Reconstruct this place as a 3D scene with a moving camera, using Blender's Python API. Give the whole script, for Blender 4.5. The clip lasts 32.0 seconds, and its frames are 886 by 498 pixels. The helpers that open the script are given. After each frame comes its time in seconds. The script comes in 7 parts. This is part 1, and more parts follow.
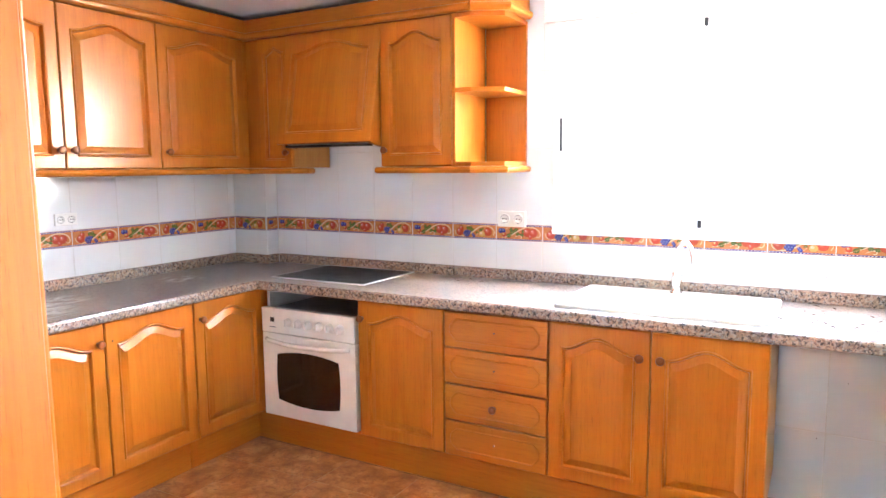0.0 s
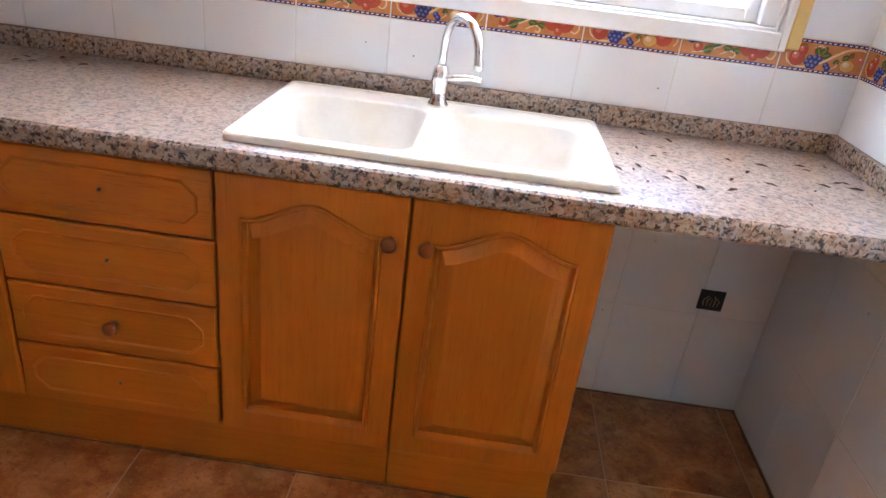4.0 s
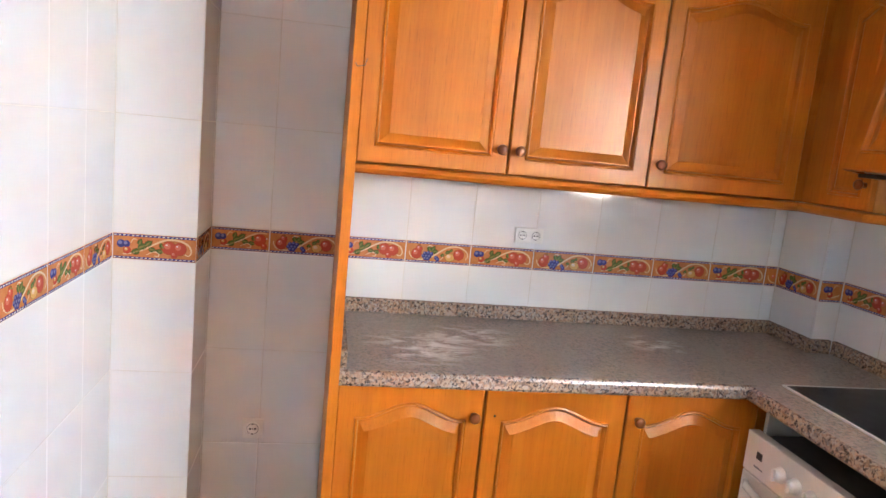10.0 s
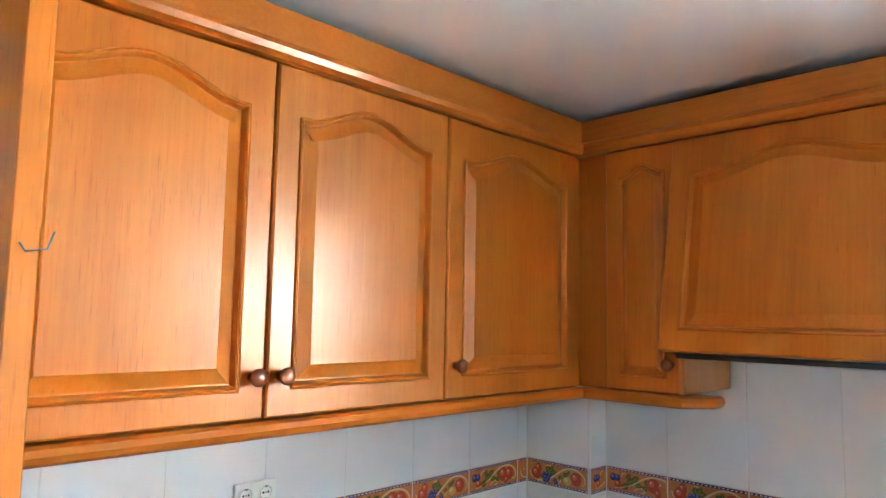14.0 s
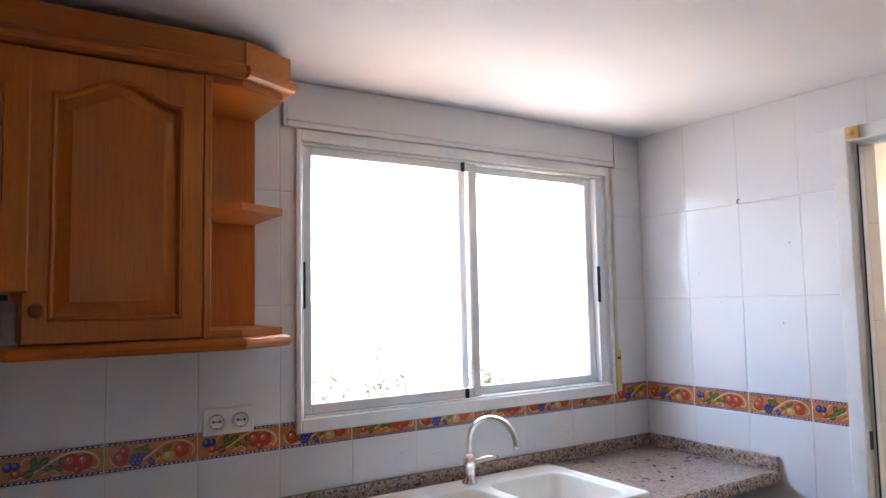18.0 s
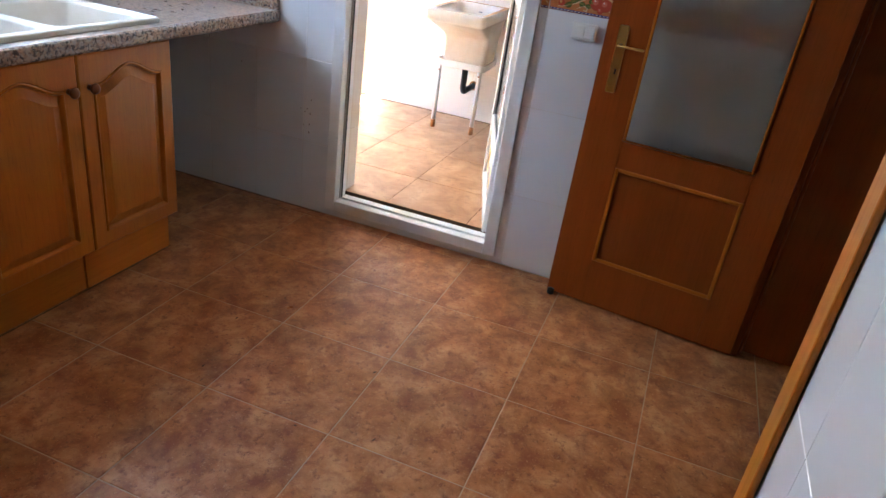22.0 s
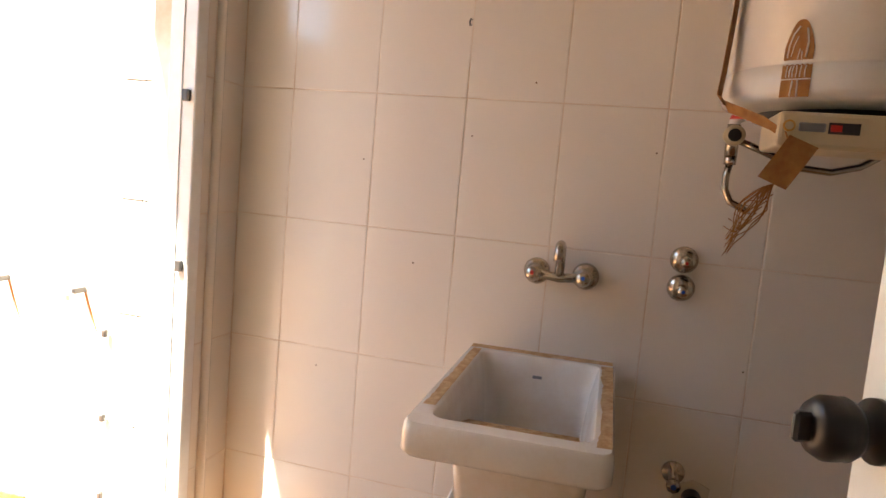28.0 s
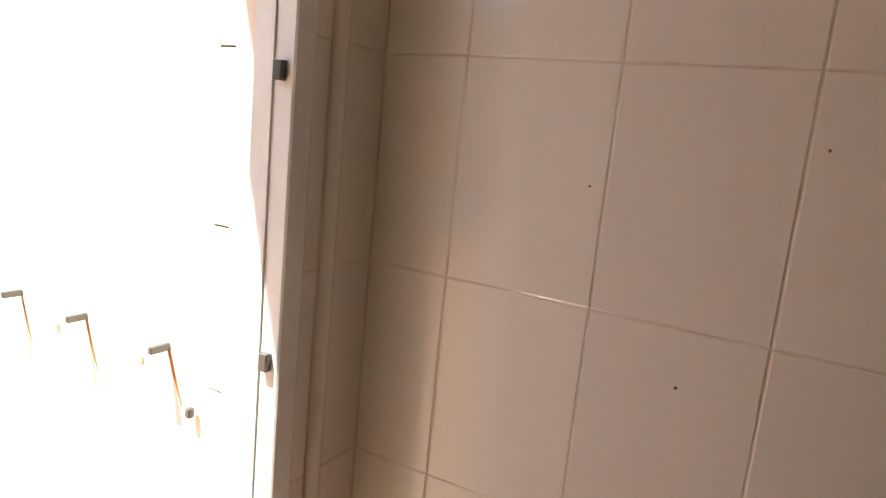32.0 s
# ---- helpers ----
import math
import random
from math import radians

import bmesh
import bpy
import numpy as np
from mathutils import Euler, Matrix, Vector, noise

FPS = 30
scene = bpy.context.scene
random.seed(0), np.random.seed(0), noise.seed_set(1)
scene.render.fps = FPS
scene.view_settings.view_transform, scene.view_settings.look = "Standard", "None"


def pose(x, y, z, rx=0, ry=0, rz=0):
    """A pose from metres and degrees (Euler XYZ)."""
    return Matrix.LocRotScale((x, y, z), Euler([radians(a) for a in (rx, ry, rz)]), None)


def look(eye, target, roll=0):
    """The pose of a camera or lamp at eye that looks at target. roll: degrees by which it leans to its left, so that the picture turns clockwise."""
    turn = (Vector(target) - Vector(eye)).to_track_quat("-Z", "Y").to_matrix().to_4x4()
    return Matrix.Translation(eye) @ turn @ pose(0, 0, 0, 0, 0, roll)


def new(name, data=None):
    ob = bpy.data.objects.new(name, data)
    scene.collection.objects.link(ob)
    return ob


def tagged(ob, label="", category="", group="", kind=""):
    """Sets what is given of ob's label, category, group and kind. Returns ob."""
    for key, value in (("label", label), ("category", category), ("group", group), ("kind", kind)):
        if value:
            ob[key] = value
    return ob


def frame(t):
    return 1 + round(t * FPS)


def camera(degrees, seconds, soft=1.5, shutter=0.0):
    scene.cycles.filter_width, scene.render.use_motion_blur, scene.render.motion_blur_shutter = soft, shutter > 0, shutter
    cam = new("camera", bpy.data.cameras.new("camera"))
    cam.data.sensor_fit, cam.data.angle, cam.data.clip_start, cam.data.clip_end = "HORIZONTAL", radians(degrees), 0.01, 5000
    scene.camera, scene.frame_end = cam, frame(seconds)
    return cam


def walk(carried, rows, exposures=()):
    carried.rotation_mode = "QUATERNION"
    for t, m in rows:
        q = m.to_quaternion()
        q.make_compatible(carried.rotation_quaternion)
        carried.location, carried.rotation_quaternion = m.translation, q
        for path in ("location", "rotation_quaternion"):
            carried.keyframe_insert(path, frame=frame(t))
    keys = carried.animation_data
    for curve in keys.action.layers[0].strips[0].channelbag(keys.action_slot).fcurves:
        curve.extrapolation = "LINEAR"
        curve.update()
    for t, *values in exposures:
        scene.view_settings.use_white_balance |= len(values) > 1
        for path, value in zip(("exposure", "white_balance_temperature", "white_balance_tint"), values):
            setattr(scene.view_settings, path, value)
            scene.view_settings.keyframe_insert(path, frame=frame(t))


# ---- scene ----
cam = camera(65.9, 32.0)
PATH = [
    (0, (3.188, -3.147, 1.435), (2.215, -1.416, 1.199), -0.5),
    (0.5, (3.072, -2.837, 1.417), (2.425, -0.962, 1.155), 0.2),
    (1, (3.039, -2.533, 1.393), (2.806, -0.582, 1.02), 1.3),
    (1.5, (3.059, -2.244, 1.381), (3.021, -0.303, 0.901), 2.1),
    (2, (3.021, -2.028, 1.352), (3.095, -0.119, 0.761), 2.6),
    (2.5, (3.017, -1.919, 1.326), (3.159, -0.065, 0.589), 3.3),
    (4.5, (2.675, -1.819, 1.323), (2.439, -0.048, 0.423), 8.8),
    (5, (2.629, -1.765, 1.345), (2.046, -0.083, 0.433), 6.3),
    (5.5, (2.565, -1.690, 1.385), (1.635, -0.145, 0.522), 6.3),
    (6, (2.573, -1.562, 1.351), (1.259, -0.274, 0.568), 5.7),
    (6.5, (2.545, -1.615, 1.362), (1.108, -0.464, 0.582), 5.1),
    (7, (2.532, -1.684, 1.36), (0.997, -0.653, 0.599), 5.4),
    (7.5, (2.528, -1.743, 1.365), (0.881, -0.879, 0.627), 6.0),
    (8, (2.529, -1.797, 1.377), (0.794, -1.11, 0.658), 5.7),
    (8.5, (2.534, -1.857, 1.388), (0.737, -1.315, 0.698), 5.6),
    (9, (2.532, -1.915, 1.404), (0.686, -1.509, 0.752), 5.6),
    (9.5, (2.524, -1.933, 1.468), (0.629, -1.573, 0.938), 5.7),
    (10, (2.526, -1.948, 1.536), (0.581, -1.608, 1.221), 5.6),
    (10.5, (2.519, -1.949, 1.573), (0.55, -1.624, 1.444), 5.5),
    (11, (2.502, -1.98, 1.607), (0.528, -1.659, 1.629), 5.2),
    (11.5, (2.43, -2.018, 1.602), (0.459, -1.69, 1.692), 5.0),
    (12, (2.246, -1.992, 1.603), (0.28, -1.641, 1.717), 4.9),
    (12.5, (2.058, -1.963, 1.622), (0.116, -1.511, 1.785), 4.5),
    (13, (1.878, -2.03, 1.624), (0.034, -1.28, 1.819), 3.4),
    (13.5, (1.704, -2.07, 1.637), (0.037, -0.982, 1.83), 2.4),
    (15.5, (1.184, -2.087, 1.624), (0.787, -0.142, 1.865), -2.7),
    (16, (1.265, -2.086, 1.613), (1.078, -0.11, 1.864), -2.2),
    (16.5, (1.347, -2.086, 1.633), (1.384, -0.098, 1.849), -1.2),
    (17, (1.386, -2.079, 1.653), (1.676, -0.109, 1.844), 0.1),
    (17.5, (1.291, -2.082, 1.609), (2.004, -0.225, 1.822), -0.7),
    (18, (1.231, -2.13, 1.525), (2.313, -0.455, 1.678), -1.1),
    (18.5, (1.222, -2.188, 1.479), (2.457, -0.617, 1.4), -0.6),
    (19, (1.172, -2.18, 1.456), (2.519, -0.726, 1.192), 0.4),
    (19.5, (1.1, -2.195, 1.369), (2.612, -0.983, 0.873), 1.3),
    (20, (1.052, -2.249, 1.338), (2.647, -1.282, 0.618), 3.7),
    (20.5, (1.053, -2.285, 1.275), (2.617, -1.476, 0.326), 4.8),
    (21, (1.046, -2.285, 1.272), (2.6, -1.599, 0.216), 6.2),
    (21.5, (1.055, -2.278, 1.335), (2.646, -1.695, 0.272), 7.7),
    (22, (1.083, -2.294, 1.355), (2.791, -1.761, 0.463), 8.3),
    (22.5, (1.078, -2.278, 1.379), (2.9, -1.783, 0.72), 7.0),
    (23, (1.186, -2.233, 1.423), (3.08, -1.757, 0.99), 6.5),
    (23.5, (1.453, -2.164, 1.438), (3.373, -1.676, 1.165), 6.4),
    (24, (1.788, -1.989, 1.44), (3.716, -1.494, 1.246), 5.9),
    (24.5, (2.191, -1.848, 1.424), (4.123, -1.357, 1.265), 5.5),
    (25, (2.599, -1.704, 1.44), (4.535, -1.222, 1.299), 5.3),
    (25.5, (3.029, -1.459, 1.406), (4.969, -0.982, 1.31), 4.8),
    (27.5, (3.701, -1.179, 1.283), (5.612, -0.603, 1.145), 4.9),
    (28, (3.731, -1.183, 1.261), (5.643, -0.638, 1.041), 4.9),
    (28.5, (3.754, -1.204, 1.213), (5.661, -0.713, 0.865), 5.0),
    (29, (3.761, -1.212, 1.144), (5.637, -0.798, 0.587), 5.3),
    (29.5, (3.758, -1.226, 1.114), (5.59, -0.845, 0.41), 5.9),
    (30, (3.77, -1.175, 1.193), (5.635, -0.793, 0.582), 6.2),
    (30.5, (3.839, -1.155, 1.246), (5.738, -0.743, 0.773), 6.4),
    (31, (4.073, -1.034, 1.286), (5.965, -0.553, 0.851), 5.9),
    (31.4, (4.311, -0.931, 1.336), (6.152, -0.28, 0.901), 5.3),
    (32, (4.477, -0.772, 1.346), (6.187, 0.202, 0.99), 5.6),
]
EXPOSURES = [(0.0, 7.27, 5350, 4), (1.0, 6.2, 5500, 6), (2.0, 5.72, 5500, 6), (2.5, 5.62, 5500, 6), (4.5, 5.82, 5800, 8), (5.0, 5.82, 5800, 8), (6.0, 6.22, 5600, 6), (7.0, 6.47, 5250, 4),
             (8.0, 6.72, 5250, 4), (9.0, 6.85, 5400, 4), (10.0, 6.65, 5700, 4), (11.0, 6.5, 5800, 4), (12.0, 6.42, 5650, 2), (13.5, 6.67, 5000, -10), (15.5, 7.07, 5100, 1), (17.0, 6.82, 5100, 2),
             (17.5, 5.82, 5200, 2), (18.0, 4.57, 5350, 5), (19.0, 3.72, 5650, 4), (20.0, 3.95, 5850, 4), (21.0, 4.35, 5750, 3), (22.0, 4.85, 5250, 0), (22.5, 4.85, 5450, 2), (23.0, 4.75, 5650, 4),
             (24.0, 4.25, 6150, 6), (25.0, 3.9, 6200, 6), (25.5, 3.75, 6250, 6), (27.5, 2.9, 6500, 6), (28.0, 2.83, 6500, 6), (29.0, 2.52, 6500, 6), (30.0, 2.32, 6400, 5), (31.0, 2.25, 6400, 5),
             (32.0, 2.0, 6500, 7)]
walk(cam, [(t, look(eye, target, roll)) for t, eye, target, roll in PATH], EXPOSURES)

# ---------- exposure and light ----------

world = bpy.data.worlds.new("world")
scene.world = world
world.use_nodes = True
SUN_AZ, SUN_EL = 59.0, 62.0   # degrees west of north, above the horizon
_n = world.node_tree.nodes
_sky = _n.new("ShaderNodeTexSky")
_sky.sky_type = "NISHITA"
_sky.sun_disc = False
_sky.sun_elevation, _sky.sun_rotation = radians(SUN_EL), radians(-SUN_AZ)
_n["Background"].inputs["Strength"].default_value = 0.15
world.node_tree.links.new(_sky.outputs[0], _n["Background"].inputs["Color"])

sun = new("sun", bpy.data.lights.new("sun", "SUN"))
sun.data.energy, sun.data.angle, sun.data.color = 5.0, radians(0.5), (1.0, 0.93, 0.82)
_toward = Vector((math.sin(radians(SUN_AZ)) * math.cos(radians(SUN_EL)), -math.cos(radians(SUN_AZ)) * math.cos(radians(SUN_EL)), -math.sin(radians(SUN_EL))))
sun.matrix_world = look((0, 0, 8), Vector((0, 0, 8)) + _toward)

# sky light that falls in through the upper part of the window
window_light = new("window_light", bpy.data.lights.new("window_light", "AREA"))
window_light.data.shape, window_light.data.size, window_light.data.size_y = "RECTANGLE", 1.3, 0.6
window_light.data.energy, window_light.data.color = 0.75, (0.94, 0.97, 1.0)
window_light.matrix_world = look((2.757, 0.46, 1.82), (2.187, -0.34, 1.66))

# ---------- plan (metres) ----------
XE = 3.69            # tiled face of the east wall
YS = -2.605          # tiled face of the south wall
ZC = 2.262           # kitchen ceiling
XL = 5.43           # tiled back wall of the laundry
ZL = 0.095           # laundry floor
YL = -0.085          # laundry north wall, inside face
WIN = (2.035, 3.48, 1.113, 2.105)      # window opening x0 x1 z0 z1
LDOOR = (-1.715, -0.88, 0.03, 2.103)  # laundry doorway y0 y1 z0 z1, outside of the frame
HDOOR = (2.215, 3.53, 2.06)           # hall doorway in the south wall x0 x1, height
FZ0, FZ1 = 1.068, 1.151              # fruit border
TW, TH = 0.25, 0.37                 # wall tile


# ---------- building helpers ----------
def mat(name, rough=0.5, metal=0.0, color=(0.8, 0.8, 0.8), spec=0.5, coat=0.0):
    m = bpy.data.materials.new(name)
    m.use_nodes = True
    b = m.node_tree.nodes["Principled BSDF"]
    b.inputs["Base Color"].default_value = (*color, 1)
    b.inputs["Roughness"].default_value, b.inputs["Metallic"].default_value = rough, metal
    b.inputs["Specular IOR Level"].default_value = spec
    b.inputs["Coat Weight"].default_value = coat
    b.inputs["Coat Roughness"].default_value = 0.24
    return m


def nodes(m):
    t = m.node_tree
    return t, t.nodes["Principled BSDF"], lambda kind: t.nodes.new("ShaderNode" + kind), t.links.new


def coords(m, scale=(1, 1, 1), shift=True):
    """Object coordinates, scaled and, object by object, shifted."""
    t, b, N, L = nodes(m)
    co, mp = N("TexCoord"), N("Mapping")
    mp.inputs["Scale"].default_value = scale
    L(co.outputs["Object"], mp.inputs["Vector"])
    if shift:
        oi, ml = N("ObjectInfo"), N("Math")
        ml.operation = "MULTIPLY"
        ml.inputs[1].default_value = 37.0
        L(oi.outputs["Random"], ml.inputs[0])
        L(ml.outputs[0], mp.inputs["Location"])
    return mp.outputs["Vector"]


def noise_of(m, vec, scale, detail=4.0, rough=0.55, dist=0.0):
    t, b, N, L = nodes(m)
    n = N("TexNoise")
    n.inputs["Scale"].default_value, n.inputs["Detail"].default_value = scale, detail
    n.inputs["Roughness"].default_value, n.inputs["Distortion"].default_value = rough, dist
    L(vec, n.inputs["Vector"])
    return n.outputs["Fac"]


def ramp(m, fac, stops, smooth=False):
    t, b, N, L = nodes(m)
    r = N("ValToRGB")
    e = r.color_ramp.elements
    while len(e) < len(stops):
        e.new(0.5)
    for el, (p, c) in zip(e, stops):
        el.position, el.color = p, (*c, 1)
    if smooth:
        r.color_ramp.interpolation = "EASE"
    L(fac, r.inputs["Fac"])
    return r.outputs["Color"]


def mix(m, fac, a, c, mode="MIX"):
    t, b, N, L = nodes(m)
    x = N("Mix")
    x.data_type, x.blend_type = "RGBA", mode
    for sock, v in ((x.inputs[0], fac), (x.inputs[6], a), (x.inputs[7], c)):
        if isinstance(v, (int, float)):
            sock.default_value = v
        elif isinstance(v, tuple):
            sock.default_value = (*v, 1)
        else:
            L(v, sock)
    return x.outputs[2]


def bump(m, fac, strength, dist=0.01, below=None):
    t, b, N, L = nodes(m)
    bp = N("Bump")
    bp.inputs["Strength"].default_value, bp.inputs["Distance"].default_value = strength, dist
    L(fac, bp.inputs["Height"])
    if below is not None:
        L(below, bp.inputs["Normal"])
    L(bp.outputs["Normal"], b.inputs["Normal"])
    return bp.outputs["Normal"]


def base(m, col):
    t, b, N, L = nodes(m)
    L(col, b.inputs["Base Color"])
    return m


def rough_of(m, fac, lo, hi):
    t, b, N, L = nodes(m)
    mr = N("MapRange")
    mr.inputs["To Min"].default_value, mr.inputs["To Max"].default_value = lo, hi
    L(fac, mr.inputs["Value"])
    L(mr.outputs[0], b.inputs["Roughness"])


# ---------- materials ----------
def make_wood(name, axis, light=(0.55, 0.184, 0.0095), dark=(0.41, 0.105, 0.004), rough=0.36, coat=0.2):
    m = mat(name, rough, coat=coat, spec=0.45)
    m.node_tree.nodes["Principled BSDF"].inputs["Specular Tint"].default_value = (1.0, 0.86, 0.62, 1)
    s = [46.0, 46.0, 46.0]
    s[axis] = 1.5
    v = coords(m, tuple(s))
    v2 = coords(m, tuple(4.2 if k != axis else 0.55 for k in range(3)))
    broad = noise_of(m, v2, 2.2, 3, 0.5, 0.9)
    fine = noise_of(m, v, 2.4, 5, 0.6, 0.25)
    c = ramp(m, broad, [(0.3, dark), (0.72, light)])
    mid = tuple(0.55 * a + 0.45 * b for a, b in zip(light, dark))
    c = mix(m, 0.55, c, mid)
    pores = ramp(m, noise_of(m, coords(m, tuple(2.5 * k if k > 2 else 5.0 for k in s)), 3.0, 3, 0.6), [(0.30, (0.52, 0.42, 0.34)), (0.40, (1, 1, 1))])
    c = mix(m, 0.55, c, pores, "MULTIPLY")
    streak = ramp(m, fine, [(0.38, (0.66, 0.58, 0.52)), (0.62, (1, 1, 1))])
    c = mix(m, 0.26, c, streak, "MULTIPLY")
    oi = m.node_tree.nodes.new("ShaderNodeObjectInfo")
    tone = ramp(m, oi.outputs["Random"], [(0.0, (0.90, 0.88, 0.86)), (1.0, (1.06, 1.05, 1.03))])
    base(m, mix(m, 1.0, c, tone, "MULTIPLY"))
    bump(m, fine, 0.09, 0.002)
    rough_of(m, fine, rough + 0.12, rough - 0.08)
    return m


M = {}
M["wood_v"] = make_wood("oak upright grain", 2)
M["wood_h"] = make_wood("oak level grain", 0)
M["wood_d"] = make_wood("oak deep grain", 1)
M["wood_in"] = make_wood("oak veneer inside", 2, (0.56, 0.24, 0.060), (0.44, 0.16, 0.035), 0.4, 0.15)
M["door_v"] = make_wood("sapele upright", 2, (0.31, 0.068, 0.007), (0.20, 0.038, 0.004), 0.3, 0.4)
M["door_h"] = make_wood("sapele level", 0, (0.31, 0.068, 0.007), (0.20, 0.038, 0.004), 0.3, 0.4)
M["knob"] = make_wood("turned knob", 1, (0.30, 0.095, 0.022), (0.17, 0.045, 0.010), 0.28, 0.5)


def glazed(name, col, waviness=0.10):
    m = mat(name, 0.07)
    v = coords(m)
    big = noise_of(m, v, 3.0, 2, 0.5)
    tint = ramp(m, noise_of(m, v, 1.3, 3), [(0.3, tuple(c * 0.955 for c in col)), (0.7, col)])
    fine = noise_of(m, v, 60.0, 2)
    spots = ramp(m, noise_of(m, v, 14.0, 6, 0.75), [(0.70, (1, 1, 1)), (0.80, (0.90, 0.86, 0.80))])
    base(m, mix(m, 1.0, tint, spots, "MULTIPLY"))
    bump(m, fine, 0.012, 0.002, bump(m, big, waviness, 0.02))
    rough_of(m, noise_of(m, v, 5.0, 4), 0.05, 0.13)
    return m


M["tile"] = glazed("white glazed tile", (0.75, 0.755, 0.765))
M["ltile"] = glazed("cream glazed tile", (0.76, 0.70, 0.62))
M["grout"] = mat("old white grout", 0.9, color=(0.62, 0.60, 0.56))
base(M["grout"], ramp(M["grout"], noise_of(M["grout"], coords(M["grout"], shift=False), 9.0, 6), [(0.35, (0.58, 0.55, 0.50)), (0.65, (0.69, 0.68, 0.65))]))
M["lgrout"] = mat("stained grout", 0.9)
base(M["lgrout"], ramp(M["lgrout"], noise_of(M["lgrout"], coords(M["lgrout"], shift=False), 7.0, 6), [(0.35, (0.58, 0.43, 0.30)), (0.65, (0.76, 0.68, 0.58))]))

M["plaster"] = mat("white ceiling paint", 0.85, color=(0.82, 0.81, 0.80))
_v = coords(M["plaster"], shift=False)
base(M["plaster"], ramp(M["plaster"], noise_of(M["plaster"], _v, 1.6, 4), [(0.3, (0.74, 0.73, 0.72)), (0.7, (0.80, 0.79, 0.78))]))
bump(M["plaster"], noise_of(M["plaster"], _v, 130.0, 3), 0.10, 0.002)
M["render"] = mat("cream outdoor render", 0.92, color=(0.78, 0.72, 0.62))
_v = coords(M["render"], shift=False)
base(M["render"], ramp(M["render"], noise_of(M["render"], _v, 1.1, 6), [(0.3, (0.70, 0.63, 0.53)), (0.7, (0.82, 0.78, 0.70))]))
bump(M["render"], noise_of(M["render"], _v, 60.0, 4), 0.35, 0.004)
# darker copy of the render, lowered to bounce less light into the kitchen
M["shade_render"] = mat("darkened outdoor render", 0.92)
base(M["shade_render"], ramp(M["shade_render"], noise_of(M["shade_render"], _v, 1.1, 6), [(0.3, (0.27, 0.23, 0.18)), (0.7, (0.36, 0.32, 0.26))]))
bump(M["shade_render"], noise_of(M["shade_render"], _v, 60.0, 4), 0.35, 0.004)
M["hall"] = mat("hall wall paint", 0.8, color=(0.62, 0.56, 0.48))
base(M["hall"], ramp(M["hall"], noise_of(M["hall"], coords(M["hall"], shift=False), 2.0, 4), [(0.3, (0.56, 0.50, 0.42)), (0.7, (0.66, 0.60, 0.52))]))

# polished pink-grey granite
def cells(m, vec, scale, jitter=1.0):
    t, b, N, L = nodes(m)
    vo = N("TexVoronoi")
    vo.inputs["Scale"].default_value, vo.inputs["Randomness"].default_value = scale, jitter
    L(vec, vo.inputs["Vector"])
    sep = N("SeparateColor")
    L(vo.outputs["Color"], sep.inputs[0])
    return sep.outputs[0], sep.outputs[1], vo.outputs["Distance"]


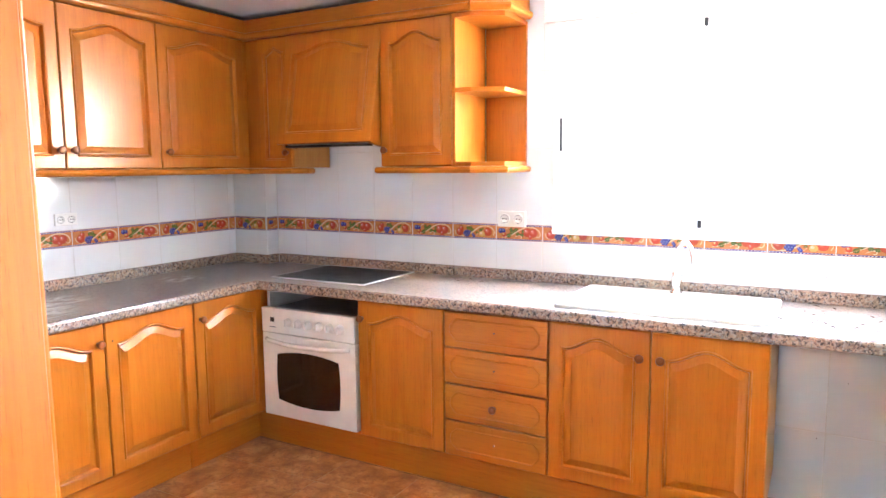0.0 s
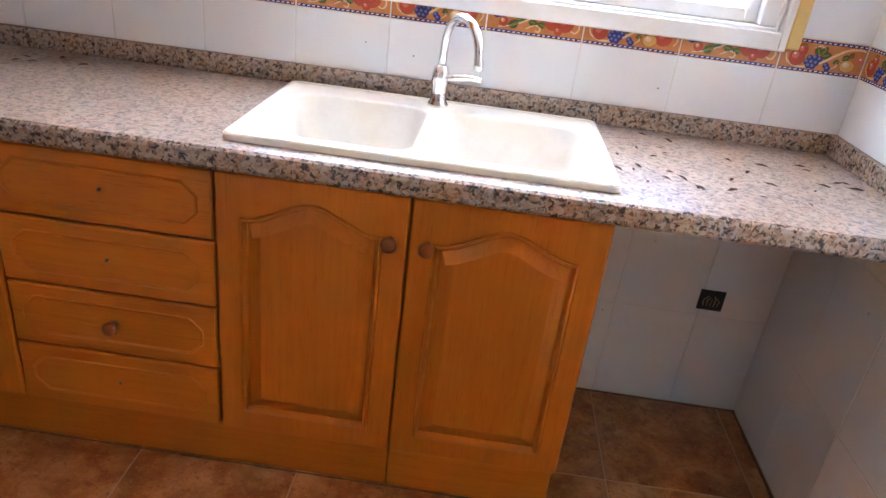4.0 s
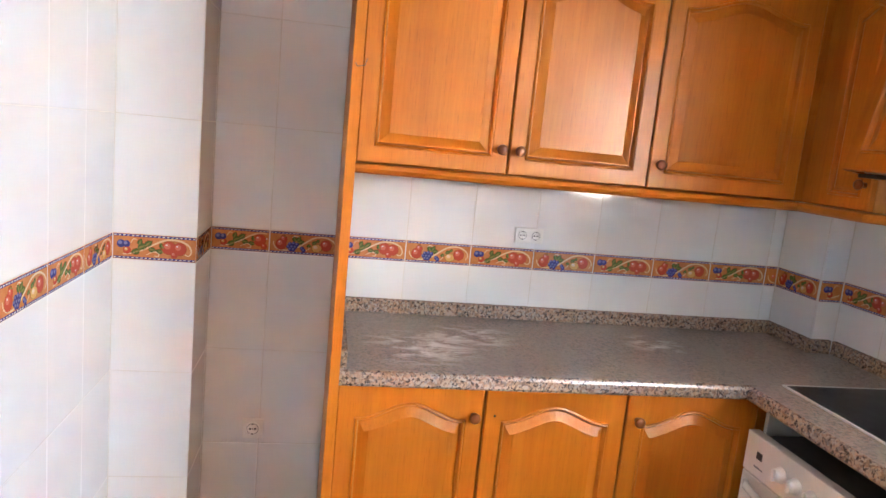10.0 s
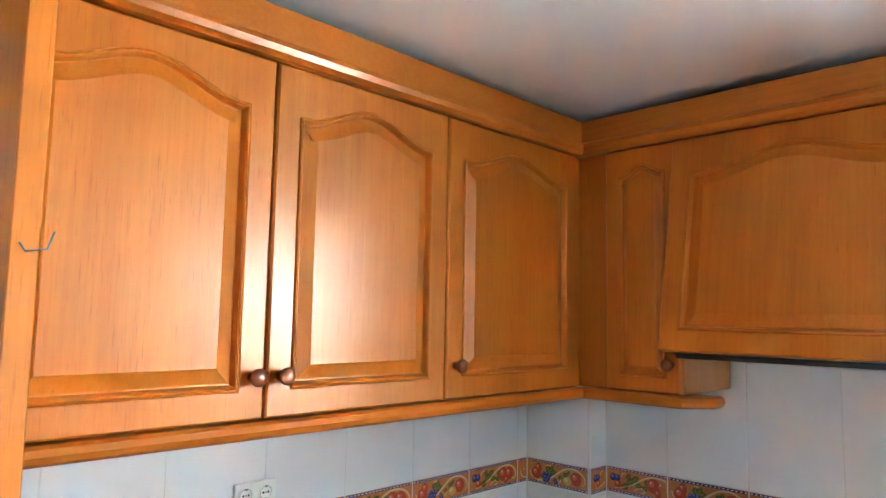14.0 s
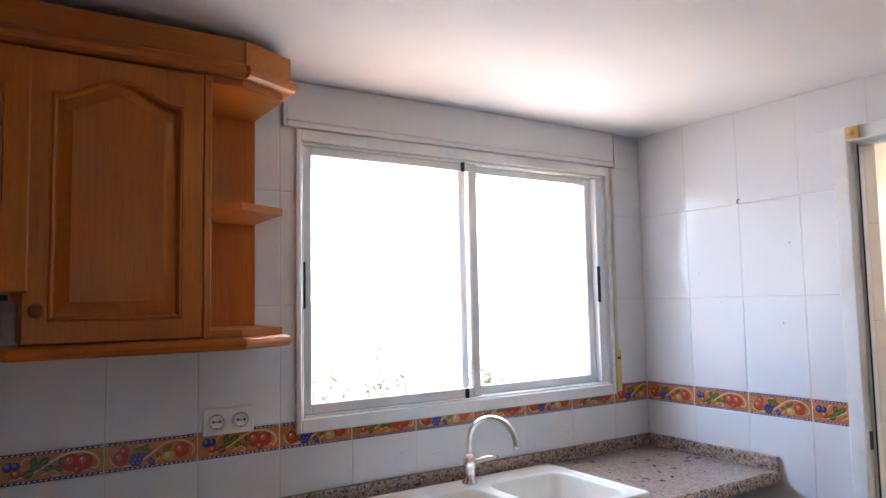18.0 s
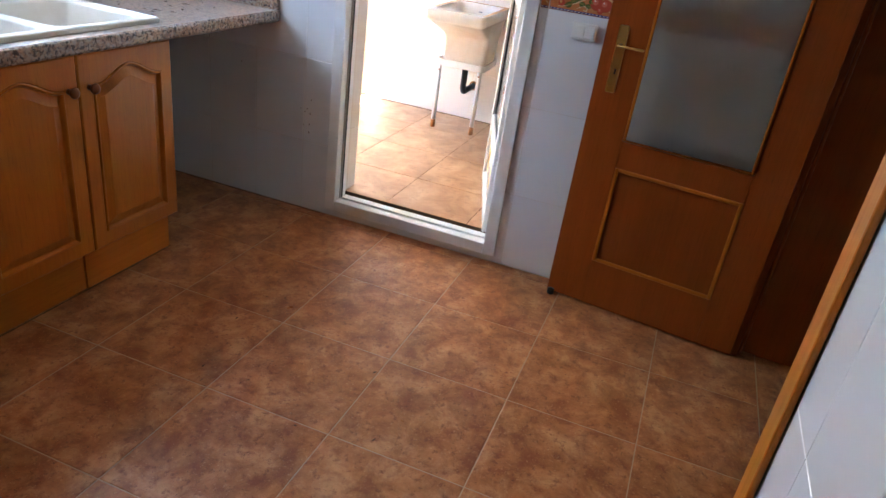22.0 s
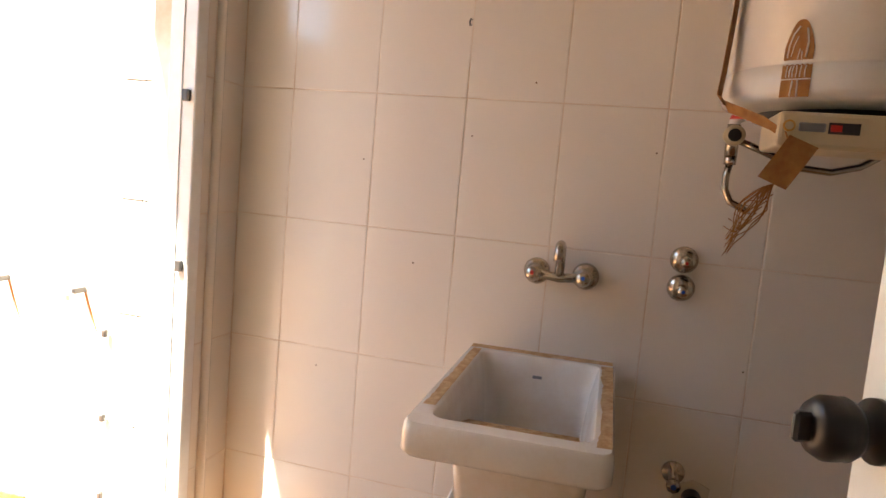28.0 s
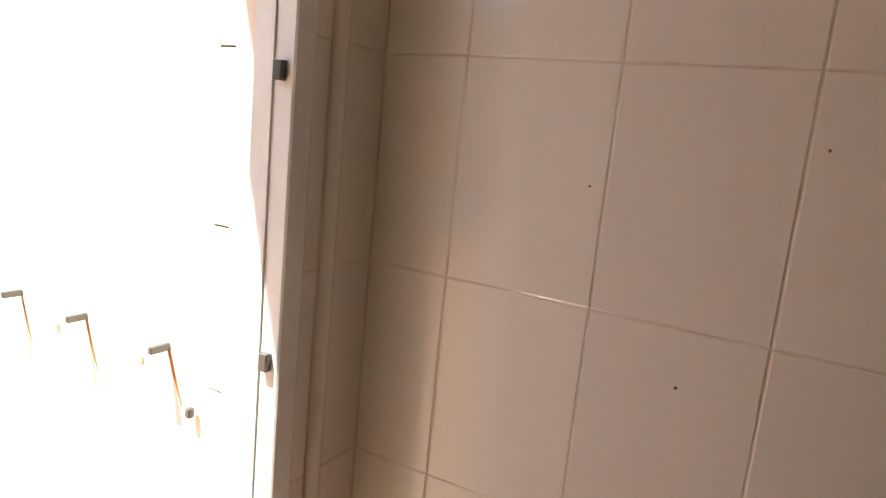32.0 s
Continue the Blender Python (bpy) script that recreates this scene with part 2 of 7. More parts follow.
def make_granite(name, dust, smears=()):
    """Granite; dust: how thick a film lies on its upper face by the tall panel, thinning out beyond; smears: (x, y, reach) of pale dried spills."""
    m = mat(name, 0.12)
    v = coords(m, shift=False)
    t, b, N, L = nodes(m)
    r1, r2, _ = cells(m, v, 130.0)
    g = ramp(m, r1, [(0.0, (0.17, 0.125, 0.10)), (0.2, (0.30, 0.20, 0.14)), (0.55, (0.40, 0.28, 0.205)), (0.9, (0.37, 0.315, 0.275))])
    g = mix(m, ramp(m, noise_of(m, v, 58.0, 4, 0.62, 0.5), [(0.55, (0, 0, 0)), (0.62, (0.7, 0.7, 0.7))]), g, (0.17, 0.155, 0.15))
    g = mix(m, ramp(m, noise_of(m, v, 98.0, 4, 0.6, 0.6), [(0.545, (0, 0, 0)), (0.59, (0.9, 0.9, 0.9))]), g, (0.042, 0.038, 0.038))
    geo, sep = N("NewGeometry"), N("SeparateXYZ")
    L(geo.outputs["Normal"], sep.inputs[0])
    up = N("MapRange")
    up.inputs["From Min"].default_value, up.inputs["From Max"].default_value = 0.6, 0.95
    L(sep.outputs[2], up.inputs["Value"])
    film = ramp(m, noise_of(m, v, 4.5, 4, 0.55, 0.3), [(0.3, (dust * 0.45,) * 3), (0.7, (dust,) * 3)])
    film = mix(m, 1.0, film, up.outputs[0], "MULTIPLY")
    away, thin = N("VectorMath"), N("MapRange")
    away.operation = "DISTANCE"
    away.inputs[1].default_value = (0.3, -1.4, 0.05)
    L(v, away.inputs[0])
    thin.inputs["From Min"].default_value, thin.inputs["From Max"].default_value = 0.95, 1.6
    thin.inputs["To Min"].default_value, thin.inputs["To Max"].default_value = 1.0, 0.17
    L(away.outputs["Value"], thin.inputs["Value"])
    film = mix(m, 1.0, film, thin.outputs[0], "MULTIPLY")
    c = mix(m, film, g, (0.30, 0.26, 0.235))
    for x, y, reach in smears:
        far, fade = N("VectorMath"), N("MapRange")
        far.operation = "DISTANCE"
        far.inputs[1].default_value = (x, y, CT1 - CT0)
        L(coords(m, shift=False), far.inputs[0])
        fade.inputs["From Min"].default_value, fade.inputs["From Max"].default_value = reach, reach * 0.3
        L(far.outputs["Value"], fade.inputs["Value"])
        streak = ramp(m, noise_of(m, coords(m, (13.0, 5.0, 5.0), shift=False), 1.6, 6, 0.68, 0.9), [(0.47, (0, 0, 0)), (0.62, (0.9, 0.9, 0.9))])
        c = mix(m, mix(m, 1.0, streak, fade.outputs[0], "MULTIPLY"), c, (0.80, 0.79, 0.77))
    base(m, c)
    matt = N("MapRange")
    matt.inputs["To Min"].default_value, matt.inputs["To Max"].default_value = 0.27, 0.27 + 0.3 * dust
    L(thin.outputs[0], matt.inputs["Value"])
    L(matt.outputs[0], b.inputs["Roughness"])
    return m


CT0, CT1 = 0.824, 0.871     # worktop
M["granite"] = make_granite("pink grey granite", 0.0)
M["granite_top"] = make_granite("dusty granite with dried spills", 0.85, ((0.43, -1.62, 0.22), (0.27, -1.42, 0.17), (0.27, -0.74, 0.13)))

# terracotta-coloured mottled floor tile
m = M["floor"] = mat("mottled terracotta tile", 0.25, spec=0.4)
_v = coords(m)
_c = ramp(m, noise_of(m, _v, 8.0, 6, 0.66, 0.4), [(0.33, (0.24, 0.072, 0.020)), (0.5, (0.43, 0.165, 0.05)), (0.67, (0.58, 0.29, 0.12))])
_c = mix(m, ramp(m, noise_of(m, _v, 15.0, 6, 0.68, 0.35), [(0.47, (0, 0, 0)), (0.66, (0.8, 0.8, 0.8))]), _c, (0.23, 0.06, 0.018))
_c = mix(m, ramp(m, noise_of(m, _v, 46.0, 4, 0.7), [(0.56, (0, 0, 0)), (0.66, (0.75, 0.75, 0.75))]), _c, (0.19, 0.055, 0.02))
_c = mix(m, ramp(m, noise_of(m, _v, 120.0, 3, 0.7), [(0.60, (0, 0, 0)), (0.70, (0.6, 0.6, 0.6))]), _c, (0.60, 0.33, 0.16))
_c = mix(m, ramp(m, noise_of(m, _v, 90.0, 3, 0.8, 1.2), [(0.62, (0, 0, 0)), (0.70, (0.8, 0.8, 0.8))]), _c, (0.10, 0.035, 0.015))
base(m, _c)
bump(m, noise_of(m, _v, 30.0, 4), 0.14, 0.003)
rough_of(m, noise_of(m, _v, 6.0, 5, 0.7), 0.2, 0.45)
m = M["lfloor"] = mat("dusty ochre tile", 0.35)
_v = coords(m)
_c = ramp(m, noise_of(m, _v, 7.0, 6, 0.65, 0.5), [(0.28, (0.26, 0.12, 0.048)), (0.5, (0.41, 0.225, 0.105)), (0.74, (0.53, 0.335, 0.18))])
base(m, mix(m, ramp(m, noise_of(m, _v, 21.0, 5, 0.7), [(0.55, (0, 0, 0)), (0.68, (0.6, 0.6, 0.6))]), _c, (0.24, 0.11, 0.05)))
rough_of(m, noise_of(m, _v, 6.0, 5, 0.7), 0.25, 0.5)
M["joint_brown"] = mat("dirty brown floor joint", 0.95, color=(0.15, 0.085, 0.045))
M["joint_dark"] = mat("grey open joint", 0.95, color=(0.07, 0.062, 0.055))
M["fgrout"] = mat("sandy floor grout", 0.95, color=(0.48, 0.33, 0.22))

M["white_metal"] = mat("white lacquered aluminium", 0.26, color=(0.80, 0.80, 0.79))
_v = coords(M["white_metal"])
base(M["white_metal"], ramp(M["white_metal"], noise_of(M["white_metal"], _v, 5.0, 6, 0.7), [(0.35, (0.74, 0.73, 0.70)), (0.6, (0.82, 0.82, 0.81))]))
M["alu"] = mat("bare aluminium", 0.3, 1.0, (0.72, 0.72, 0.73))
M["chrome"] = mat("chrome", 0.09, 1.0, (0.78, 0.78, 0.79))
rough_of(M["chrome"], noise_of(M["chrome"], coords(M["chrome"]), 40.0, 4), 0.05, 0.22)
M["old_chrome"] = mat("limescaled chrome", 0.2, 1.0, (0.46, 0.42, 0.36))
rough_of(M["old_chrome"], noise_of(M["old_chrome"], coords(M["old_chrome"]), 60.0, 5), 0.08, 0.32)
M["brass"] = mat("worn brass", 0.3, 1.0, (0.62, 0.40, 0.13))
M["black"] = mat("black plastic", 0.38, color=(0.012, 0.012, 0.013))
M["rubber"] = mat("dark rubber seal", 0.7, color=(0.03, 0.03, 0.032))
M["plastic"] = mat("white plastic", 0.35, color=(0.74, 0.73, 0.70))
M["yellowed"] = mat("yellowed plastic", 0.45, color=(0.62, 0.42, 0.14))
M["beige"] = mat("aged beige plastic", 0.4, color=(0.58, 0.47, 0.30))
M["strap"] = mat("woven strap", 0.9, color=(0.55, 0.50, 0.42))
M["enamel"] = mat("cream enamel", 0.2, color=(0.70, 0.64, 0.58))
base(M["enamel"], ramp(M["enamel"], noise_of(M["enamel"], coords(M["enamel"]), 6.0, 6, 0.7), [(0.3, (0.70, 0.66, 0.60)), (0.65, (0.77, 0.74, 0.69))]))
M["sink"] = mat("cream composite sink", 0.3, color=(0.80, 0.76, 0.68))
base(M["sink"], ramp(M["sink"], noise_of(M["sink"], coords(M["sink"]), 9.0, 7, 0.75), [(0.35, (0.76, 0.72, 0.64)), (0.6, (0.82, 0.79, 0.73))]))
M["porcelain"] = mat("laundry sink porcelain", 0.2, color=(0.78, 0.74, 0.67))
base(M["porcelain"], ramp(M["porcelain"], noise_of(M["porcelain"], coords(M["porcelain"]), 6.0, 6, 0.7), [(0.3, (0.70, 0.62, 0.52)), (0.6, (0.79, 0.75, 0.69))]))
M["grime"] = mat("brown lime crust", 0.85, color=(0.42, 0.25, 0.10))
base(M["grime"], ramp(M["grime"], noise_of(M["grime"], coords(M["grime"]), 40.0, 6, 0.7), [(0.35, (0.36, 0.20, 0.075)), (0.65, (0.60, 0.42, 0.23))]))
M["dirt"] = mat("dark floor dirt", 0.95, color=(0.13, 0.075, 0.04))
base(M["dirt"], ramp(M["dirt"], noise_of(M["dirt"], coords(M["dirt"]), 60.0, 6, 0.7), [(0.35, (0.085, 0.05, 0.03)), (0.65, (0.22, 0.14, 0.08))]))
M["hob"] = mat("black ceramic glass", 0.25, color=(0.010, 0.010, 0.011), spec=0.18)
rough_of(M["hob"], noise_of(M["hob"], coords(M["hob"]), 8.0, 6, 0.7), 0.2, 0.45)
M["ovenglass"] = mat("dark oven glass", 0.06, color=(0.018, 0.010, 0.006))
M["steel_dark"] = mat("dark oven sheet", 0.34, 0.6, (0.12, 0.115, 0.11))
M["void"] = mat("unlit void", 0.9, color=(0.02, 0.018, 0.016))
M["rust"] = mat("rusty tape", 0.8, color=(0.33, 0.13, 0.035))
base(M["rust"], ramp(M["rust"], noise_of(M["rust"], coords(M["rust"]), 40.0, 5), [(0.3, (0.25, 0.095, 0.018)), (0.7, (0.40, 0.19, 0.055))]))
M["leaf_dry"] = mat("dry leaf", 0.8, color=(0.055, 0.028, 0.016))
M["leaf"] = mat("dull green leaf", 0.7, color=(0.042, 0.050, 0.022))
M["brick"] = mat("red brick", 0.9, color=(0.20, 0.065, 0.04))
base(M["brick"], ramp(M["brick"], noise_of(M["brick"], coords(M["brick"]), 30.0, 5), [(0.3, (0.16, 0.05, 0.03)), (0.7, (0.25, 0.085, 0.05))]))
M["glass"] = mat("clear glass", 0.0, color=(1, 1, 1))
M["glass"].node_tree.nodes["Principled BSDF"].inputs["Transmission Weight"].default_value = 1.0
M["glass"].node_tree.nodes["Principled BSDF"].inputs["IOR"].default_value = 1.45
M["dirty_glass"] = mat("streaky dirty glass", 0.02, color=(1, 1, 1))
M["dirty_glass"].node_tree.nodes["Principled BSDF"].inputs["IOR"].default_value = 1.45
_smear = noise_of(M["dirty_glass"], coords(M["dirty_glass"], (16.0, 16.0, 0.7)), 1.4, 5, 0.6)
_t, _b, _N, _L = nodes(M["dirty_glass"])
_L(ramp(M["dirty_glass"], _smear, [(0.38, (0.97, 0.97, 0.97)), (0.72, (0.72, 0.72, 0.72))]), _b.inputs["Transmission Weight"])
base(M["dirty_glass"], ramp(M["dirty_glass"], _smear, [(0.38, (1.0, 1.0, 1.0)), (0.72, (0.88, 0.85, 0.78))]))
M["frost"] = mat("frosted glass", 0.42, color=(0.82, 0.79, 0.71))
M["frost"].node_tree.nodes["Principled BSDF"].inputs["Transmission Weight"].default_value = 1.0
M["red"] = mat("red dot", 0.4, color=(0.55, 0.03, 0.02))
M["blue"] = mat("blue dot", 0.4, color=(0.03, 0.10, 0.45))
M["grey"] = mat("grey print", 0.6, color=(0.22, 0.22, 0.23))
M["pvc"] = mat("dark waste pipe", 0.5, color=(0.035, 0.035, 0.04))
# the painted fruit of the border
M["f_ground"] = mat("ochre border glaze", 0.12, color=(0.50, 0.20, 0.06))
base(M["f_ground"], ramp(M["f_ground"], noise_of(M["f_ground"], coords(M["f_ground"]), 28.0, 5, 0.65), [(0.3, (0.44, 0.155, 0.05)), (0.7, (0.57, 0.24, 0.09))]))
M["f_blue"] = mat("border blue", 0.15, color=(0.055, 0.055, 0.20))
M["f_white"] = mat("border white", 0.15, color=(0.70, 0.66, 0.60))
M["f_red"] = mat("painted apple red", 0.15, color=(0.44, 0.075, 0.04))
M["f_yellow"] = mat("painted pear yellow", 0.15, color=(0.60, 0.33, 0.10))
M["f_green"] = mat("painted leaf green", 0.15, color=(0.09, 0.13, 0.035))
M["f_sky"] = mat("border pale blue", 0.15, color=(0.17, 0.17, 0.36))
M["f_moss"] = mat("painted leaf light", 0.15, color=(0.21, 0.20, 0.055))
M["f_pink"] = mat("painted pink blush", 0.15, color=(0.56, 0.16, 0.095))
M["f_cream"] = mat("painted cream scroll", 0.15, color=(0.68, 0.47, 0.27))
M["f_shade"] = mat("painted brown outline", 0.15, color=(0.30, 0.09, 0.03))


# ---------- mesh helpers ----------
def box(bm, x0, x1, y0, y1, z0, z1, bevel=0.0, seg=1, slot=0):
    r = bmesh.ops.create_cube(bm, size=1.0)
    vs = r["verts"]
    for v in vs:
        v.co = Vector(((x0 + x1) / 2 + v.co.x * (x1 - x0), (y0 + y1) / 2 + v.co.y * (y1 - y0), (z0 + z1) / 2 + v.co.z * (z1 - z0)))
    faces = {f for v in vs for f in v.link_faces}
    if bevel:
        es = list({e for v in vs for e in v.link_edges})
        out = bmesh.ops.bevel(bm, geom=es, offset=bevel, segments=seg, affect="EDGES", profile=0.5)
        faces = set(out["faces"]) | {f for f in faces if f.is_valid}
    for f in faces:
        if f.is_valid:
            f.material_index = slot
    return bm


def bm_box(*a, **k):
    return box(bmesh.new(), *a, **k)


def smooth(bm):
    for f in bm.faces:
        f.smooth = True
    return bm


def lathe(bm, profile, m=None, seg=20, slot=0):
    """Turns (radius, height) pairs round the local z axis."""
    m = m or Matrix()
    rings = []
    for r, h in profile:
        if r < 1e-5:
            rings.append([bm.verts.new(m @ Vector((0, 0, h)))])
        else:
            rings.append([bm.verts.new(m @ Vector((r * math.cos(2 * math.pi * k / seg), r * math.sin(2 * math.pi * k / seg), h))) for k in range(seg)])
    for a, b in zip(rings, rings[1:]):
        for k in range(seg):
            q = [a[k % len(a)], a[(k + 1) % len(a)], b[(k + 1) % len(b)], b[k % len(b)]]
            q = list(dict.fromkeys(q))
            if len(q) > 2:
                f = bm.faces.new(q)
                f.smooth, f.material_index = True, slot
    return bm


def tube(bm, pts, radius, seg=10, slot=0, closed_ends=True):
    """A round tube along points."""
    pts = [Vector(p) for p in pts]
    rings, up = [], None
    for i, p in enumerate(pts):
        d = (pts[min(i + 1, len(pts) - 1)] - pts[max(i - 1, 0)]).normalized()
        if up is None:
            up = d.orthogonal().normalized()
        up = (up - up.dot(d) * d).normalized()
        side = d.cross(up)
        r = radius[i] if isinstance(radius, (list, tuple)) else radius
        rings.append([bm.verts.new(p + r * (math.cos(2 * math.pi * k / seg) * up + math.sin(2 * math.pi * k / seg) * side)) for k in range(seg)])
    for a, b in zip(rings, rings[1:]):
        for k in range(seg):
            f = bm.faces.new((a[k], a[(k + 1) % seg], b[(k + 1) % seg], b[k]))
            f.smooth, f.material_index = True, slot
    if closed_ends:
        for r in (rings[0][::-1], rings[-1]):
            bm.faces.new(r).material_index = slot
    return bm


def arc(c, a, b, r, a0, a1, n=10):
    """Points on a circle in the plane of a and b."""
    c, a, b = Vector(c), Vector(a), Vector(b)
    return [c + r * (math.cos(radians(a0 + (a1 - a0) * k / n)) * a + math.sin(radians(a0 + (a1 - a0) * k / n)) * b) for k in range(n + 1)]


def prism(bm, outline, axis, lo, hi, slot=0):
    """An outline of 2D points, extruded along an axis."""
    def place(p, h):
        return Vector({0: (h, p[0], p[1]), 1: (p[0], h, p[1]), 2: (p[0], p[1], h)}[axis])
    a = [bm.verts.new(place(p, lo)) for p in outline]
    b = [bm.verts.new(place(p, hi)) for p in outline]
    n = len(outline)
    fs = [bm.faces.new(a[::-1]), bm.faces.new(b)]
    fs += [bm.faces.new((a[k], a[(k + 1) % n], b[(k + 1) % n], b[k])) for k in range(n)]
    for f in fs:
        f.material_index = slot
    bmesh.ops.recalc_face_normals(bm, faces=bm.faces[:])
    return bm


def mesh_of(name, bm, mats):
    me = bpy.data.meshes.new(name)
    bm.normal_update()
    bm.to_mesh(me)
    bm.free()
    for x in mats if isinstance(mats, (list, tuple)) else [mats]:
        me.materials.append(M[x] if isinstance(x, str) else x)
    return me


def part(name, bm, material, parent, label=""):
    ob = new(name, mesh_of(name, bm, material))
    ob.parent = parent
    return tagged(ob, label)


def place(name, at, label, category, group="", turn=0.0):
    """The Empty of a thing."""
    ob = new(name)
    ob.empty_display_size = 0.05
    ob.matrix_world = pose(*at, 0, 0, turn)
    return tagged(ob, label, category, group)


def structure(name, bm, material, label, category="wall"):
    ob = new(name, mesh_of(name, bm, material))
    return tagged(ob, label, category, kind="structure")


# ---------- structure ----------
def wall_with_holes(name, axis, at, depth, u0, u1, z0, z1, holes, material, label):
    """A wall in the plane axis = at, thick towards +depth, with rectangular openings (u0, u1, z0, z1)."""
    us = sorted({u0, u1, *(h[0] for h in holes), *(h[1] for h in holes)})
    zs = sorted({z0, z1, *(h[2] for h in holes), *(h[3] for h in holes)})
    us, zs = [u for u in us if u0 <= u <= u1], [z for z in zs if z0 <= z <= z1]
    bm = bmesh.new()
    n_u, n_z = len(us) - 1, len(zs) - 1
    solid = {(i, j): not any(h[0] < (us[i] + us[i + 1]) / 2 < h[1] and h[2] < (zs[j] + zs[j + 1]) / 2 < h[3] for h in holes)
             for i in range(n_u) for j in range(n_z)}
    corner = {}

    def vert(i, j, k):
        if (i, j, k) not in corner:
            p = at + depth * k
            corner[i, j, k] = bm.verts.new((p, us[i], zs[j]) if axis == 0 else (us[i], p, zs[j]))
        return corner[i, j, k]
    for (i, j), full in solid.items():
        if not full:
            continue
        for k in (0, 1):
            bm.faces.new([vert(i, j, k), vert(i + 1, j, k), vert(i + 1, j + 1, k), vert(i, j + 1, k)])
        for di, dj, a, b in ((-1, 0, (i, j), (i, j + 1)), (1, 0, (i + 1, j), (i + 1, j + 1)), (0, -1, (i, j), (i + 1, j)), (0, 1, (i, j + 1), (i + 1, j + 1))):
            if not solid.get((i + di, j + dj), False):
                bm.faces.new([vert(*a, 0), vert(*b, 0), vert(*b, 1), vert(*a, 1)])
    bmesh.ops.recalc_face_normals(bm, faces=bm.faces[:])
    return structure(name, bm, material, label)


TT = 0.008   # thickness of a tile
JD = 0.0011  # depth of the joints
wall_north = wall_with_holes("wall_north", 1, JD, 0.22, -0.25, XE + 0.12, 0.0, ZC + 0.1, [WIN], "grout", "white tiled kitchen wall with a fruit border round the window")
wall_west = wall_with_holes("wall_west", 0, -JD, -0.2, YS - 0.2, TT, 0.0, ZC + 0.1, [], "grout", "white tiled kitchen wall behind the cabinets")
wall_east = wall_with_holes("wall_east", 0, XE + JD, 0.10, YS - 0.05, TT, 0.0, ZC + 0.1, [(LDOOR[0] + 0.01, LDOOR[1] - 0.01, LDOOR[2] + 0.005, LDOOR[3] - 0.01)], "grout", "white tiled wall with the laundry doorway and fruit border")
wall_south = wall_with_holes("wall_south", 1, YS - JD, -0.12, -0.25, XE + 0.12, 0.0, ZC + 0.1, [(HDOOR[0], HDOOR[1], -0.1, HDOOR[2])], "grout", "white tiled wall with the doorway to the hall")
structure("ceiling", bm_box(-0.25, XE + 0.12, YS - 0.2, 0.22, ZC, ZC + 0.12), "plaster", "white painted plaster ceiling over the kitchen", "ceiling")
floor = structure("floor", bm_box(-0.25, XE + 0.1, YS - 0.2, 0.1, -0.14, -0.0014), "fgrout", "mottled terracotta tiled kitchen floor", "floor")

# pilaster beside the fridge niche and column in the corner
PIL = (0.272, YS, -2.352)
COL = (0.262, -0.095)
pilaster = structure("pilaster", bm_box(-0.01, PIL[0] - JD, PIL[1] - 0.01, PIL[2] - JD, 0.0, ZC), "grout", "tiled pilaster beside the fridge niche", "pilaster")
column = structure("column", bm_box(-0.01, COL[0] - JD, COL[1] + JD, 0.01, 0.0, ZC), "grout", "tiled column in the kitchen corner", "column")

# hall behind the kitchen door
structure("hall_floor", bm_box(1.6, 5.0, YS - 2.2, YS - 0.2, -0.14, -0.006), "floor", "terracotta floor of the dim hall", "floor")
structure("wall_hall_south", bm_box(1.5, 5.1, YS - 2.3, YS - 2.2, -0.1, 2.6), "hall", "plain painted hall wall")
structure("wall_hall_west", bm_box(1.4, 1.5, YS - 2.3, YS - 0.13, -0.1, 2.6), "hall", "plain painted end wall of the hall")
structure("wall_hall_east", bm_box(5.0, 5.1, YS - 2.2, YS - 0.36, -0.1, 2.6), "hall", "plain painted far wall of the hall")
structure("wall_hall_north", bm_box(XE - 0.10, 5.0, YS - 0.46, YS - 0.36, -0.1, 2.6), "hall", "plain painted wall between hall and laundry")
structure("wall_hall_return", bm_box(XE - 0.13, XE + 0.11, YS - 0.359, YS - 0.125, -0.1, 2.6), "door_v", "dark wooden lining beside the kitchen doorway")
structure("hall_ceiling", bm_box(1.4, 5.1, YS - 2.3, YS - 0.21, 2.42, 2.5), "plaster", "white hall ceiling", "ceiling")

# laundry room
LY0 = -2.85
LH = 2.60            # laundry ceiling
LOUT = (4.0, 5.257)  # opening to the patio, x
wall_laundry = structure("wall_laundry_east", bm_box(XL + JD, XL + 0.15, LY0 - 0.1, YL + 0.02, -0.1, LH), "lgrout", "cream tiled laundry wall with brown stained joints")
wall_laundry_n = wall_with_holes("wall_laundry_north", 1, YL + JD, 0.16, XE + 0.11, XL + 0.15, -0.1, LH, [(LOUT[0], LOUT[1], ZL - 0.02, 2.25)], "lgrout", "tiled wall strip round the sliding door opening")
structure("wall_laundry_south", bm_box(XE + 0.11, XL + 0.15, LY0 - 0.1, LY0, -0.1, LH), "ltile", "plain end wall of the laundry")
structure("laundry_ceiling", bm_box(XE + 0.11, XL + 0.15, LY0 - 0.1, YL + 0.17, LH, LH + 0.1), "plaster", "white ceiling of the laundry", "ceiling")
laundry_floor = structure("laundry_floor", bm_box(XE + 0.10, XL + 0.01, LY0, YL + 0.2, -0.1, ZL - 0.0014), "joint_brown", "dusty ochre tiled laundry floor", "floor")
wall_laundry_w = structure("wall_laundry_west", bm_box(XE + 0.112, XE + 0.118, LY0, LDOOR[0], ZL, LH), "ltile", "tiled laundry face of the kitchen wall")

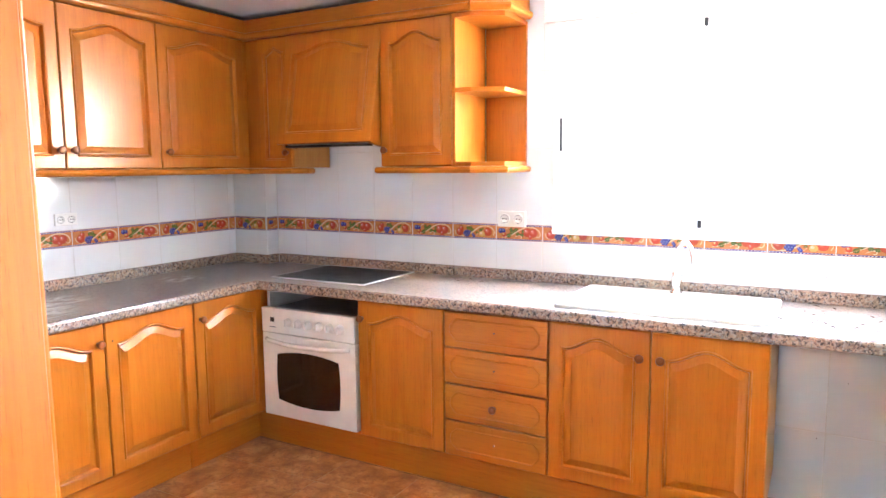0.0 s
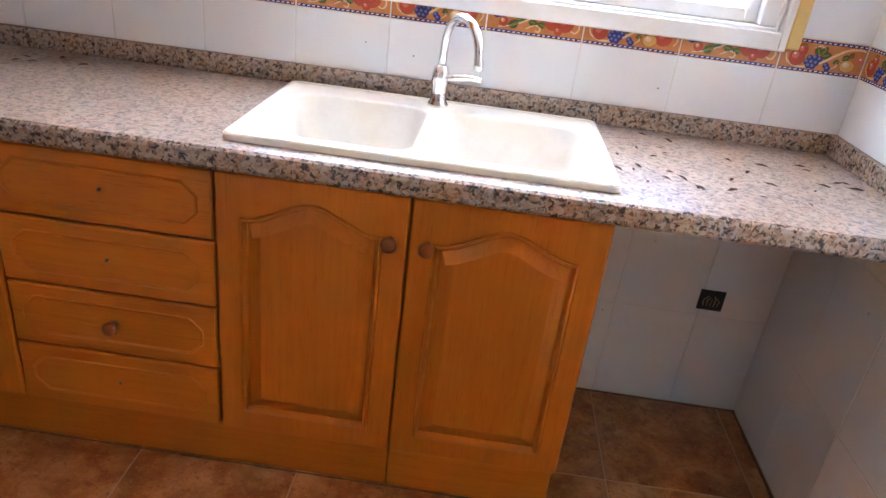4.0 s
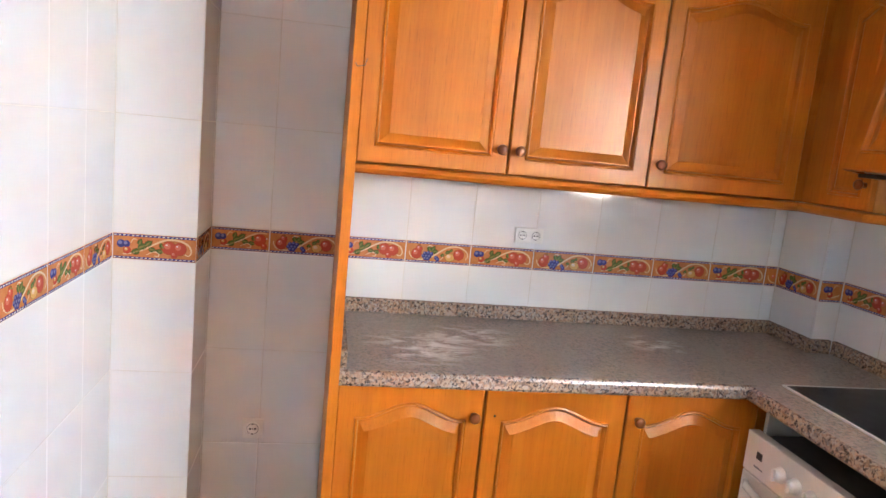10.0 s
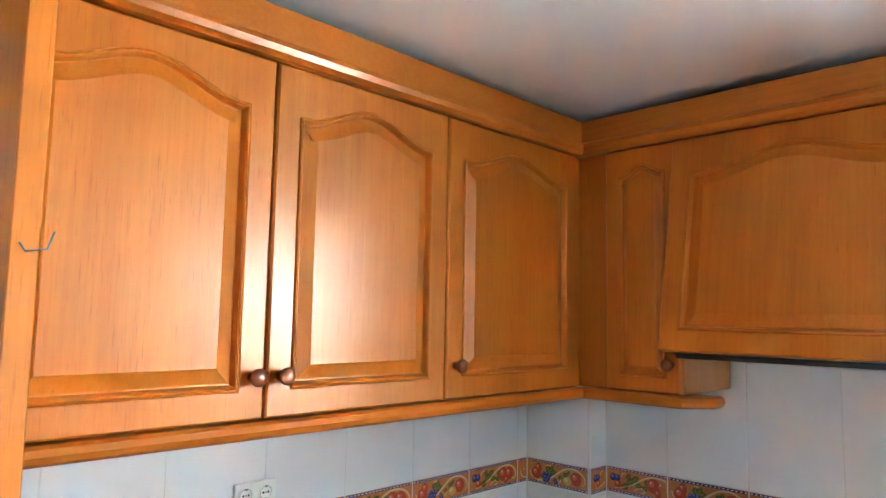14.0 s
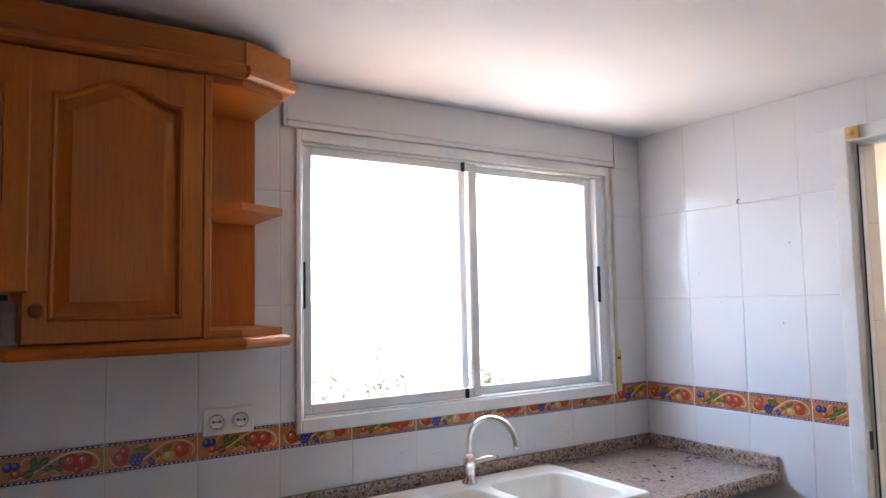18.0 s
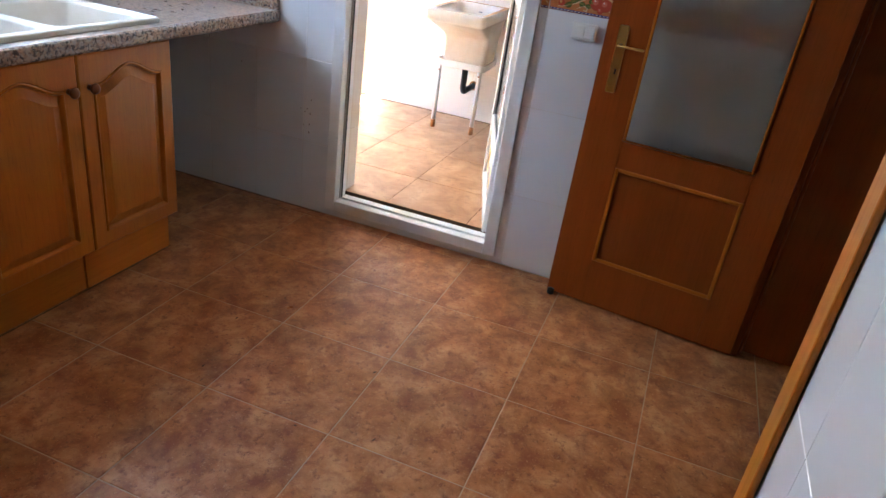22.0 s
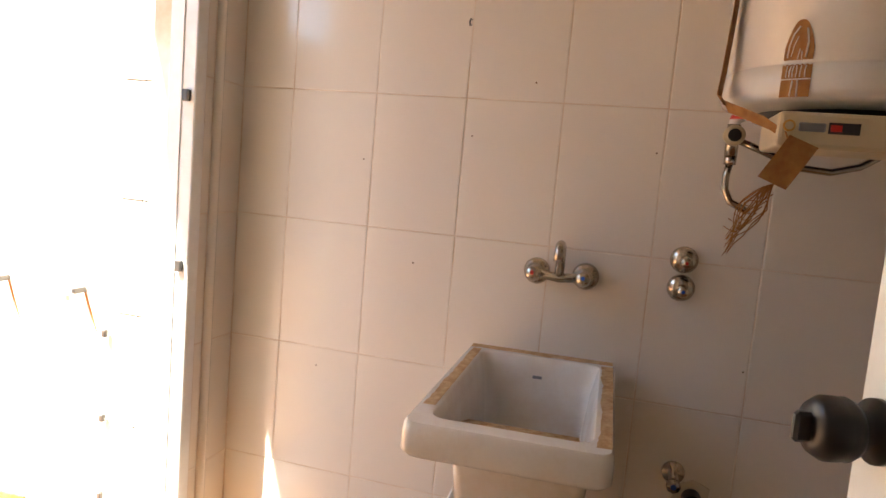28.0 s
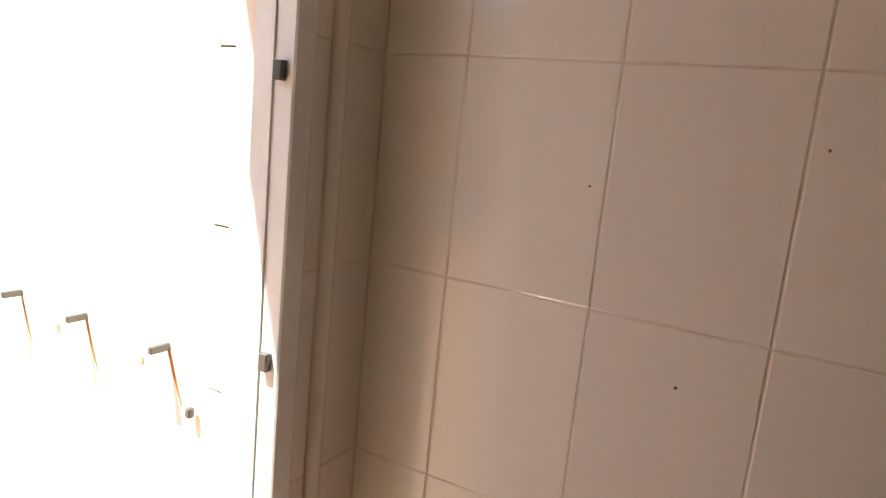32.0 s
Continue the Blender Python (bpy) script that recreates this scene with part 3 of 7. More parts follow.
RX = 3.885           # laundry side of the wall beside the doorway
wall_reveal = structure("wall_reveal", bm_box(XE + 0.112, RX - JD, -0.925, YL + 0.001, -0.05, LH), "lgrout", "cream tiled reveal between the doorway and the patio door")

# patio outside
structure("ground", bm_box(-30, 34, 0.24, 50, -0.2, 0.0), "lfloor", "dusty paved ground of the patio", "ground")
structure("wall_patio_north", bm_box(-8, 12, 4.0, 4.2, -0.1, 3.1), "shade_render", "rendered patio wall darkened to cut bounced light")
wall_patio_e = structure("wall_patio_east", bm_box(XL + TT, XL + 0.2, YL + 0.18, 4.0, -0.1, 3.2), "render", "sunlit cream patio wall, tiled next to the laundry")
# stub out of view, added to cut the sun patch off on the west
structure("wall_stub", bm_box(XE + 0.10, XE + 0.16, 0.23, 0.46, -0.1, 2.6), "render", "unseen wall stub added to shade the laundry floor")
structure("wall_patio_west", bm_box(-4.2, -4.0, 0.24, 4.0, -0.1, 2.6), "render", "cream rendered patio wall")


# overhang out of view, added so no sun falls through the kitchen window
structure("roof_eave", bm_box(-0.6, XE + 0.11, 0.23, 0.75, 2.42, 2.55), "render", "unseen cream eave added to keep sun off the worktop", "roof")
# slab out of view, its edge set to trim the sun patch in the laundry
structure("laundry_eave", bm_box(XE + 0.11, XL + 0.2, YL + 0.17, 0.27, 2.26, 2.4), "render", "unseen cream lintel sized to shape the laundry sun patch", "roof")
structure("roof", bm_box(-0.6, XL + 0.2, LY0 - 0.6, 0.24, 2.78, 2.9), "render", "flat roof over the house", "roof")


# ---------- kitchen cabinets ----------
def arch(w, h, rise, inset_x, top, n=14):
    """Outline of the cathedral field of a door: (x, z) round from the lower left."""
    x0, x1 = inset_x, w - inset_x
    zs = h - top
    pts = [(x0, inset_x), (x1, inset_x)]
    for k in range(n + 1):
        s = 1 - k / n
        u = abs(2 * s - 1)
        if u > 0.94:
            z = zs - rise
        else:
            z = zs - rise + rise * (0.5 + 0.5 * math.cos(math.pi * u / 0.94))
        pts.append((x0 + s * (x1 - x0), z))
    return pts


def ring(bm, a, b, ya, yb, slot):
    """Faces between two outlines with the same count of points."""
    n = len(a)
    va = [bm.verts.new((p[0], ya, p[1])) for p in a] if not isinstance(a[0], bmesh.types.BMVert) else a
    vb = [bm.verts.new((p[0], yb, p[1])) for p in b]
    for k in range(n):
        bm.faces.new((va[k], va[(k + 1) % n], vb[(k + 1) % n], vb[k])).material_index = slot
    return vb


def shrink(pts, d):
    """An outline moved inwards by d."""
    out, n = [], len(pts)
    for k in range(n):
        p, q, r = Vector(pts[k - 1]), Vector(pts[k]), Vector(pts[(k + 1) % n])
        e, f = (q - p).normalized(), (r - q).normalized()
        n1, n2 = Vector((-e.y, e.x)), Vector((-f.y, f.x))
        m = n1 + n2
        m = m / max(m.dot(n1), 0.35)
        out.append((q.x + d * m.x, q.y + d * m.y))
    return out


def panel_front(w, h, t=0.02, stile=0.05, rise=0.05, top=0.046, field=True):
    """A door with a raised field under a cathedral arch. Local: x 0..w, z 0..h, front at y = -t. Slots: 0 frame, 1 field."""
    bm = bmesh.new()
    e = 0.004
    if w < 0.3:
        stile, rise = 0.036, 0.028
    bev = 0.046 if w > 0.3 else 0.034
    o = arch(w, h, rise, stile, top)
    n = len(o)
    # outer outline with as many points as the field's
    outer = [(e, e), (w - e, e)]
    for k in range(n - 2):
        s = 1 - k / (n - 3)
        outer.append((e + s * (w - 2 * e), h - e))
    rim = [(0 if p[0] < w * 0.01 + e else (w if p[0] > w * 0.99 - e else p[0]), 0 if p[1] < h / 2 else h) for p in outer]
    back = [bm.verts.new((p[0], 0, p[1])) for p in rim]
    bm.faces.new(back)
    edge = ring(bm, back, rim, 0, -t + e, 0)
    face = ring(bm, edge, outer, 0, -t, 0)
    lip = ring(bm, face, o, 0, -t, 0)
    if field:
        for d, y, slot in ((0.0025, 0.0015, 0), (0.004, -0.003, 0), (0.0075, -0.0045, 0), (0.0105, -0.002, 0), (0.0125, 0.003, 0), (0.015, 0.010, 0), (0.018, 0.010, 1), (bev - 0.004, 0.0015, 1), (bev, -0.0002, 1)):
            lip = ring(bm, lip, shrink(o, d), 0, -t + y, slot)
        a = lip
        bm.faces.new(a).material_index = 1
    else:
        bm.faces.new(lip).material_index = 1
    bmesh.ops.recalc_face_normals(bm, faces=bm.faces[:])
    return bm


def knob_mesh():
    return lathe(bmesh.new(), [(0.0, 0.0), (0.009, 0.0), (0.008, 0.008), (0.0075, 0.012), (0.012, 0.016), (0.0165, 0.021), (0.017, 0.026), (0.014, 0.031), (0.006, 0.0335), (0.0, 0.034)], pose(0, 0, 0, 90), 18)


def door_at(cabinet, x, z, w, h, y, knob=None, name="door"):
    d = part(name, panel_front(w, h), ["wood_v", "wood_v"], cabinet)
    d.location = (x, y, z)
    if knob:
        k = part("knob", knob_mesh(), "knob", d, "turned dark wooden knob")
        k.location = (knob[0], -0.02, knob[1])
    return d


def carcass(cabinet, w, h, d, t=0.016, topped=True):
    """Open-fronted box. Local: x 0..w, back at y = d, front at y = 0."""
    part("side_panel", bm_box(0.0005, t, 0, d, 0, h, 0.001), "wood_in", cabinet)
    part("side_panel", bm_box(w - t, w - 0.0005, 0, d, 0, h, 0.001), "wood_in", cabinet)
    part("bottom_panel", bm_box(t, w - t, 0, d, 0, t), "wood_in", cabinet)
    if topped:
        part("top_panel", bm_box(t, w - t, 0, d, h - t, h), "wood_in", cabinet)
    part("back_panel", bm_box(t, w - t, d - 0.008, d, t, h - t), "wood_in", cabinet)


BZ0, BZ1 = 0.165, 0.822     # base doors
YF = -0.592                 # front of the north doors
XF = 0.645                  # front of the west doors
NB = [1.285, 1.75, 2.234, 2.637, 3.046]    # north base run: cabinet, drawers, two sink doors
WB = [-1.885, -1.447, -0.995, -0.545]      # west base run
UZ0, UZ1 = 1.442, 2.128     # upper doors
YU = -0.34                 # front of the north upper doors
XU = 0.385                  # front of the west upper doors
NU = [0.468, 0.693, 1.263, 1.662, 1.895]   # narrow door, hood, door, shelf end
WU = [-1.875, -1.392, -0.912, -0.34]


def base_unit(at, turn, w, doors, label):
    c = place("base_cabinet", at, label, "cabinet", "base cabinets", turn)
    carcass(c, w, BZ1 - BZ0, 0.5, topped=len(doors) < 2)
    for x, dw, knob in doors:
        door_at(c, x, 0.0, dw, BZ1 - BZ0 - 0.003, -0.0005, knob)
    return c


H = BZ1 - BZ0
# west run faces east: local x runs towards -y ... +y
for k, (y0, y1) in enumerate(zip(WB, WB[1:])):
    w = y1 - y0
    knob = [(w - 0.034, H - 0.085), None, (0.034, H - 0.085)][k]
    base_unit((XF - 0.02, y0, BZ0), 90, w, [(0.003, w - 0.006, knob)],
              ["honey oak base cabinet with an arched raised door", "honey oak base cabinet door with its knob missing", "honey oak base cabinet beside the oven corner"][k])
hole = part("knob_hole", lathe(bmesh.new(), [(0.004, 0.0), (0.003, 0.001), (0.0, 0.001)], pose(XF + 0.0005, WB[1] + 0.034, BZ0 + H - 0.085, 0, 90)), "black", None)
tagged(hole, "small dark screw hole of a missing cabinet knob", "hole")
filler = place("corner_filler", (XF - 0.02, WB[3], BZ0), "plain oak corner strip between cabinet and oven", "filler strip", turn=90)
part("strip", bm_box(0.001, 0.105, -0.004, 0.014, 0, H, 0.002), "wood_v", filler)

w = NB[1] - NB[0]
base_unit((NB[0], YF + 0.02, BZ0), 0, w, [(0.003, w - 0.006, (0.026, H - 0.084))], "honey oak base cabinet beside the oven with an arched door")


def octagon(w, h, i, c, wave=0.0):
    return [(i + c, i), (w - i - c, i), (w - i, i + c), (w - i, h - i - c), (w - i - c, h - i), (i + c, h - i), (i, h - i - c), (i, i + c)]


def drawer_front(w, h):
    """A drawer front with a shallow carved outline."""
    bm = bmesh.new()
    box(bm, 0, w, -0.02, 0, 0, h, 0.0035)
    o = octagon(w, h, 0.028, 0.032)
    for d, y in ((0.0, -0.0225), ):
        a = [bm.verts.new((p[0], -0.0198, p[1])) for p in o]
        b = ring(bm, a, shrink(o, 0.003), 0, -0.0225, 0)
        c = ring(bm, b, shrink(o, 0.006), 0, -0.0215, 0)
        e = ring(bm, c, shrink(o, 0.009), 0, -0.0198, 0)
    bmesh.ops.recalc_face_normals(bm, faces=bm.faces[:])
    return bm


w = NB[2] - NB[1]
drawers = place("drawer_cabinet", (NB[1], YF + 0.02, BZ0), "honey oak four-drawer unit with a single remaining knob", "cabinet", "base cabinets")
carcass(drawers, w, H, 0.5)
dz = H / 4
for k in range(4):
    d = part("drawer_front", drawer_front(w - 0.007, dz - 0.0065), "wood_h", drawers)
    d.location = (0.003, -0.0005, k * dz + 0.001)
    if k == 1:
        kb = part("knob", knob_mesh(), "knob", d, "turned dark wooden knob")
        kb.location = (w / 2, -0.02, dz / 2)
    else:
        kb = part("screw", lathe(bmesh.new(), [(0.0035, 0), (0.0035, 0.006), (0.0, 0.007)], pose(0, 0, 0, 90), 8), "steel_dark", d, "bare screw where a knob is missing")
        kb.location = (w / 2, -0.02, dz / 2)

w = NB[4] - NB[2]
dw = w / 2
sink_unit = base_unit((NB[2], YF + 0.02, BZ0), 0, w, [(0.0025, dw - 0.0045, (dw - 0.040, H - 0.105)), (dw + 0.002, dw - 0.0045, (0.038, H - 0.105))], "honey oak double-door cabinet under the sink")

# plinths
pl = place("plinth", (0.575, WB[0], 0), "stained oak plinth under the west cabinets", "plinth", "plinths")
part("board", bm_box(-0.016, 0.0, 0.0, WB[2] - WB[0] - 0.001, 0.0, BZ0 - 0.002, 0.0015), "wood_d", pl)
part("board", bm_box(-0.016, 0.0, WB[2] - WB[0] + 0.001, WB[3] - WB[0] + 0.02, 0.0, BZ0 - 0.002, 0.0015), "wood_d", pl)
pl = place("plinth", (0.575, -0.535, 0), "stained oak plinth under the north cabinets", "plinth", "plinths")
part("board", bm_box(0.0, NB[3] - 0.575 - 0.001, 0.0, 0.016, 0.0, BZ0 - 0.002, 0.0015), "wood_h", pl)
part("board", bm_box(NB[3] - 0.575 + 0.001, NB[4] - 0.575, -0.004, 0.012, 0.0, BZ0 - 0.002, 0.0015), "wood_h", pl)

# tall panel and the cabinet over the fridge niche
PX, PT = 0.79, 0.026
tall = place("tall_end_panel", (0.0, WB[0] - PT - 0.002, 0.0), "tall honey oak panel closing the fridge niche", "panel")
part("board", bm_box(0.002, PX, 0, PT, 0, 2.235, 0.0015), ["wood_v"], tall)
part("hook", tube(bmesh.new(), [(PX + 0.002, 0.008, 1.70), (PX + 0.006, 0.012, 1.692), (PX + 0.008, 0.03, 1.695), (PX + 0.006, 0.036, 1.712)], 0.0012, 6), "steel_dark", tall, "bent wire hook")
over = place("bridge_cabinet", (0.0, WB[0] - PT - 0.004, 2.195), "oak bridging cabinet above the empty fridge niche", "cabinet")
NW = YS - (WB[0] - PT)
part("bottom_panel", bm_box(0.002, PX - 0.022, NW + 0.006, 0, 0.0, 0.02, 0.001), "wood_d", over)
part("front_board", bm_box(PX - 0.02, PX, NW + 0.006, 0, 0.0, 0.04, 0.002), "wood_d", over)
bm = bmesh.new()
prism(bm, [(0, 0), (0.012, 0.0), (0.022, 0.008), (0.030, 0.022), (0.030, 0.036), (0, 0.036)], 1, NW + 0.006, PT + 0.02)
part("crown", smooth(bm), "wood_d", over).location = (PX, 0, 0.03)
bm = bmesh.new()
prism(bm, [(0, 0), (0.012, 0.0), (0.022, 0.008), (0.030, 0.022), (0.030, 0.036), (0, 0.036)], 1, 0.0, PX - XU - 0.02)
part("crown", bm, "wood_d", over).matrix_local = pose(PX, PT + 0.004, 0.03, 0, 0, 90)
part("fascia", bm_box(PX - 0.02, PX, NW + 0.006, PT, 0.04, ZC - 2.197), "wood_d", over)


# ---------- upper cabinets ----------
HU = UZ1 - UZ0


def upper_unit(at, turn, w, knob, label, depth):
    c = place("wall_cabinet", at, label, "cabinet", "wall cabinets", turn)
    carcass(c, w, HU, depth)
    door_at(c, 0.0025, 0.002, w - 0.005, HU - 0.004, -0.0005, knob)
    return c


for k, (y0, y1) in enumerate(zip(WU, WU[1:])):
    w = y1 - y0
    knob = [(w - 0.03, 0.078), (0.03, 0.078), (0.03, 0.078)][k]
    if k == 2:
        w -= 0.02
    upper_unit((XU - 0.02, y0, UZ0), 90, w, knob, ["honey oak wall cabinet beside the tall panel", "honey oak wall cabinet with an arched raised door", "honey oak wall cabinet next to the corner"][k], XU - 0.021)
corner = place("corner_upright", (XU - 0.02, WU[3] - 0.019, UZ0), "oak strip joining the two rows of wall cabinets", "filler strip")
part("strip", bm_box(-0.018, 0, 0, 0.056, 0, HU, 0.001), "wood_v", corner)
part("strip", bm_box(0, NU[0] - XU + 0.0195, 0.040, 0.056, 0, HU, 0.001), "wood_v", corner)
w = NU[1] - NU[0]
c = upper_unit((NU[0], YU + 0.02, UZ0), 0, w, (w - 0.03, 0.078), "narrow honey oak wall cabinet beside the hood", 0.3)
w = NU[3] - NU[2]
upper_unit((NU[2], YU + 0.02, UZ0), 0, w, (0.03, 0.078), "honey oak wall cabinet between hood and open shelves", 0.3)

# cooker hood with its slanting oak front
w = NU[2] - NU[1] - 0.004
hood = place("cooker_hood", (NU[1] + 0.002, YU + 0.02, UZ0), "cooker hood behind a slanting oak panel", "cooker hood")
hz0, lean = 0.118, 0.105
front = part("hood_front", panel_front(w + 0.03, math.hypot(HU - hz0, lean) - 0.004), ["wood_v", "wood_v"], hood)
front.matrix_local = pose(-0.015, -lean, hz0, -math.degrees(math.atan2(lean, HU - hz0)))
for x in (0.0, w - 0.016):
    bm = bmesh.new()
    prism(bm, [(0.0, HU), (0.0, hz0 - 0.02), (-lean + 0.004, hz0 - 0.002), (-0.002, HU)], 0, x, x + 0.016)
    part("cheek", bm, "wood_v", hood)
part("filter_panel", bm_box(0.018, w - 0.018, -lean + 0.03, 0.27, hz0 - 0.002, hz0 + 0.02, 0.002), "alu", hood, "grey metal filter")
part("visor", bm_box(0.018, w - 0.018, -lean + 0.012, -lean + 0.05, hz0 - 0.016, hz0 - 0.004, 0.002), "black", hood, "dark visor edge")
part("duct_box", bm_box(0.03, w - 0.03, 0.0, 0.27, hz0 + 0.021, HU - 0.01), "wood_in", hood)

# open end shelf with chamfered boards
w = NU[4] - NU[3]
shelf = place("open_shelf", (NU[3], YU + 0.02, UZ0), "open oak end shelf with three chamfered boards", "shelf")
part("side_panel", bm_box(0.0005, 0.018, -0.018, 0.3, 0, HU, 0.001), "wood_v", shelf)
part("back_panel", bm_box(0.018, w, 0.306, 0.322, 0, HU, 0.001), "wood_v", shelf)
for z in (0.0, 0.335, HU - 0.02):
    bm = bmesh.new()
    prism(bm, [(0.018, 0.305), (0.018, -0.018), (w * 0.42, -0.018), (w, 0.055), (w, 0.305)], 2, z, z + 0.02)
    part("board", bm, "wood_h", shelf)

# pelmet below and cornice above, running round the corner
def profile_run(name, parent, path, outline, material):
    """Sweeps a moulding (out, up) along a plan path with mitred corners; out is to the right of the path."""
    bm = bmesh.new()
    rows = []
    for i, p in enumerate(path):
        p = Vector(p)
        d0 = (p - Vector(path[i - 1])).normalized() if i else None
        d1 = (Vector(path[i + 1]) - p).normalized() if i + 1 < len(path) else None
        n0 = Vector((d0.y, -d0.x)) if d0 else None
        n1 = Vector((d1.y, -d1.x)) if d1 else None
        n = n1 if n0 is None else n0 if n1 is None else (n0 + n1) / (1 + n0.dot(n1))
        rows.append([bm.verts.new((p.x + n.x * o, p.y + n.y * o, z)) for o, z in outline])
    for a, b in zip(rows, rows[1:]):
        for k in range(len(outline)):
            q = (k + 1) % len(outline)
            bm.faces.new((a[k], a[q], b[q], b[k]))
    bm.faces.new(rows[0])
    bm.faces.new(rows[-1][::-1])
    bmesh.ops.recalc_face_normals(bm, faces=bm.faces[:])
    return part(name, bm, material, parent)


trim_low = place("light_pelmet", (0, 0, UZ0), "rounded oak pelmet under the wall cabinets", "moulding", "oak mouldings")
low = [(-0.06, -0.032), (0.012, -0.032), (0.020, -0.026), (0.024, -0.016), (0.020, -0.006), (0.012, -0.001), (-0.06, -0.001)]
profile_run("moulding", trim_low, [(XU, WU[0]), (XU, YU)], low, "wood_d")
profile_run("moulding", trim_low, [(XU, YU), (NU[1], YU), (NU[1] + 0.05, YU + 0.06), (NU[1] + 0.05, YU + 0.1)], low, "wood_h")
profile_run("moulding", trim_low, [(NU[2] - 0.03, YU + 0.1), (NU[2] - 0.03, YU + 0.03), (NU[2] - 0.01, YU), (NU[3] + w * 0.42, YU), (NU[4], YU + 0.075), (NU[4], -0.002)], low, "wood_h")
trim_top = place("cornice", (0, 0, UZ1), "deep oak cornice on top of the wall cabinets", "moulding", "oak mouldings")
CH = 0.104
cor = [(-0.30, 0.001), (0.014, 0.001), (0.026, 0.008), (0.030, 0.02), (0.026, 0.032), (0.012, 0.038), (0.012, CH), (-0.02, CH), (-0.02, 0.05), (-0.30, 0.05)]
profile_run("moulding", trim_top, [(XU, WU[0] + 0.012), (XU, YU), (NU[3] + w * 0.42, YU)], cor[:1] + cor[1:], "wood_h")
cor2 = [(-0.05, 0.001)] + cor[1:8] + [(-0.02, 0.05), (-0.05, 0.05)]
profile_run("moulding", trim_top, [(NU[3] + w * 0.42, YU), (NU[4] + 0.01, YU + 0.075), (NU[4] + 0.01, -0.03)], cor2, "wood_h")


# ---------- worktop ----------
worktop = place("worktop", (0, 0, CT0), "pink and grey granite worktop with dusty patches", "worktop")
SK = (2.238, 3.048, -0.557, -0.05)     # sink's outside
hx0, hx1, hy0, hy1 = SK[0] + 0.02, SK[1] - 0.02, SK[2] + 0.02, SK[3] - 0.02
T = CT1 - CT0
xf, yf = XF + 0.03, YF - 0.025
part("slab", bm_box(0.002, xf - 0.012, WB[0], yf + 0.0115, 0, T), "granite_top", worktop)
bm = bmesh.new()
ring_o = [(0.002, yf + 0.012), (XE - 0.002, yf + 0.012), (XE - 0.002, -0.002), (0.002, -0.002)]
ring_i = [(hx0, hy0), (hx1, hy0), (hx1, hy1), (hx0, hy1)]
for z in (0, T):
    o_, i_ = [bm.verts.new((*q, z)) for q in ring_o], [bm.verts.new((*q, z)) for q in ring_i]
    for k in range(4):
        bm.faces.new((o_[k], o_[(k + 1) % 4], i_[(k + 1) % 4], i_[k]))
    if z == 0:
        low_o, low_i = o_, i_
for k in range(4):
    bm.faces.new((low_o[k], low_o[(k + 1) % 4], o_[(k + 1) % 4], o_[k]))
    bm.faces.new((low_i[k], low_i[(k + 1) % 4], i_[(k + 1) % 4], i_[k]))
bmesh.ops.recalc_face_normals(bm, faces=bm.faces[:])
part("slab", bm, "granite_top", worktop)
half = [(-0.012, 0.0), (-0.004, 0.002), (0.0, 0.010), (0.0, T - 0.012), (-0.003, T - 0.004), (-0.012, T)]
profile_run("edge", worktop, [(xf, WB[0]), (xf, yf), (XE - 0.002, yf)], half, "granite")
part("upstand", bm_box(0.002, 0.022, WB[0] + 0.022, COL[1] - 0.02, T, T + 0.052, 0.002), "granite", worktop)
part("upstand", bm_box(0.002, COL[0] + 0.02, COL[1] - 0.0205, COL[1] - 0.0005, T, T + 0.052, 0.002), "granite", worktop)
part("upstand", bm_box(COL[0] + 0.0005, COL[0] + 0.02, COL[1], -0.022, T, T + 0.052, 0.002), "granite", worktop)
part("upstand", bm_box(COL[0] + 0.02, XE - 0.022, -0.022, -0.002, T, T + 0.052, 0.002), "granite", worktop)
part("upstand", bm_box(XE - 0.022, XE - 0.002, yf + 0.004, -0.002, T, T + 0.052, 0.002), "granite", worktop)
part("upstand", bm_box(0.002, xf - 0.02, WB[0] + 0.001, WB[0] + 0.021, T, T + 0.052, 0.002), "granite", worktop)

# hob
HB = (0.662, 1.255, -0.495, -0.026)
hob = place("ceramic_hob", (HB[0], HB[2], CT1), "black glass hob with a white metal rim", "hob")
hw, hd = HB[1] - HB[0], HB[3] - HB[2]
part("glass_plate", bm_box(0.008, hw - 0.008, 0.008, hd - 0.008, 0.0005, 0.0055), "hob", hob)
bm = bmesh.new()
for a in ((0, hw, 0, 0.0085), (0, hw, hd - 0.0085, hd), (0, 0.0085, 0.0085, hd - 0.0085), (hw - 0.0085, hw, 0.0085, hd - 0.0085)):
    box(bm, a[0], a[1], a[2], a[3], 0.0004, 0.0065, 0.0012)
part("rim", bm, "white_metal", hob)


# sink with two bowls
def rounded(x0, x1, y0, y1, r, n=5):
    pts = []
    for cx, cy, a in ((x1 - r, y0 + r, -90), (x1 - r, y1 - r, 0), (x0 + r, y1 - r, 90), (x0 + r, y0 + r, 180)):
        for k in range(n + 1):
            b = radians(a + 90 * k / n)
            pts.append((cx + r * math.cos(b), cy + r * math.sin(b)))
    return pts


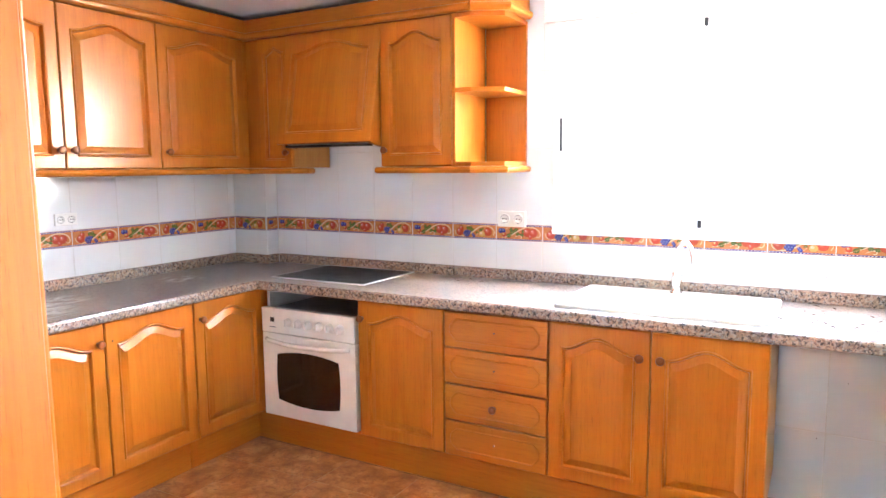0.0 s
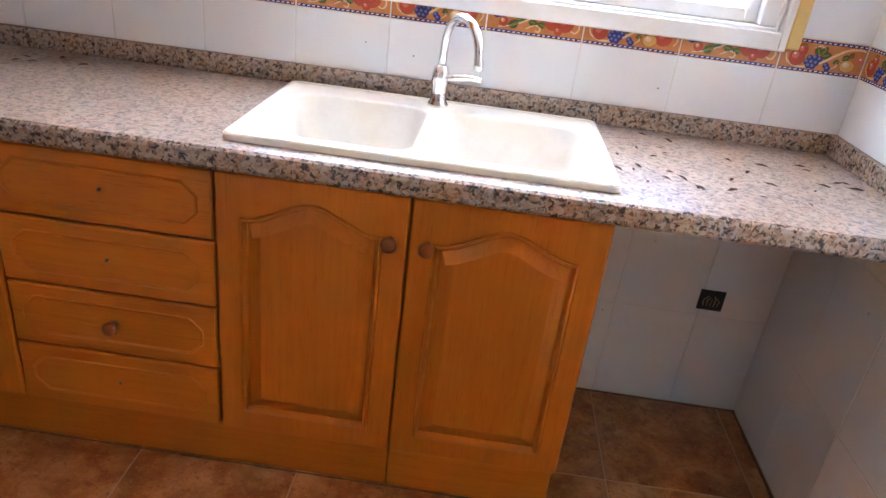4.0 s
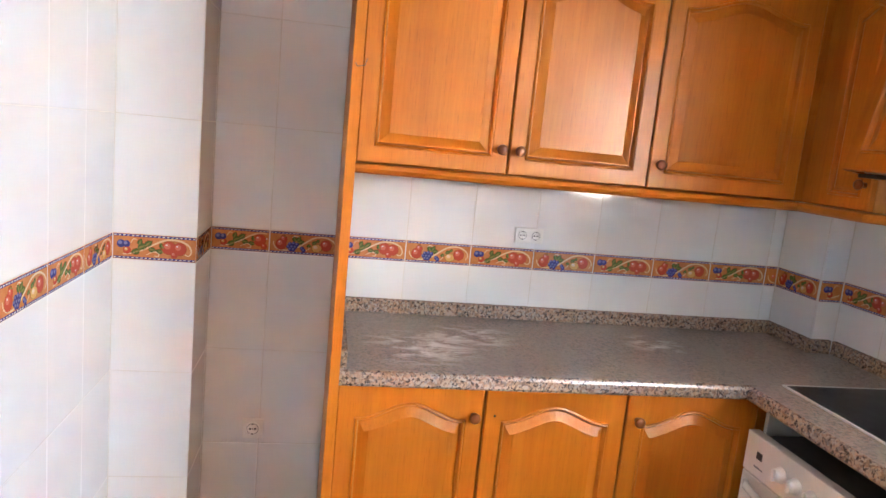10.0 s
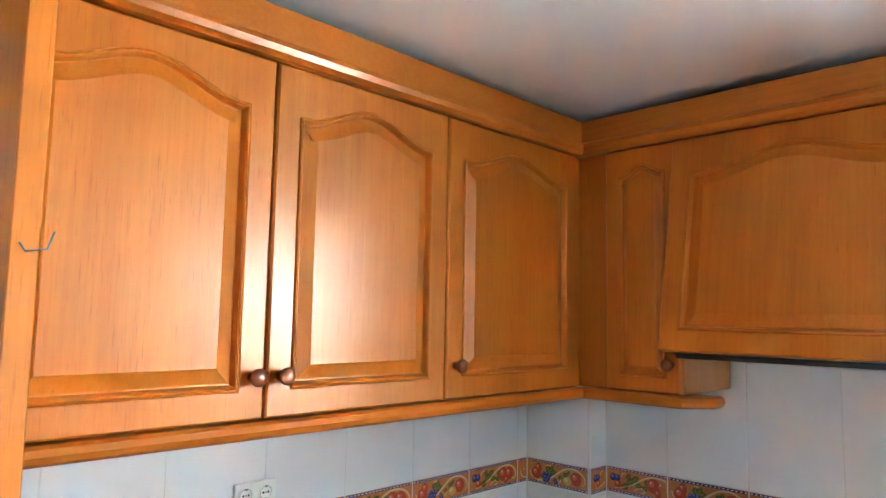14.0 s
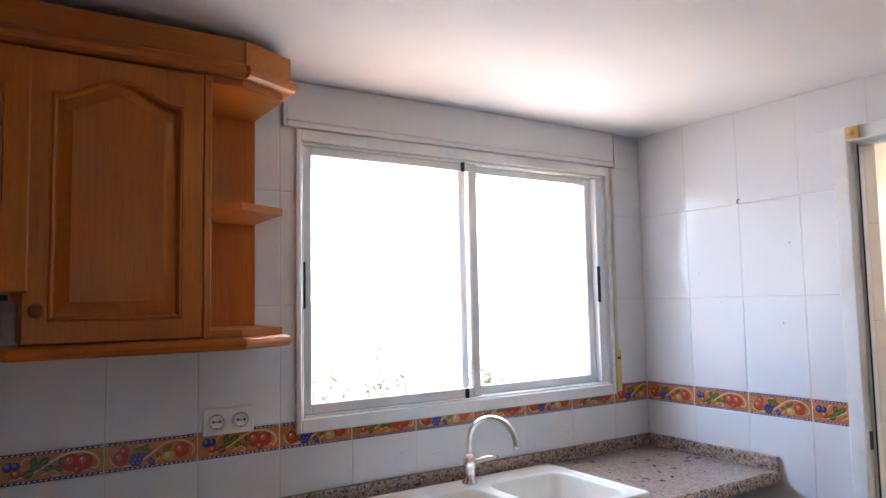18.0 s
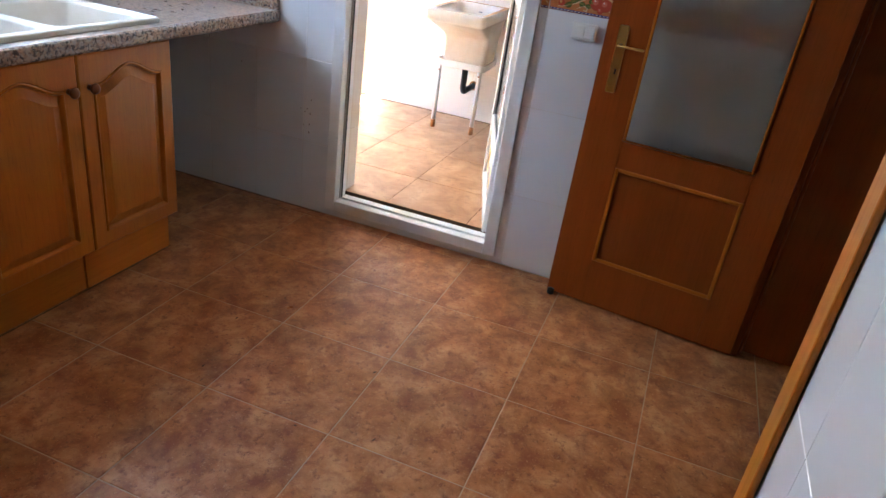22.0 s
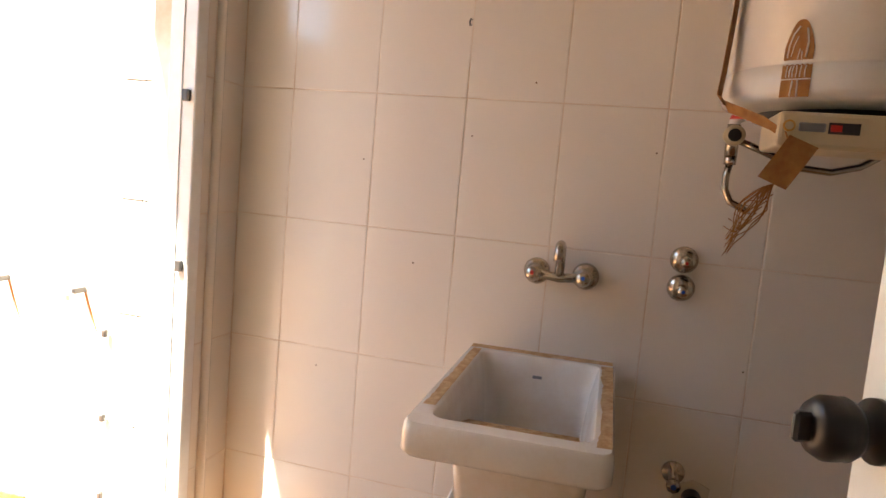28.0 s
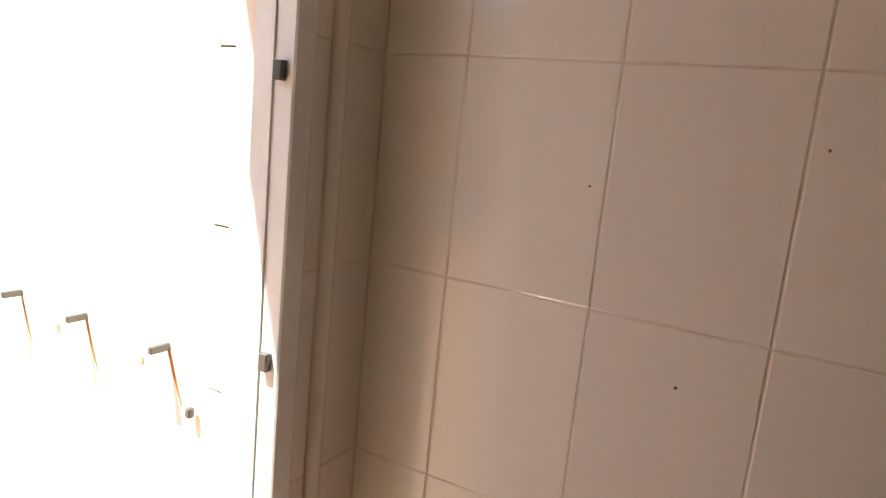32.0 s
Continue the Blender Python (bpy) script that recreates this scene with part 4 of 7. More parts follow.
def bowl(bm, x0, x1, y0, y1, z, depth, r=0.05, slope=0.02, t=0.012):
    """An open bowl: rounded rectangle narrowing downwards; its flange ring is left open."""
    levels = [(0.0, 0.0, r), (0.004, -0.006, r), (slope * 0.6, -depth * 0.55, r), (slope, -depth + 0.03, r), (slope + 0.012, -depth + 0.008, r), (slope + 0.04, -depth, r)]
    prev = None
    for inset, dz, rr in levels:
        vs = [bm.verts.new((p[0], p[1], z + dz)) for p in rounded(x0 + inset, x1 - inset, y0 + inset, y1 - inset, rr)]
        if prev:
            for k in range(len(vs)):
                f = bm.faces.new((prev[k], prev[(k + 1) % len(vs)], vs[(k + 1) % len(vs)], vs[k]))
                f.smooth = True
        else:
            first = vs
        prev = vs
    bm.faces.new(prev)
    return first


def plate_with_holes(bm, outer, holes, z, skirt):
    """A flat plate between an outline and holes, given as lists of verts."""
    ov = [bm.verts.new((p[0], p[1], z)) for p in outer]
    edges = [bm.edges.new((ov[k], ov[(k + 1) % len(ov)])) for k in range(len(ov))]
    for hv in holes:
        for k in range(len(hv)):
            edges.append(bm.edges.get((hv[k], hv[(k + 1) % len(hv)])) or bm.edges.new((hv[k], hv[(k + 1) % len(hv)])))
    bmesh.ops.triangle_fill(bm, use_beauty=True, edges=edges)
    lo = [bm.verts.new((p[0] + (0.0), p[1], z - skirt)) for p in outer]
    for k in range(len(ov)):
        bm.faces.new((ov[k], ov[(k + 1) % len(ov)], lo[(k + 1) % len(ov)], lo[k]))
    bmesh.ops.recalc_face_normals(bm, faces=bm.faces[:])


sw, sd = SK[1] - SK[0], SK[3] - SK[2]
sink = place("kitchen_sink", (SK[0], SK[2], CT1), "cream double-bowl sink set into the granite", "sink")
bm = bmesh.new()
b1 = bowl(bm, 0.045, sw / 2 - 0.022, 0.045, sd - 0.095, 0.012, 0.165)
b2 = bowl(bm, sw / 2 + 0.022, sw - 0.045, 0.045, sd - 0.095, 0.012, 0.165)
plate_with_holes(bm, rounded(0, sw, 0, sd, 0.02), [b1, b2], 0.012, 0.0118)
part("basin", bm, "sink", sink)
rim = bmesh.new()
tube(rim, [(p[0], p[1], 0.0105) for p in rounded(0.006, sw - 0.006, 0.006, sd - 0.006, 0.018)] + [(sw - 0.006 - 0.018, 0.006, 0.0105)], 0.006, 8)
part("rolled_edge", rim, "sink", sink)
for cx in (0.045 + (sw / 2 - 0.067) / 2, sw / 2 + 0.022 + (sw / 2 - 0.067) / 2):
    d = part("drain", lathe(bmesh.new(), [(0.0, 0.0), (0.02, 0.0), (0.03, 0.002), (0.036, 0.004), (0.036, 0.0)], pose(cx, sd * 0.44, -0.1525), 20), "chrome", sink, "chrome drain")
ov = part("overflow", lathe(bmesh.new(), [(0.0, 0.001), (0.006, 0.001), (0.008, 0.003), (0.011, 0.003), (0.011, 0.0)], pose(sw / 2 - 0.038, 0.06 + 0.1, -0.045, 0, -90), 14), "chrome", sink, "chrome overflow ring")

# mixer tap
TP = (2.635, -0.10)
tap = place("mixer_tap", (TP[0], TP[1], CT1 + 0.012), "chrome mixer tap with a tall curved spout", "tap")
part("body", lathe(bmesh.new(), [(0.0, 0.0), (0.027, 0.0), (0.027, 0.006), (0.021, 0.012), (0.020, 0.05), (0.023, 0.06), (0.023, 0.085), (0.018, 0.098), (0.012, 0.104), (0.0, 0.105)], None, 22), "chrome", tap)
sp = [(0, 0, 0.095), (0, -0.001, 0.12), (0, -0.003, 0.145)] + arc((0, -0.085, 0.15), (0, 1, 0), (0, 0, 1), 0.082, 4, 172, 14) + [(0, -0.170, 0.145), (0, -0.172, 0.13)]
sp = [(p[0] - 0.55 * p[1], p[1] * 0.9, p[2]) for p in [tuple(q) for q in sp]]
part("spout", tube(bmesh.new(), sp, [0.0105] * (len(sp) - 2) + [0.0115, 0.0115], 14), "chrome", tap)
part("lever", tube(bmesh.new(), [(0.015, -0.005, 0.072), (0.04, -0.012, 0.078), (0.075, -0.022, 0.084), (0.105, -0.03, 0.083)], [0.010, 0.009, 0.008, 0.006], 12), "chrome", tap)


# ---------- oven, tilted a little out of its housing ----------
OX0, OX1, OZ0, OZ1 = 0.682, 1.270, 0.170, 0.735
ow, oh = OX1 - OX0, OZ1 - OZ0
oven = place("oven", (OX0, YF + 0.014, OZ0), "cream built-in oven standing proud, with a dark gap above", "oven")
part("casing", bm_box(0.02, ow - 0.02, 0.02, 0.52, 0.0, oh - 0.012, 0.003), "steel_dark", oven, "dark sheet-metal casing")
part("control_panel", bm_box(0, ow, -0.02, 0.018, oh * 0.775, oh, 0.004, 2), "enamel", oven)
od = part("oven_door", bm_box(0, ow, -0.018, 0.018, 0, oh * 0.768, 0.004, 2), "enamel", oven)
gx, gz = ow * 0.17, oh * 0.165
outline = []
gx1, gz1 = ow - gx, oh * 0.585
for (x0, z0), (x1, z1), bulge in (((gx, gz), (gx1, gz), -0.022), ((gx1, gz), (gx1, gz1), 0.008), ((gx1, gz1), (gx, gz1), 0.022), ((gx, gz1), (gx, gz), -0.008)):
    for k in range(8):
        s = k / 8
        b = bulge * 4 * s * (1 - s)
        horizontal = z0 == z1
        outline.append((x0 + s * (x1 - x0) + (0 if horizontal else b), z0 + s * (z1 - z0) + (b if horizontal else 0)))
bm = bmesh.new()
prism(bm, outline, 1, -0.0205, -0.017)
part("oven_window", bm, "ovenglass", od, "dark oven glass with curved edges")
hp = [(0.03, -0.020, oh * 0.715), (0.06, -0.040, oh * 0.712), (ow * 0.3, -0.052, oh * 0.70), (ow * 0.5, -0.055, oh * 0.695), (ow * 0.7, -0.052, oh * 0.70), (ow - 0.06, -0.040, oh * 0.712), (ow - 0.03, -0.020, oh * 0.715)]
part("handle", tube(bmesh.new(), hp, [0.009, 0.011, 0.012, 0.012, 0.012, 0.011, 0.009], 12), "enamel", od, "cream bowed door handle")
kz = oh * 0.885
for k in range(6):
    kx = ow * (0.30 + 0.112 * k)
    kb = part("dial", lathe(bmesh.new(), [(0.0, 0.0), (0.024, 0.0), (0.024, 0.004), (0.0205, 0.007), (0.019, 0.019), (0.016, 0.022), (0.0, 0.023)], pose(kx, -0.0195, kz, 90), 24), "plastic", oven, "cream ribbed dial")
    part("grip", bm_box(kx - 0.0045, kx + 0.0045, -0.052, -0.042, kz - 0.018, kz + 0.018, 0.002), "plastic", kb)
part("badge", bm_box(ow * 0.10, ow * 0.145, -0.0212, -0.019, kz - 0.005, kz + 0.018), "black", oven, "small dark printed symbol")
part("print_bar", bm_box(ow * 0.09, ow * 0.16, -0.0212, -0.019, kz - 0.034, kz - 0.029), "grey", oven, "thin unreadable print")
housing = place("oven_housing", (OX0 - 0.02, YF + 0.03, BZ0), "dark housing round the oven", "cabinet")
part("side_panel", bm_box(0.0, 0.016, 0.03, 0.53, 0, H, 0.001), "plastic", housing)
part("back_panel", bm_box(0.016, ow + 0.02, 0.54, 0.55, 0, H), "wood_in", housing)
part("base_board", bm_box(0.016, ow + 0.02, 0.0, 0.53, 0.0, 0.022), "wood_h", housing)


# ---------- window ----------
win = tagged(new("window_1"), "white aluminium sliding window over the sink", "window", kind="structure")
win.location = (WIN[0], 0, WIN[2])
ww, wh = WIN[1] - WIN[0], WIN[3] - WIN[2]


def frame_of(x0, x1, z0, z1, y0, y1, wx, wz0, wz1, bevel=0.003):
    """Four profiles round a rectangle."""
    bm = bmesh.new()
    box(bm, x0, x0 + wx, y0, y1, z0, z1, bevel)
    box(bm, x1 - wx, x1, y0, y1, z0, z1, bevel)
    box(bm, x0 + wx, x1 - wx, y0, y1, z0, z0 + wz0, bevel)
    box(bm, x0 + wx, x1 - wx, y0, y1, z1 - wz1, z1, bevel)
    return bm


part("window_frame", frame_of(-0.004, ww + 0.004, -0.002, wh, -0.012, 0.07, 0.020, 0.045, 0.04), "white_metal", win)
part("window_frame", frame_of(0.016, ww - 0.020, 0.040, wh - 0.04, 0.0, 0.06, 0.010, 0.012, 0.012), "white_metal", win)
part("jamb_liner", bm_box(ww - 0.072, ww - 0.031, 0.002, 0.058, 0.053, wh - 0.053, 0.002), "white_metal", win)
for x0, x1, y in ((0.024, ww / 2 + 0.017, 0.008), (ww / 2 - 0.055, ww - 0.070, 0.034)):
    s = part("sash", frame_of(x0, x1, 0.052, wh - 0.052, y, y + 0.022, 0.034, 0.034, 0.03), "white_metal", win)
    g = part("pane", bm_box(x0 + 0.032, x1 - 0.032, y + 0.009, y + 0.013, 0.084, wh - 0.08), "glass", s)
    g.visible_shadow = False
part("seal", bm_box(ww / 2 - 0.060, ww / 2 - 0.044, 0.0, 0.006, 0.05, 0.085, 0.001), "black", win, "black rubber corner guide")
part("seal", bm_box(ww / 2 - 0.060, ww / 2 - 0.044, 0.0, 0.006, wh - 0.085, wh - 0.045, 0.001), "black", win, "black rubber corner guide")
for x, y in ((0.018, 0.004), (ww - 0.078, -0.003)):
    part("latch", bm_box(x, x + 0.018, y, y + 0.008, wh * 0.40, wh * 0.40 + 0.155, 0.003), "black", win, "black recessed latch")
part("window_sill", bm_box(-0.02, ww + 0.02, 0.07, 0.25, -0.03, -0.002, 0.004), "plaster", win)

roller = place("shutter_box", (1.985, 0, WIN[3] + 0.002), "white painted roller shutter box above the window", "shutter box")
part("cover", bm_box(0.012, 1.523, -0.020, 0.003, 0.020, ZC - WIN[3] - 0.004, 0.003), "plaster", roller)
part("bottom_rail", bm_box(0.012, 1.523, -0.023, 0.003, 0, 0.0185, 0.003), "plaster", roller, "slim white lower rail")
for x in (0.0, 1.524):
    part("end_cap", bm_box(x, x + 0.011, -0.023, 0.003, 0, ZC - WIN[3] - 0.004, 0.002), "plaster", roller)
slats = place("roller_shutter", (WIN[0], 0.12, WIN[3] - 0.075), "end of the raised roller shutter", "shutter")
part("slat", bm_box(0.02, ww - 0.02, 0.0, 0.012, 0, 0.036, 0.004), "plastic", slats)
part("slat", bm_box(0.02, ww - 0.02, 0.0, 0.012, 0.037, 0.073, 0.004), "plastic", slats)
belt = place("shutter_strap", (3.50, -0.004, 1.12), "yellowed shutter strap and winder beside the window", "strap")
part("strap", bm_box(-0.008, 0.010, -0.002, 0.0005, 0.17, ZC - 1.12 - 0.03), "strap", belt)
part("winder", bm_box(-0.018, 0.016, -0.012, 0.001, 0.0, 0.185, 0.004, 2), "yellowed", belt, "yellowed plastic winder plate")
part("slot", bm_box(-0.010, 0.010, -0.0135, -0.011, 0.14, 0.152), "black", belt)


# ---------- sockets and switches ----------
def socket(at, turn, gangs, label, size=0.078, mat_name="plastic"):
    s = place("wall_socket", at, label, "socket", "wall sockets", turn)
    w = size * gangs
    k = size / 0.078
    part("plate", bm_box(-w / 2, w / 2, -0.011, -0.0005, -size * 0.52, size * 0.52, 0.003, 2), mat_name, s)
    for g in range(gangs):
        cx = (g - (gangs - 1) / 2) * size * 0.96
        c = part("insert", lathe(bmesh.new(), [(0.028 * k, 0.0), (0.0275 * k, 0.0035), (0.0245 * k, 0.004), (0.0225 * k, 0.0008), (0.0, 0.0008)], pose(cx, -0.0108, 0, 90), 24), mat_name, s)
        part("shadow_gap", lathe(bmesh.new(), [(0.0227 * k, 0.0009), (0.0205 * k, 0.0013)], pose(cx, -0.0108, 0, 90), 24), "grey", c)
        for dx in (-0.0095 * k, 0.0095 * k):
            part("pin_hole", lathe(bmesh.new(), [(0.0042 * k, 0.0), (0.0, 0.0004)], pose(cx + dx, -0.0122, 0, 90), 10), "black", c)
        part("screw", lathe(bmesh.new(), [(0.003 * k, 0.0), (0.0, 0.0006)], pose(cx, -0.0122, 0, 90), 8), "steel_dark", c)
        for dz in (-0.0205 * k, 0.0205 * k):
            part("earth_clip", bm_box(cx - 0.0035 * k, cx + 0.0035 * k, -0.0152, -0.0118, dz - 0.0018, dz + 0.0018), "steel_dark", c)
    return s


socket((0.0, -1.178, 1.204), 90, 2, "double white wall socket above the granite worktop", 0.056)
socket((1.818, 0.0, 1.178), 0, 2, "double white wall socket beside the window", 0.076)
socket((XL, -1.68, 0.44), -90, 1, "single white wall socket low on the cream laundry tiles", 0.074)
socket((0.0, -2.17, 0.389), 90, 1, "single white wall socket low in the fridge niche", 0.076)
sw = place("light_switch", (XE, -1.896, 1.012), "white double light switch under the fruit border", "switch", "", -90)
part("plate", bm_box(-0.046, 0.046, -0.010, -0.0005, -0.03, 0.03, 0.003, 2), "plastic", sw)
part("rocker", bm_box(-0.036, -0.001, -0.0135, -0.009, -0.022, 0.022, 0.002), "plastic", sw)
part("rocker", bm_box(0.001, 0.036, -0.0135, -0.009, -0.022, 0.022, 0.002), "plastic", sw)
jb = place("junction_hole", (3.508, 0.0, 0.384), "open black junction box with bare wires", "junction box")
part("box", bm_box(-0.037, 0.037, -0.003, 0.002, -0.033, 0.033), "black", jb)
for k in range(5):
    part("wire", tube(bmesh.new(), [(-0.02 + 0.01 * k, -0.002, -0.02), (-0.025 + 0.012 * k, -0.008, 0.0), (-0.01 + 0.006 * k, -0.005, 0.016 - 0.006 * (k % 3))], 0.0016, 6), ["grey", "rust", "steel_dark"][k % 3], jb)


def yframe(x0, x1, y0, y1, z0, z1, w, wz0=None, bevel=0.003):
    bm = bmesh.new()
    box(bm, x0, x1, y0, y0 + w, z0, z1, bevel)
    box(bm, x0, x1, y1 - w, y1, z0, z1, bevel)
    box(bm, x0, x1, y0 + w, y1 - w, z1 - w, z1, bevel)
    box(bm, x0, x1, y0 + w, y1 - w, z0, z0 + (wz0 or w), bevel)
    return bm


# ---------- kitchen door to the hall ----------
door = tagged(new("door_1"), "open reddish-brown wooden door with a frosted glass pane", "door", kind="structure")
DW, DH, DT = 0.735, 2.035, 0.035
_free, _hinge = Vector((3.597, -2.005)), Vector((3.500, -2.713))
door.matrix_world = pose(_hinge.x, _hinge.y, 0.008, 0, 0, math.degrees(math.atan2(_free.y - _hinge.y, _free.x - _hinge.x)))
# local x from the hinge to the lock side, the room is on the +y side
gx0, gx1, gz0, gz1 = 0.13, 0.585, 0.675, 1.895
bm = bmesh.new()
box(bm, 0, gx0, -DT / 2, DT / 2, 0, DH, 0.002)
box(bm, gx1, DW, -DT / 2, DT / 2, 0, DH, 0.002)
box(bm, gx0, gx1, -DT / 2 + 0.0008, DT / 2 - 0.0008, 0.0, 0.19)
box(bm, gx0, gx1, -DT / 2 + 0.0008, DT / 2 - 0.0008, 0.575, gz0)
part("stiles", bm, "door_v", door)
# arched head above the glass
bm = bmesh.new()
n = 16
low = []
for k in range(n + 1):
    s = k / n
    u = abs(2 * s - 1)
    low.append((gx0 + s * (gx1 - gx0), gz1 - 0.085 + (0 if u > 0.86 else 0.085 * (0.5 + 0.5 * math.cos(math.pi * u / 0.86)))))
prism(bm, low + [(gx1, DH), (gx0, DH)], 1, -DT / 2 + 0.0008, DT / 2 - 0.0008)
part("head", bm, "door_h", door)
part("lower_panel", bm_box(gx0 + 0.001, gx1 - 0.001, -0.010, 0.010, 0.19, 0.575), "door_v", door)
for z0, z1, nm in ((0.19, 0.575, "panel_bead"), ):
    for s in (-1, 1):
        b = part(nm, frame_of(gx0, gx1, z0, z1, -0.005, 0.005, 0.014, 0.014, 0.014, 0.003), "wood_h", door, "lighter bevelled bead")
        b.location = (0, s * (DT / 2 - 0.001), 0)
bm = bmesh.new()
path = [(gx0 + 0.006, DT / 2, low[0][1])] + [(p[0], DT / 2, p[1] - 0.005) for p in low[1:-1]] + [(gx1 - 0.006, DT / 2, low[-1][1])]
tube(bm, [(gx0 + 0.006, DT / 2, gz0 + 0.006), *path, (gx1 - 0.006, DT / 2, gz0 + 0.006), (gx0 + 0.006, DT / 2, gz0 + 0.006)], 0.006, 8)
part("glass_bead", bm, "wood_h", door, "lighter rounded bead round the glass")
bm = bmesh.new()
prism(bm, [(gx0 - 0.01, gz0 - 0.01), (gx1 + 0.01, gz0 - 0.01), (gx1 + 0.01, gz1 - 0.08), *[(p[0], p[1] + 0.004) for p in low[::-1][1:-1]], (gx0 - 0.01, gz1 - 0.08)], 1, -0.003, 0.003)
part("glass_pane", bm, "frost", door, "frosted glass")
plate = part("lock_plate", bm_box(DW - 0.080, DW - 0.046, DT / 2, DT / 2 + 0.004, 0.835, 1.065, 0.006, 2), "brass", door, "worn brass lock plate")
part("lever", tube(bmesh.new(), [(DW - 0.065, DT / 2, 1.00), (DW - 0.065, DT / 2 + 0.04, 1.00), (DW - 0.075, DT / 2 + 0.046, 1.0), (DW - 0.155, DT / 2 + 0.05, 1.002)], [0.006, 0.0045, 0.0045, 0.004], 10), "brass", plate)
part("keyhole", bm_box(DW - 0.068, DW - 0.062, DT / 2 + 0.0042, DT / 2 + 0.005, 0.90, 0.918), "black", plate)
part("door_stop", lathe(bmesh.new(), [(0.0, 0.0), (0.014, 0.0), (0.014, 0.02), (0.0, 0.024)], pose(DW - 0.02, DT / 2 + 0.012, -0.006), 12), "black", door, "black rubber stop")

lining = tagged(new("doorway_lining"), "oak door lining and casing round the hall doorway", "door frame", kind="structure")
for x0, x1 in ((HDOOR[0], HDOOR[0] + 0.025), (HDOOR[1] - 0.025, HDOOR[1])):
    part("jamb", bm_box(x0, x1, YS - 0.13, YS + 0.002, 0, HDOOR[2] - 0.025, 0.002), "wood_v" if x0 < 3 else "door_v", lining)
part("head_jamb", bm_box(HDOOR[0], HDOOR[1], YS - 0.13, YS + 0.002, HDOOR[2] - 0.025, HDOOR[2], 0.002), "door_h", lining)
for y0, y1 in ((YS + 0.0025, YS + 0.016), (YS - 0.146, YS - 0.1325)):
    part("casing", bm_box(HDOOR[0] - 0.06, HDOOR[0] + 0.012, y0, y1, 0, HDOOR[2] + 0.05, 0.004, 2), "wood_v", lining)
    part("casing", bm_box(HDOOR[1] - 0.012, HDOOR[1] + 0.06, y0, y1, 0, HDOOR[2] + 0.05, 0.004, 2), "door_v", lining)
    part("casing", bm_box(HDOOR[0] + 0.012, HDOOR[1] - 0.012, y0, y1, HDOOR[2] - 0.012, HDOOR[2] + 0.05, 0.004, 2), "door_h", lining)


hall_door = tagged(new("door_hall"), "closed dark brown wooden door at the end of the hall", "door", kind="structure")
for ya, yb in ((-3.93, -3.86), (-3.16, -3.09)):
    part("jamb", bm_box(4.965, 4.998, ya, yb, -0.005, 2.08, 0.003), "door_v", hall_door)
part("head_jamb", bm_box(4.965, 4.998, -3.86, -3.16, 2.01, 2.08, 0.003), "door_h", hall_door)
part("leaf", bm_box(4.975, 4.997, -3.855, -3.165, 0.0, 2.005, 0.003), "door_v", hall_door)
for za, zb in ((0.2, 0.85), (1.0, 1.85)):
    b = part("panel_bead", yframe(4.966, 4.9745, -3.74, -3.28, za, zb, 0.02), "door_v", hall_door)
part("knob", lathe(bmesh.new(), [(0.0, 0.0), (0.012, 0.0), (0.010, 0.02), (0.022, 0.03), (0.024, 0.045), (0.012, 0.055), (0.0, 0.056)], pose(4.975, -3.22, 1.02, 0, -90), 16), "brass", hall_door, "worn brass knob")


# ---------- laundry doorway and its open glazed leaf ----------
lf = tagged(new("door_frame_laundry"), "white aluminium frame of the laundry doorway", "door frame", kind="structure")
y0, y1, z0, z1 = LDOOR


part("frame", yframe(XE - 0.014, XE + 0.05, y0, y1, z0, z1, 0.052), "white_metal", lf)
part("stop", yframe(XE + 0.03, XE + 0.072, y0 + 0.05, y1 - 0.05, z0 + 0.05, z1 - 0.05, 0.014, 0.012), "white_metal", lf)
part("seal", bm_box(XE + 0.028, XE + 0.034, y1 - 0.0675, y1 - 0.064, z0 + 0.06, z1 - 0.06), "rubber", lf, "dark rubber seal")
part("strike_plate", bm_box(XE + 0.012, XE + 0.030, y1 - 0.0555, y1 - 0.051, 1.0, 1.06, 0.001), "steel_dark", lf, "dark metal strike plate")
part("reveal", bm_box(XE + 0.0505, XE + 0.111, y1 - 0.046, y1 - 0.005, ZL, z1), "ltile", lf)
for z in (0.35, 1.12, 1.85):
    h = part("hinge", bm_box(XE + 0.030, XE + 0.078, y0 + 0.064, y0 + 0.080, z, z + 0.075, 0.003), "white_metal", lf, "white butt hinge")
    part("screw", lathe(bmesh.new(), [(0.004, 0), (0.0, 0.001)], pose(XE + 0.045, y0 + 0.0805, z + 0.02, -90), 8), "steel_dark", h)
    part("screw", lathe(bmesh.new(), [(0.004, 0), (0.0, 0.001)], pose(XE + 0.045, y0 + 0.0805, z + 0.052, -90), 8), "steel_dark", h)

for y in (-0.956, -1.273):
    cb_ = part("curtain_bracket", bm_box(XE - 0.030, XE - 0.0145, y - 0.022, y + 0.022, z1 - 0.050, z1 - 0.006, 0.004, 2), "yellowed", lf, "yellowed plastic curtain bracket")
    part("clip", lathe(bmesh.new(), [(0.0, 0.0), (0.011, 0.0), (0.011, 0.010), (0.007, 0.013), (0.0, 0.013)], pose(XE - 0.030, y, z1 - 0.028, 0, -90), 14), "yellowed", cb_)

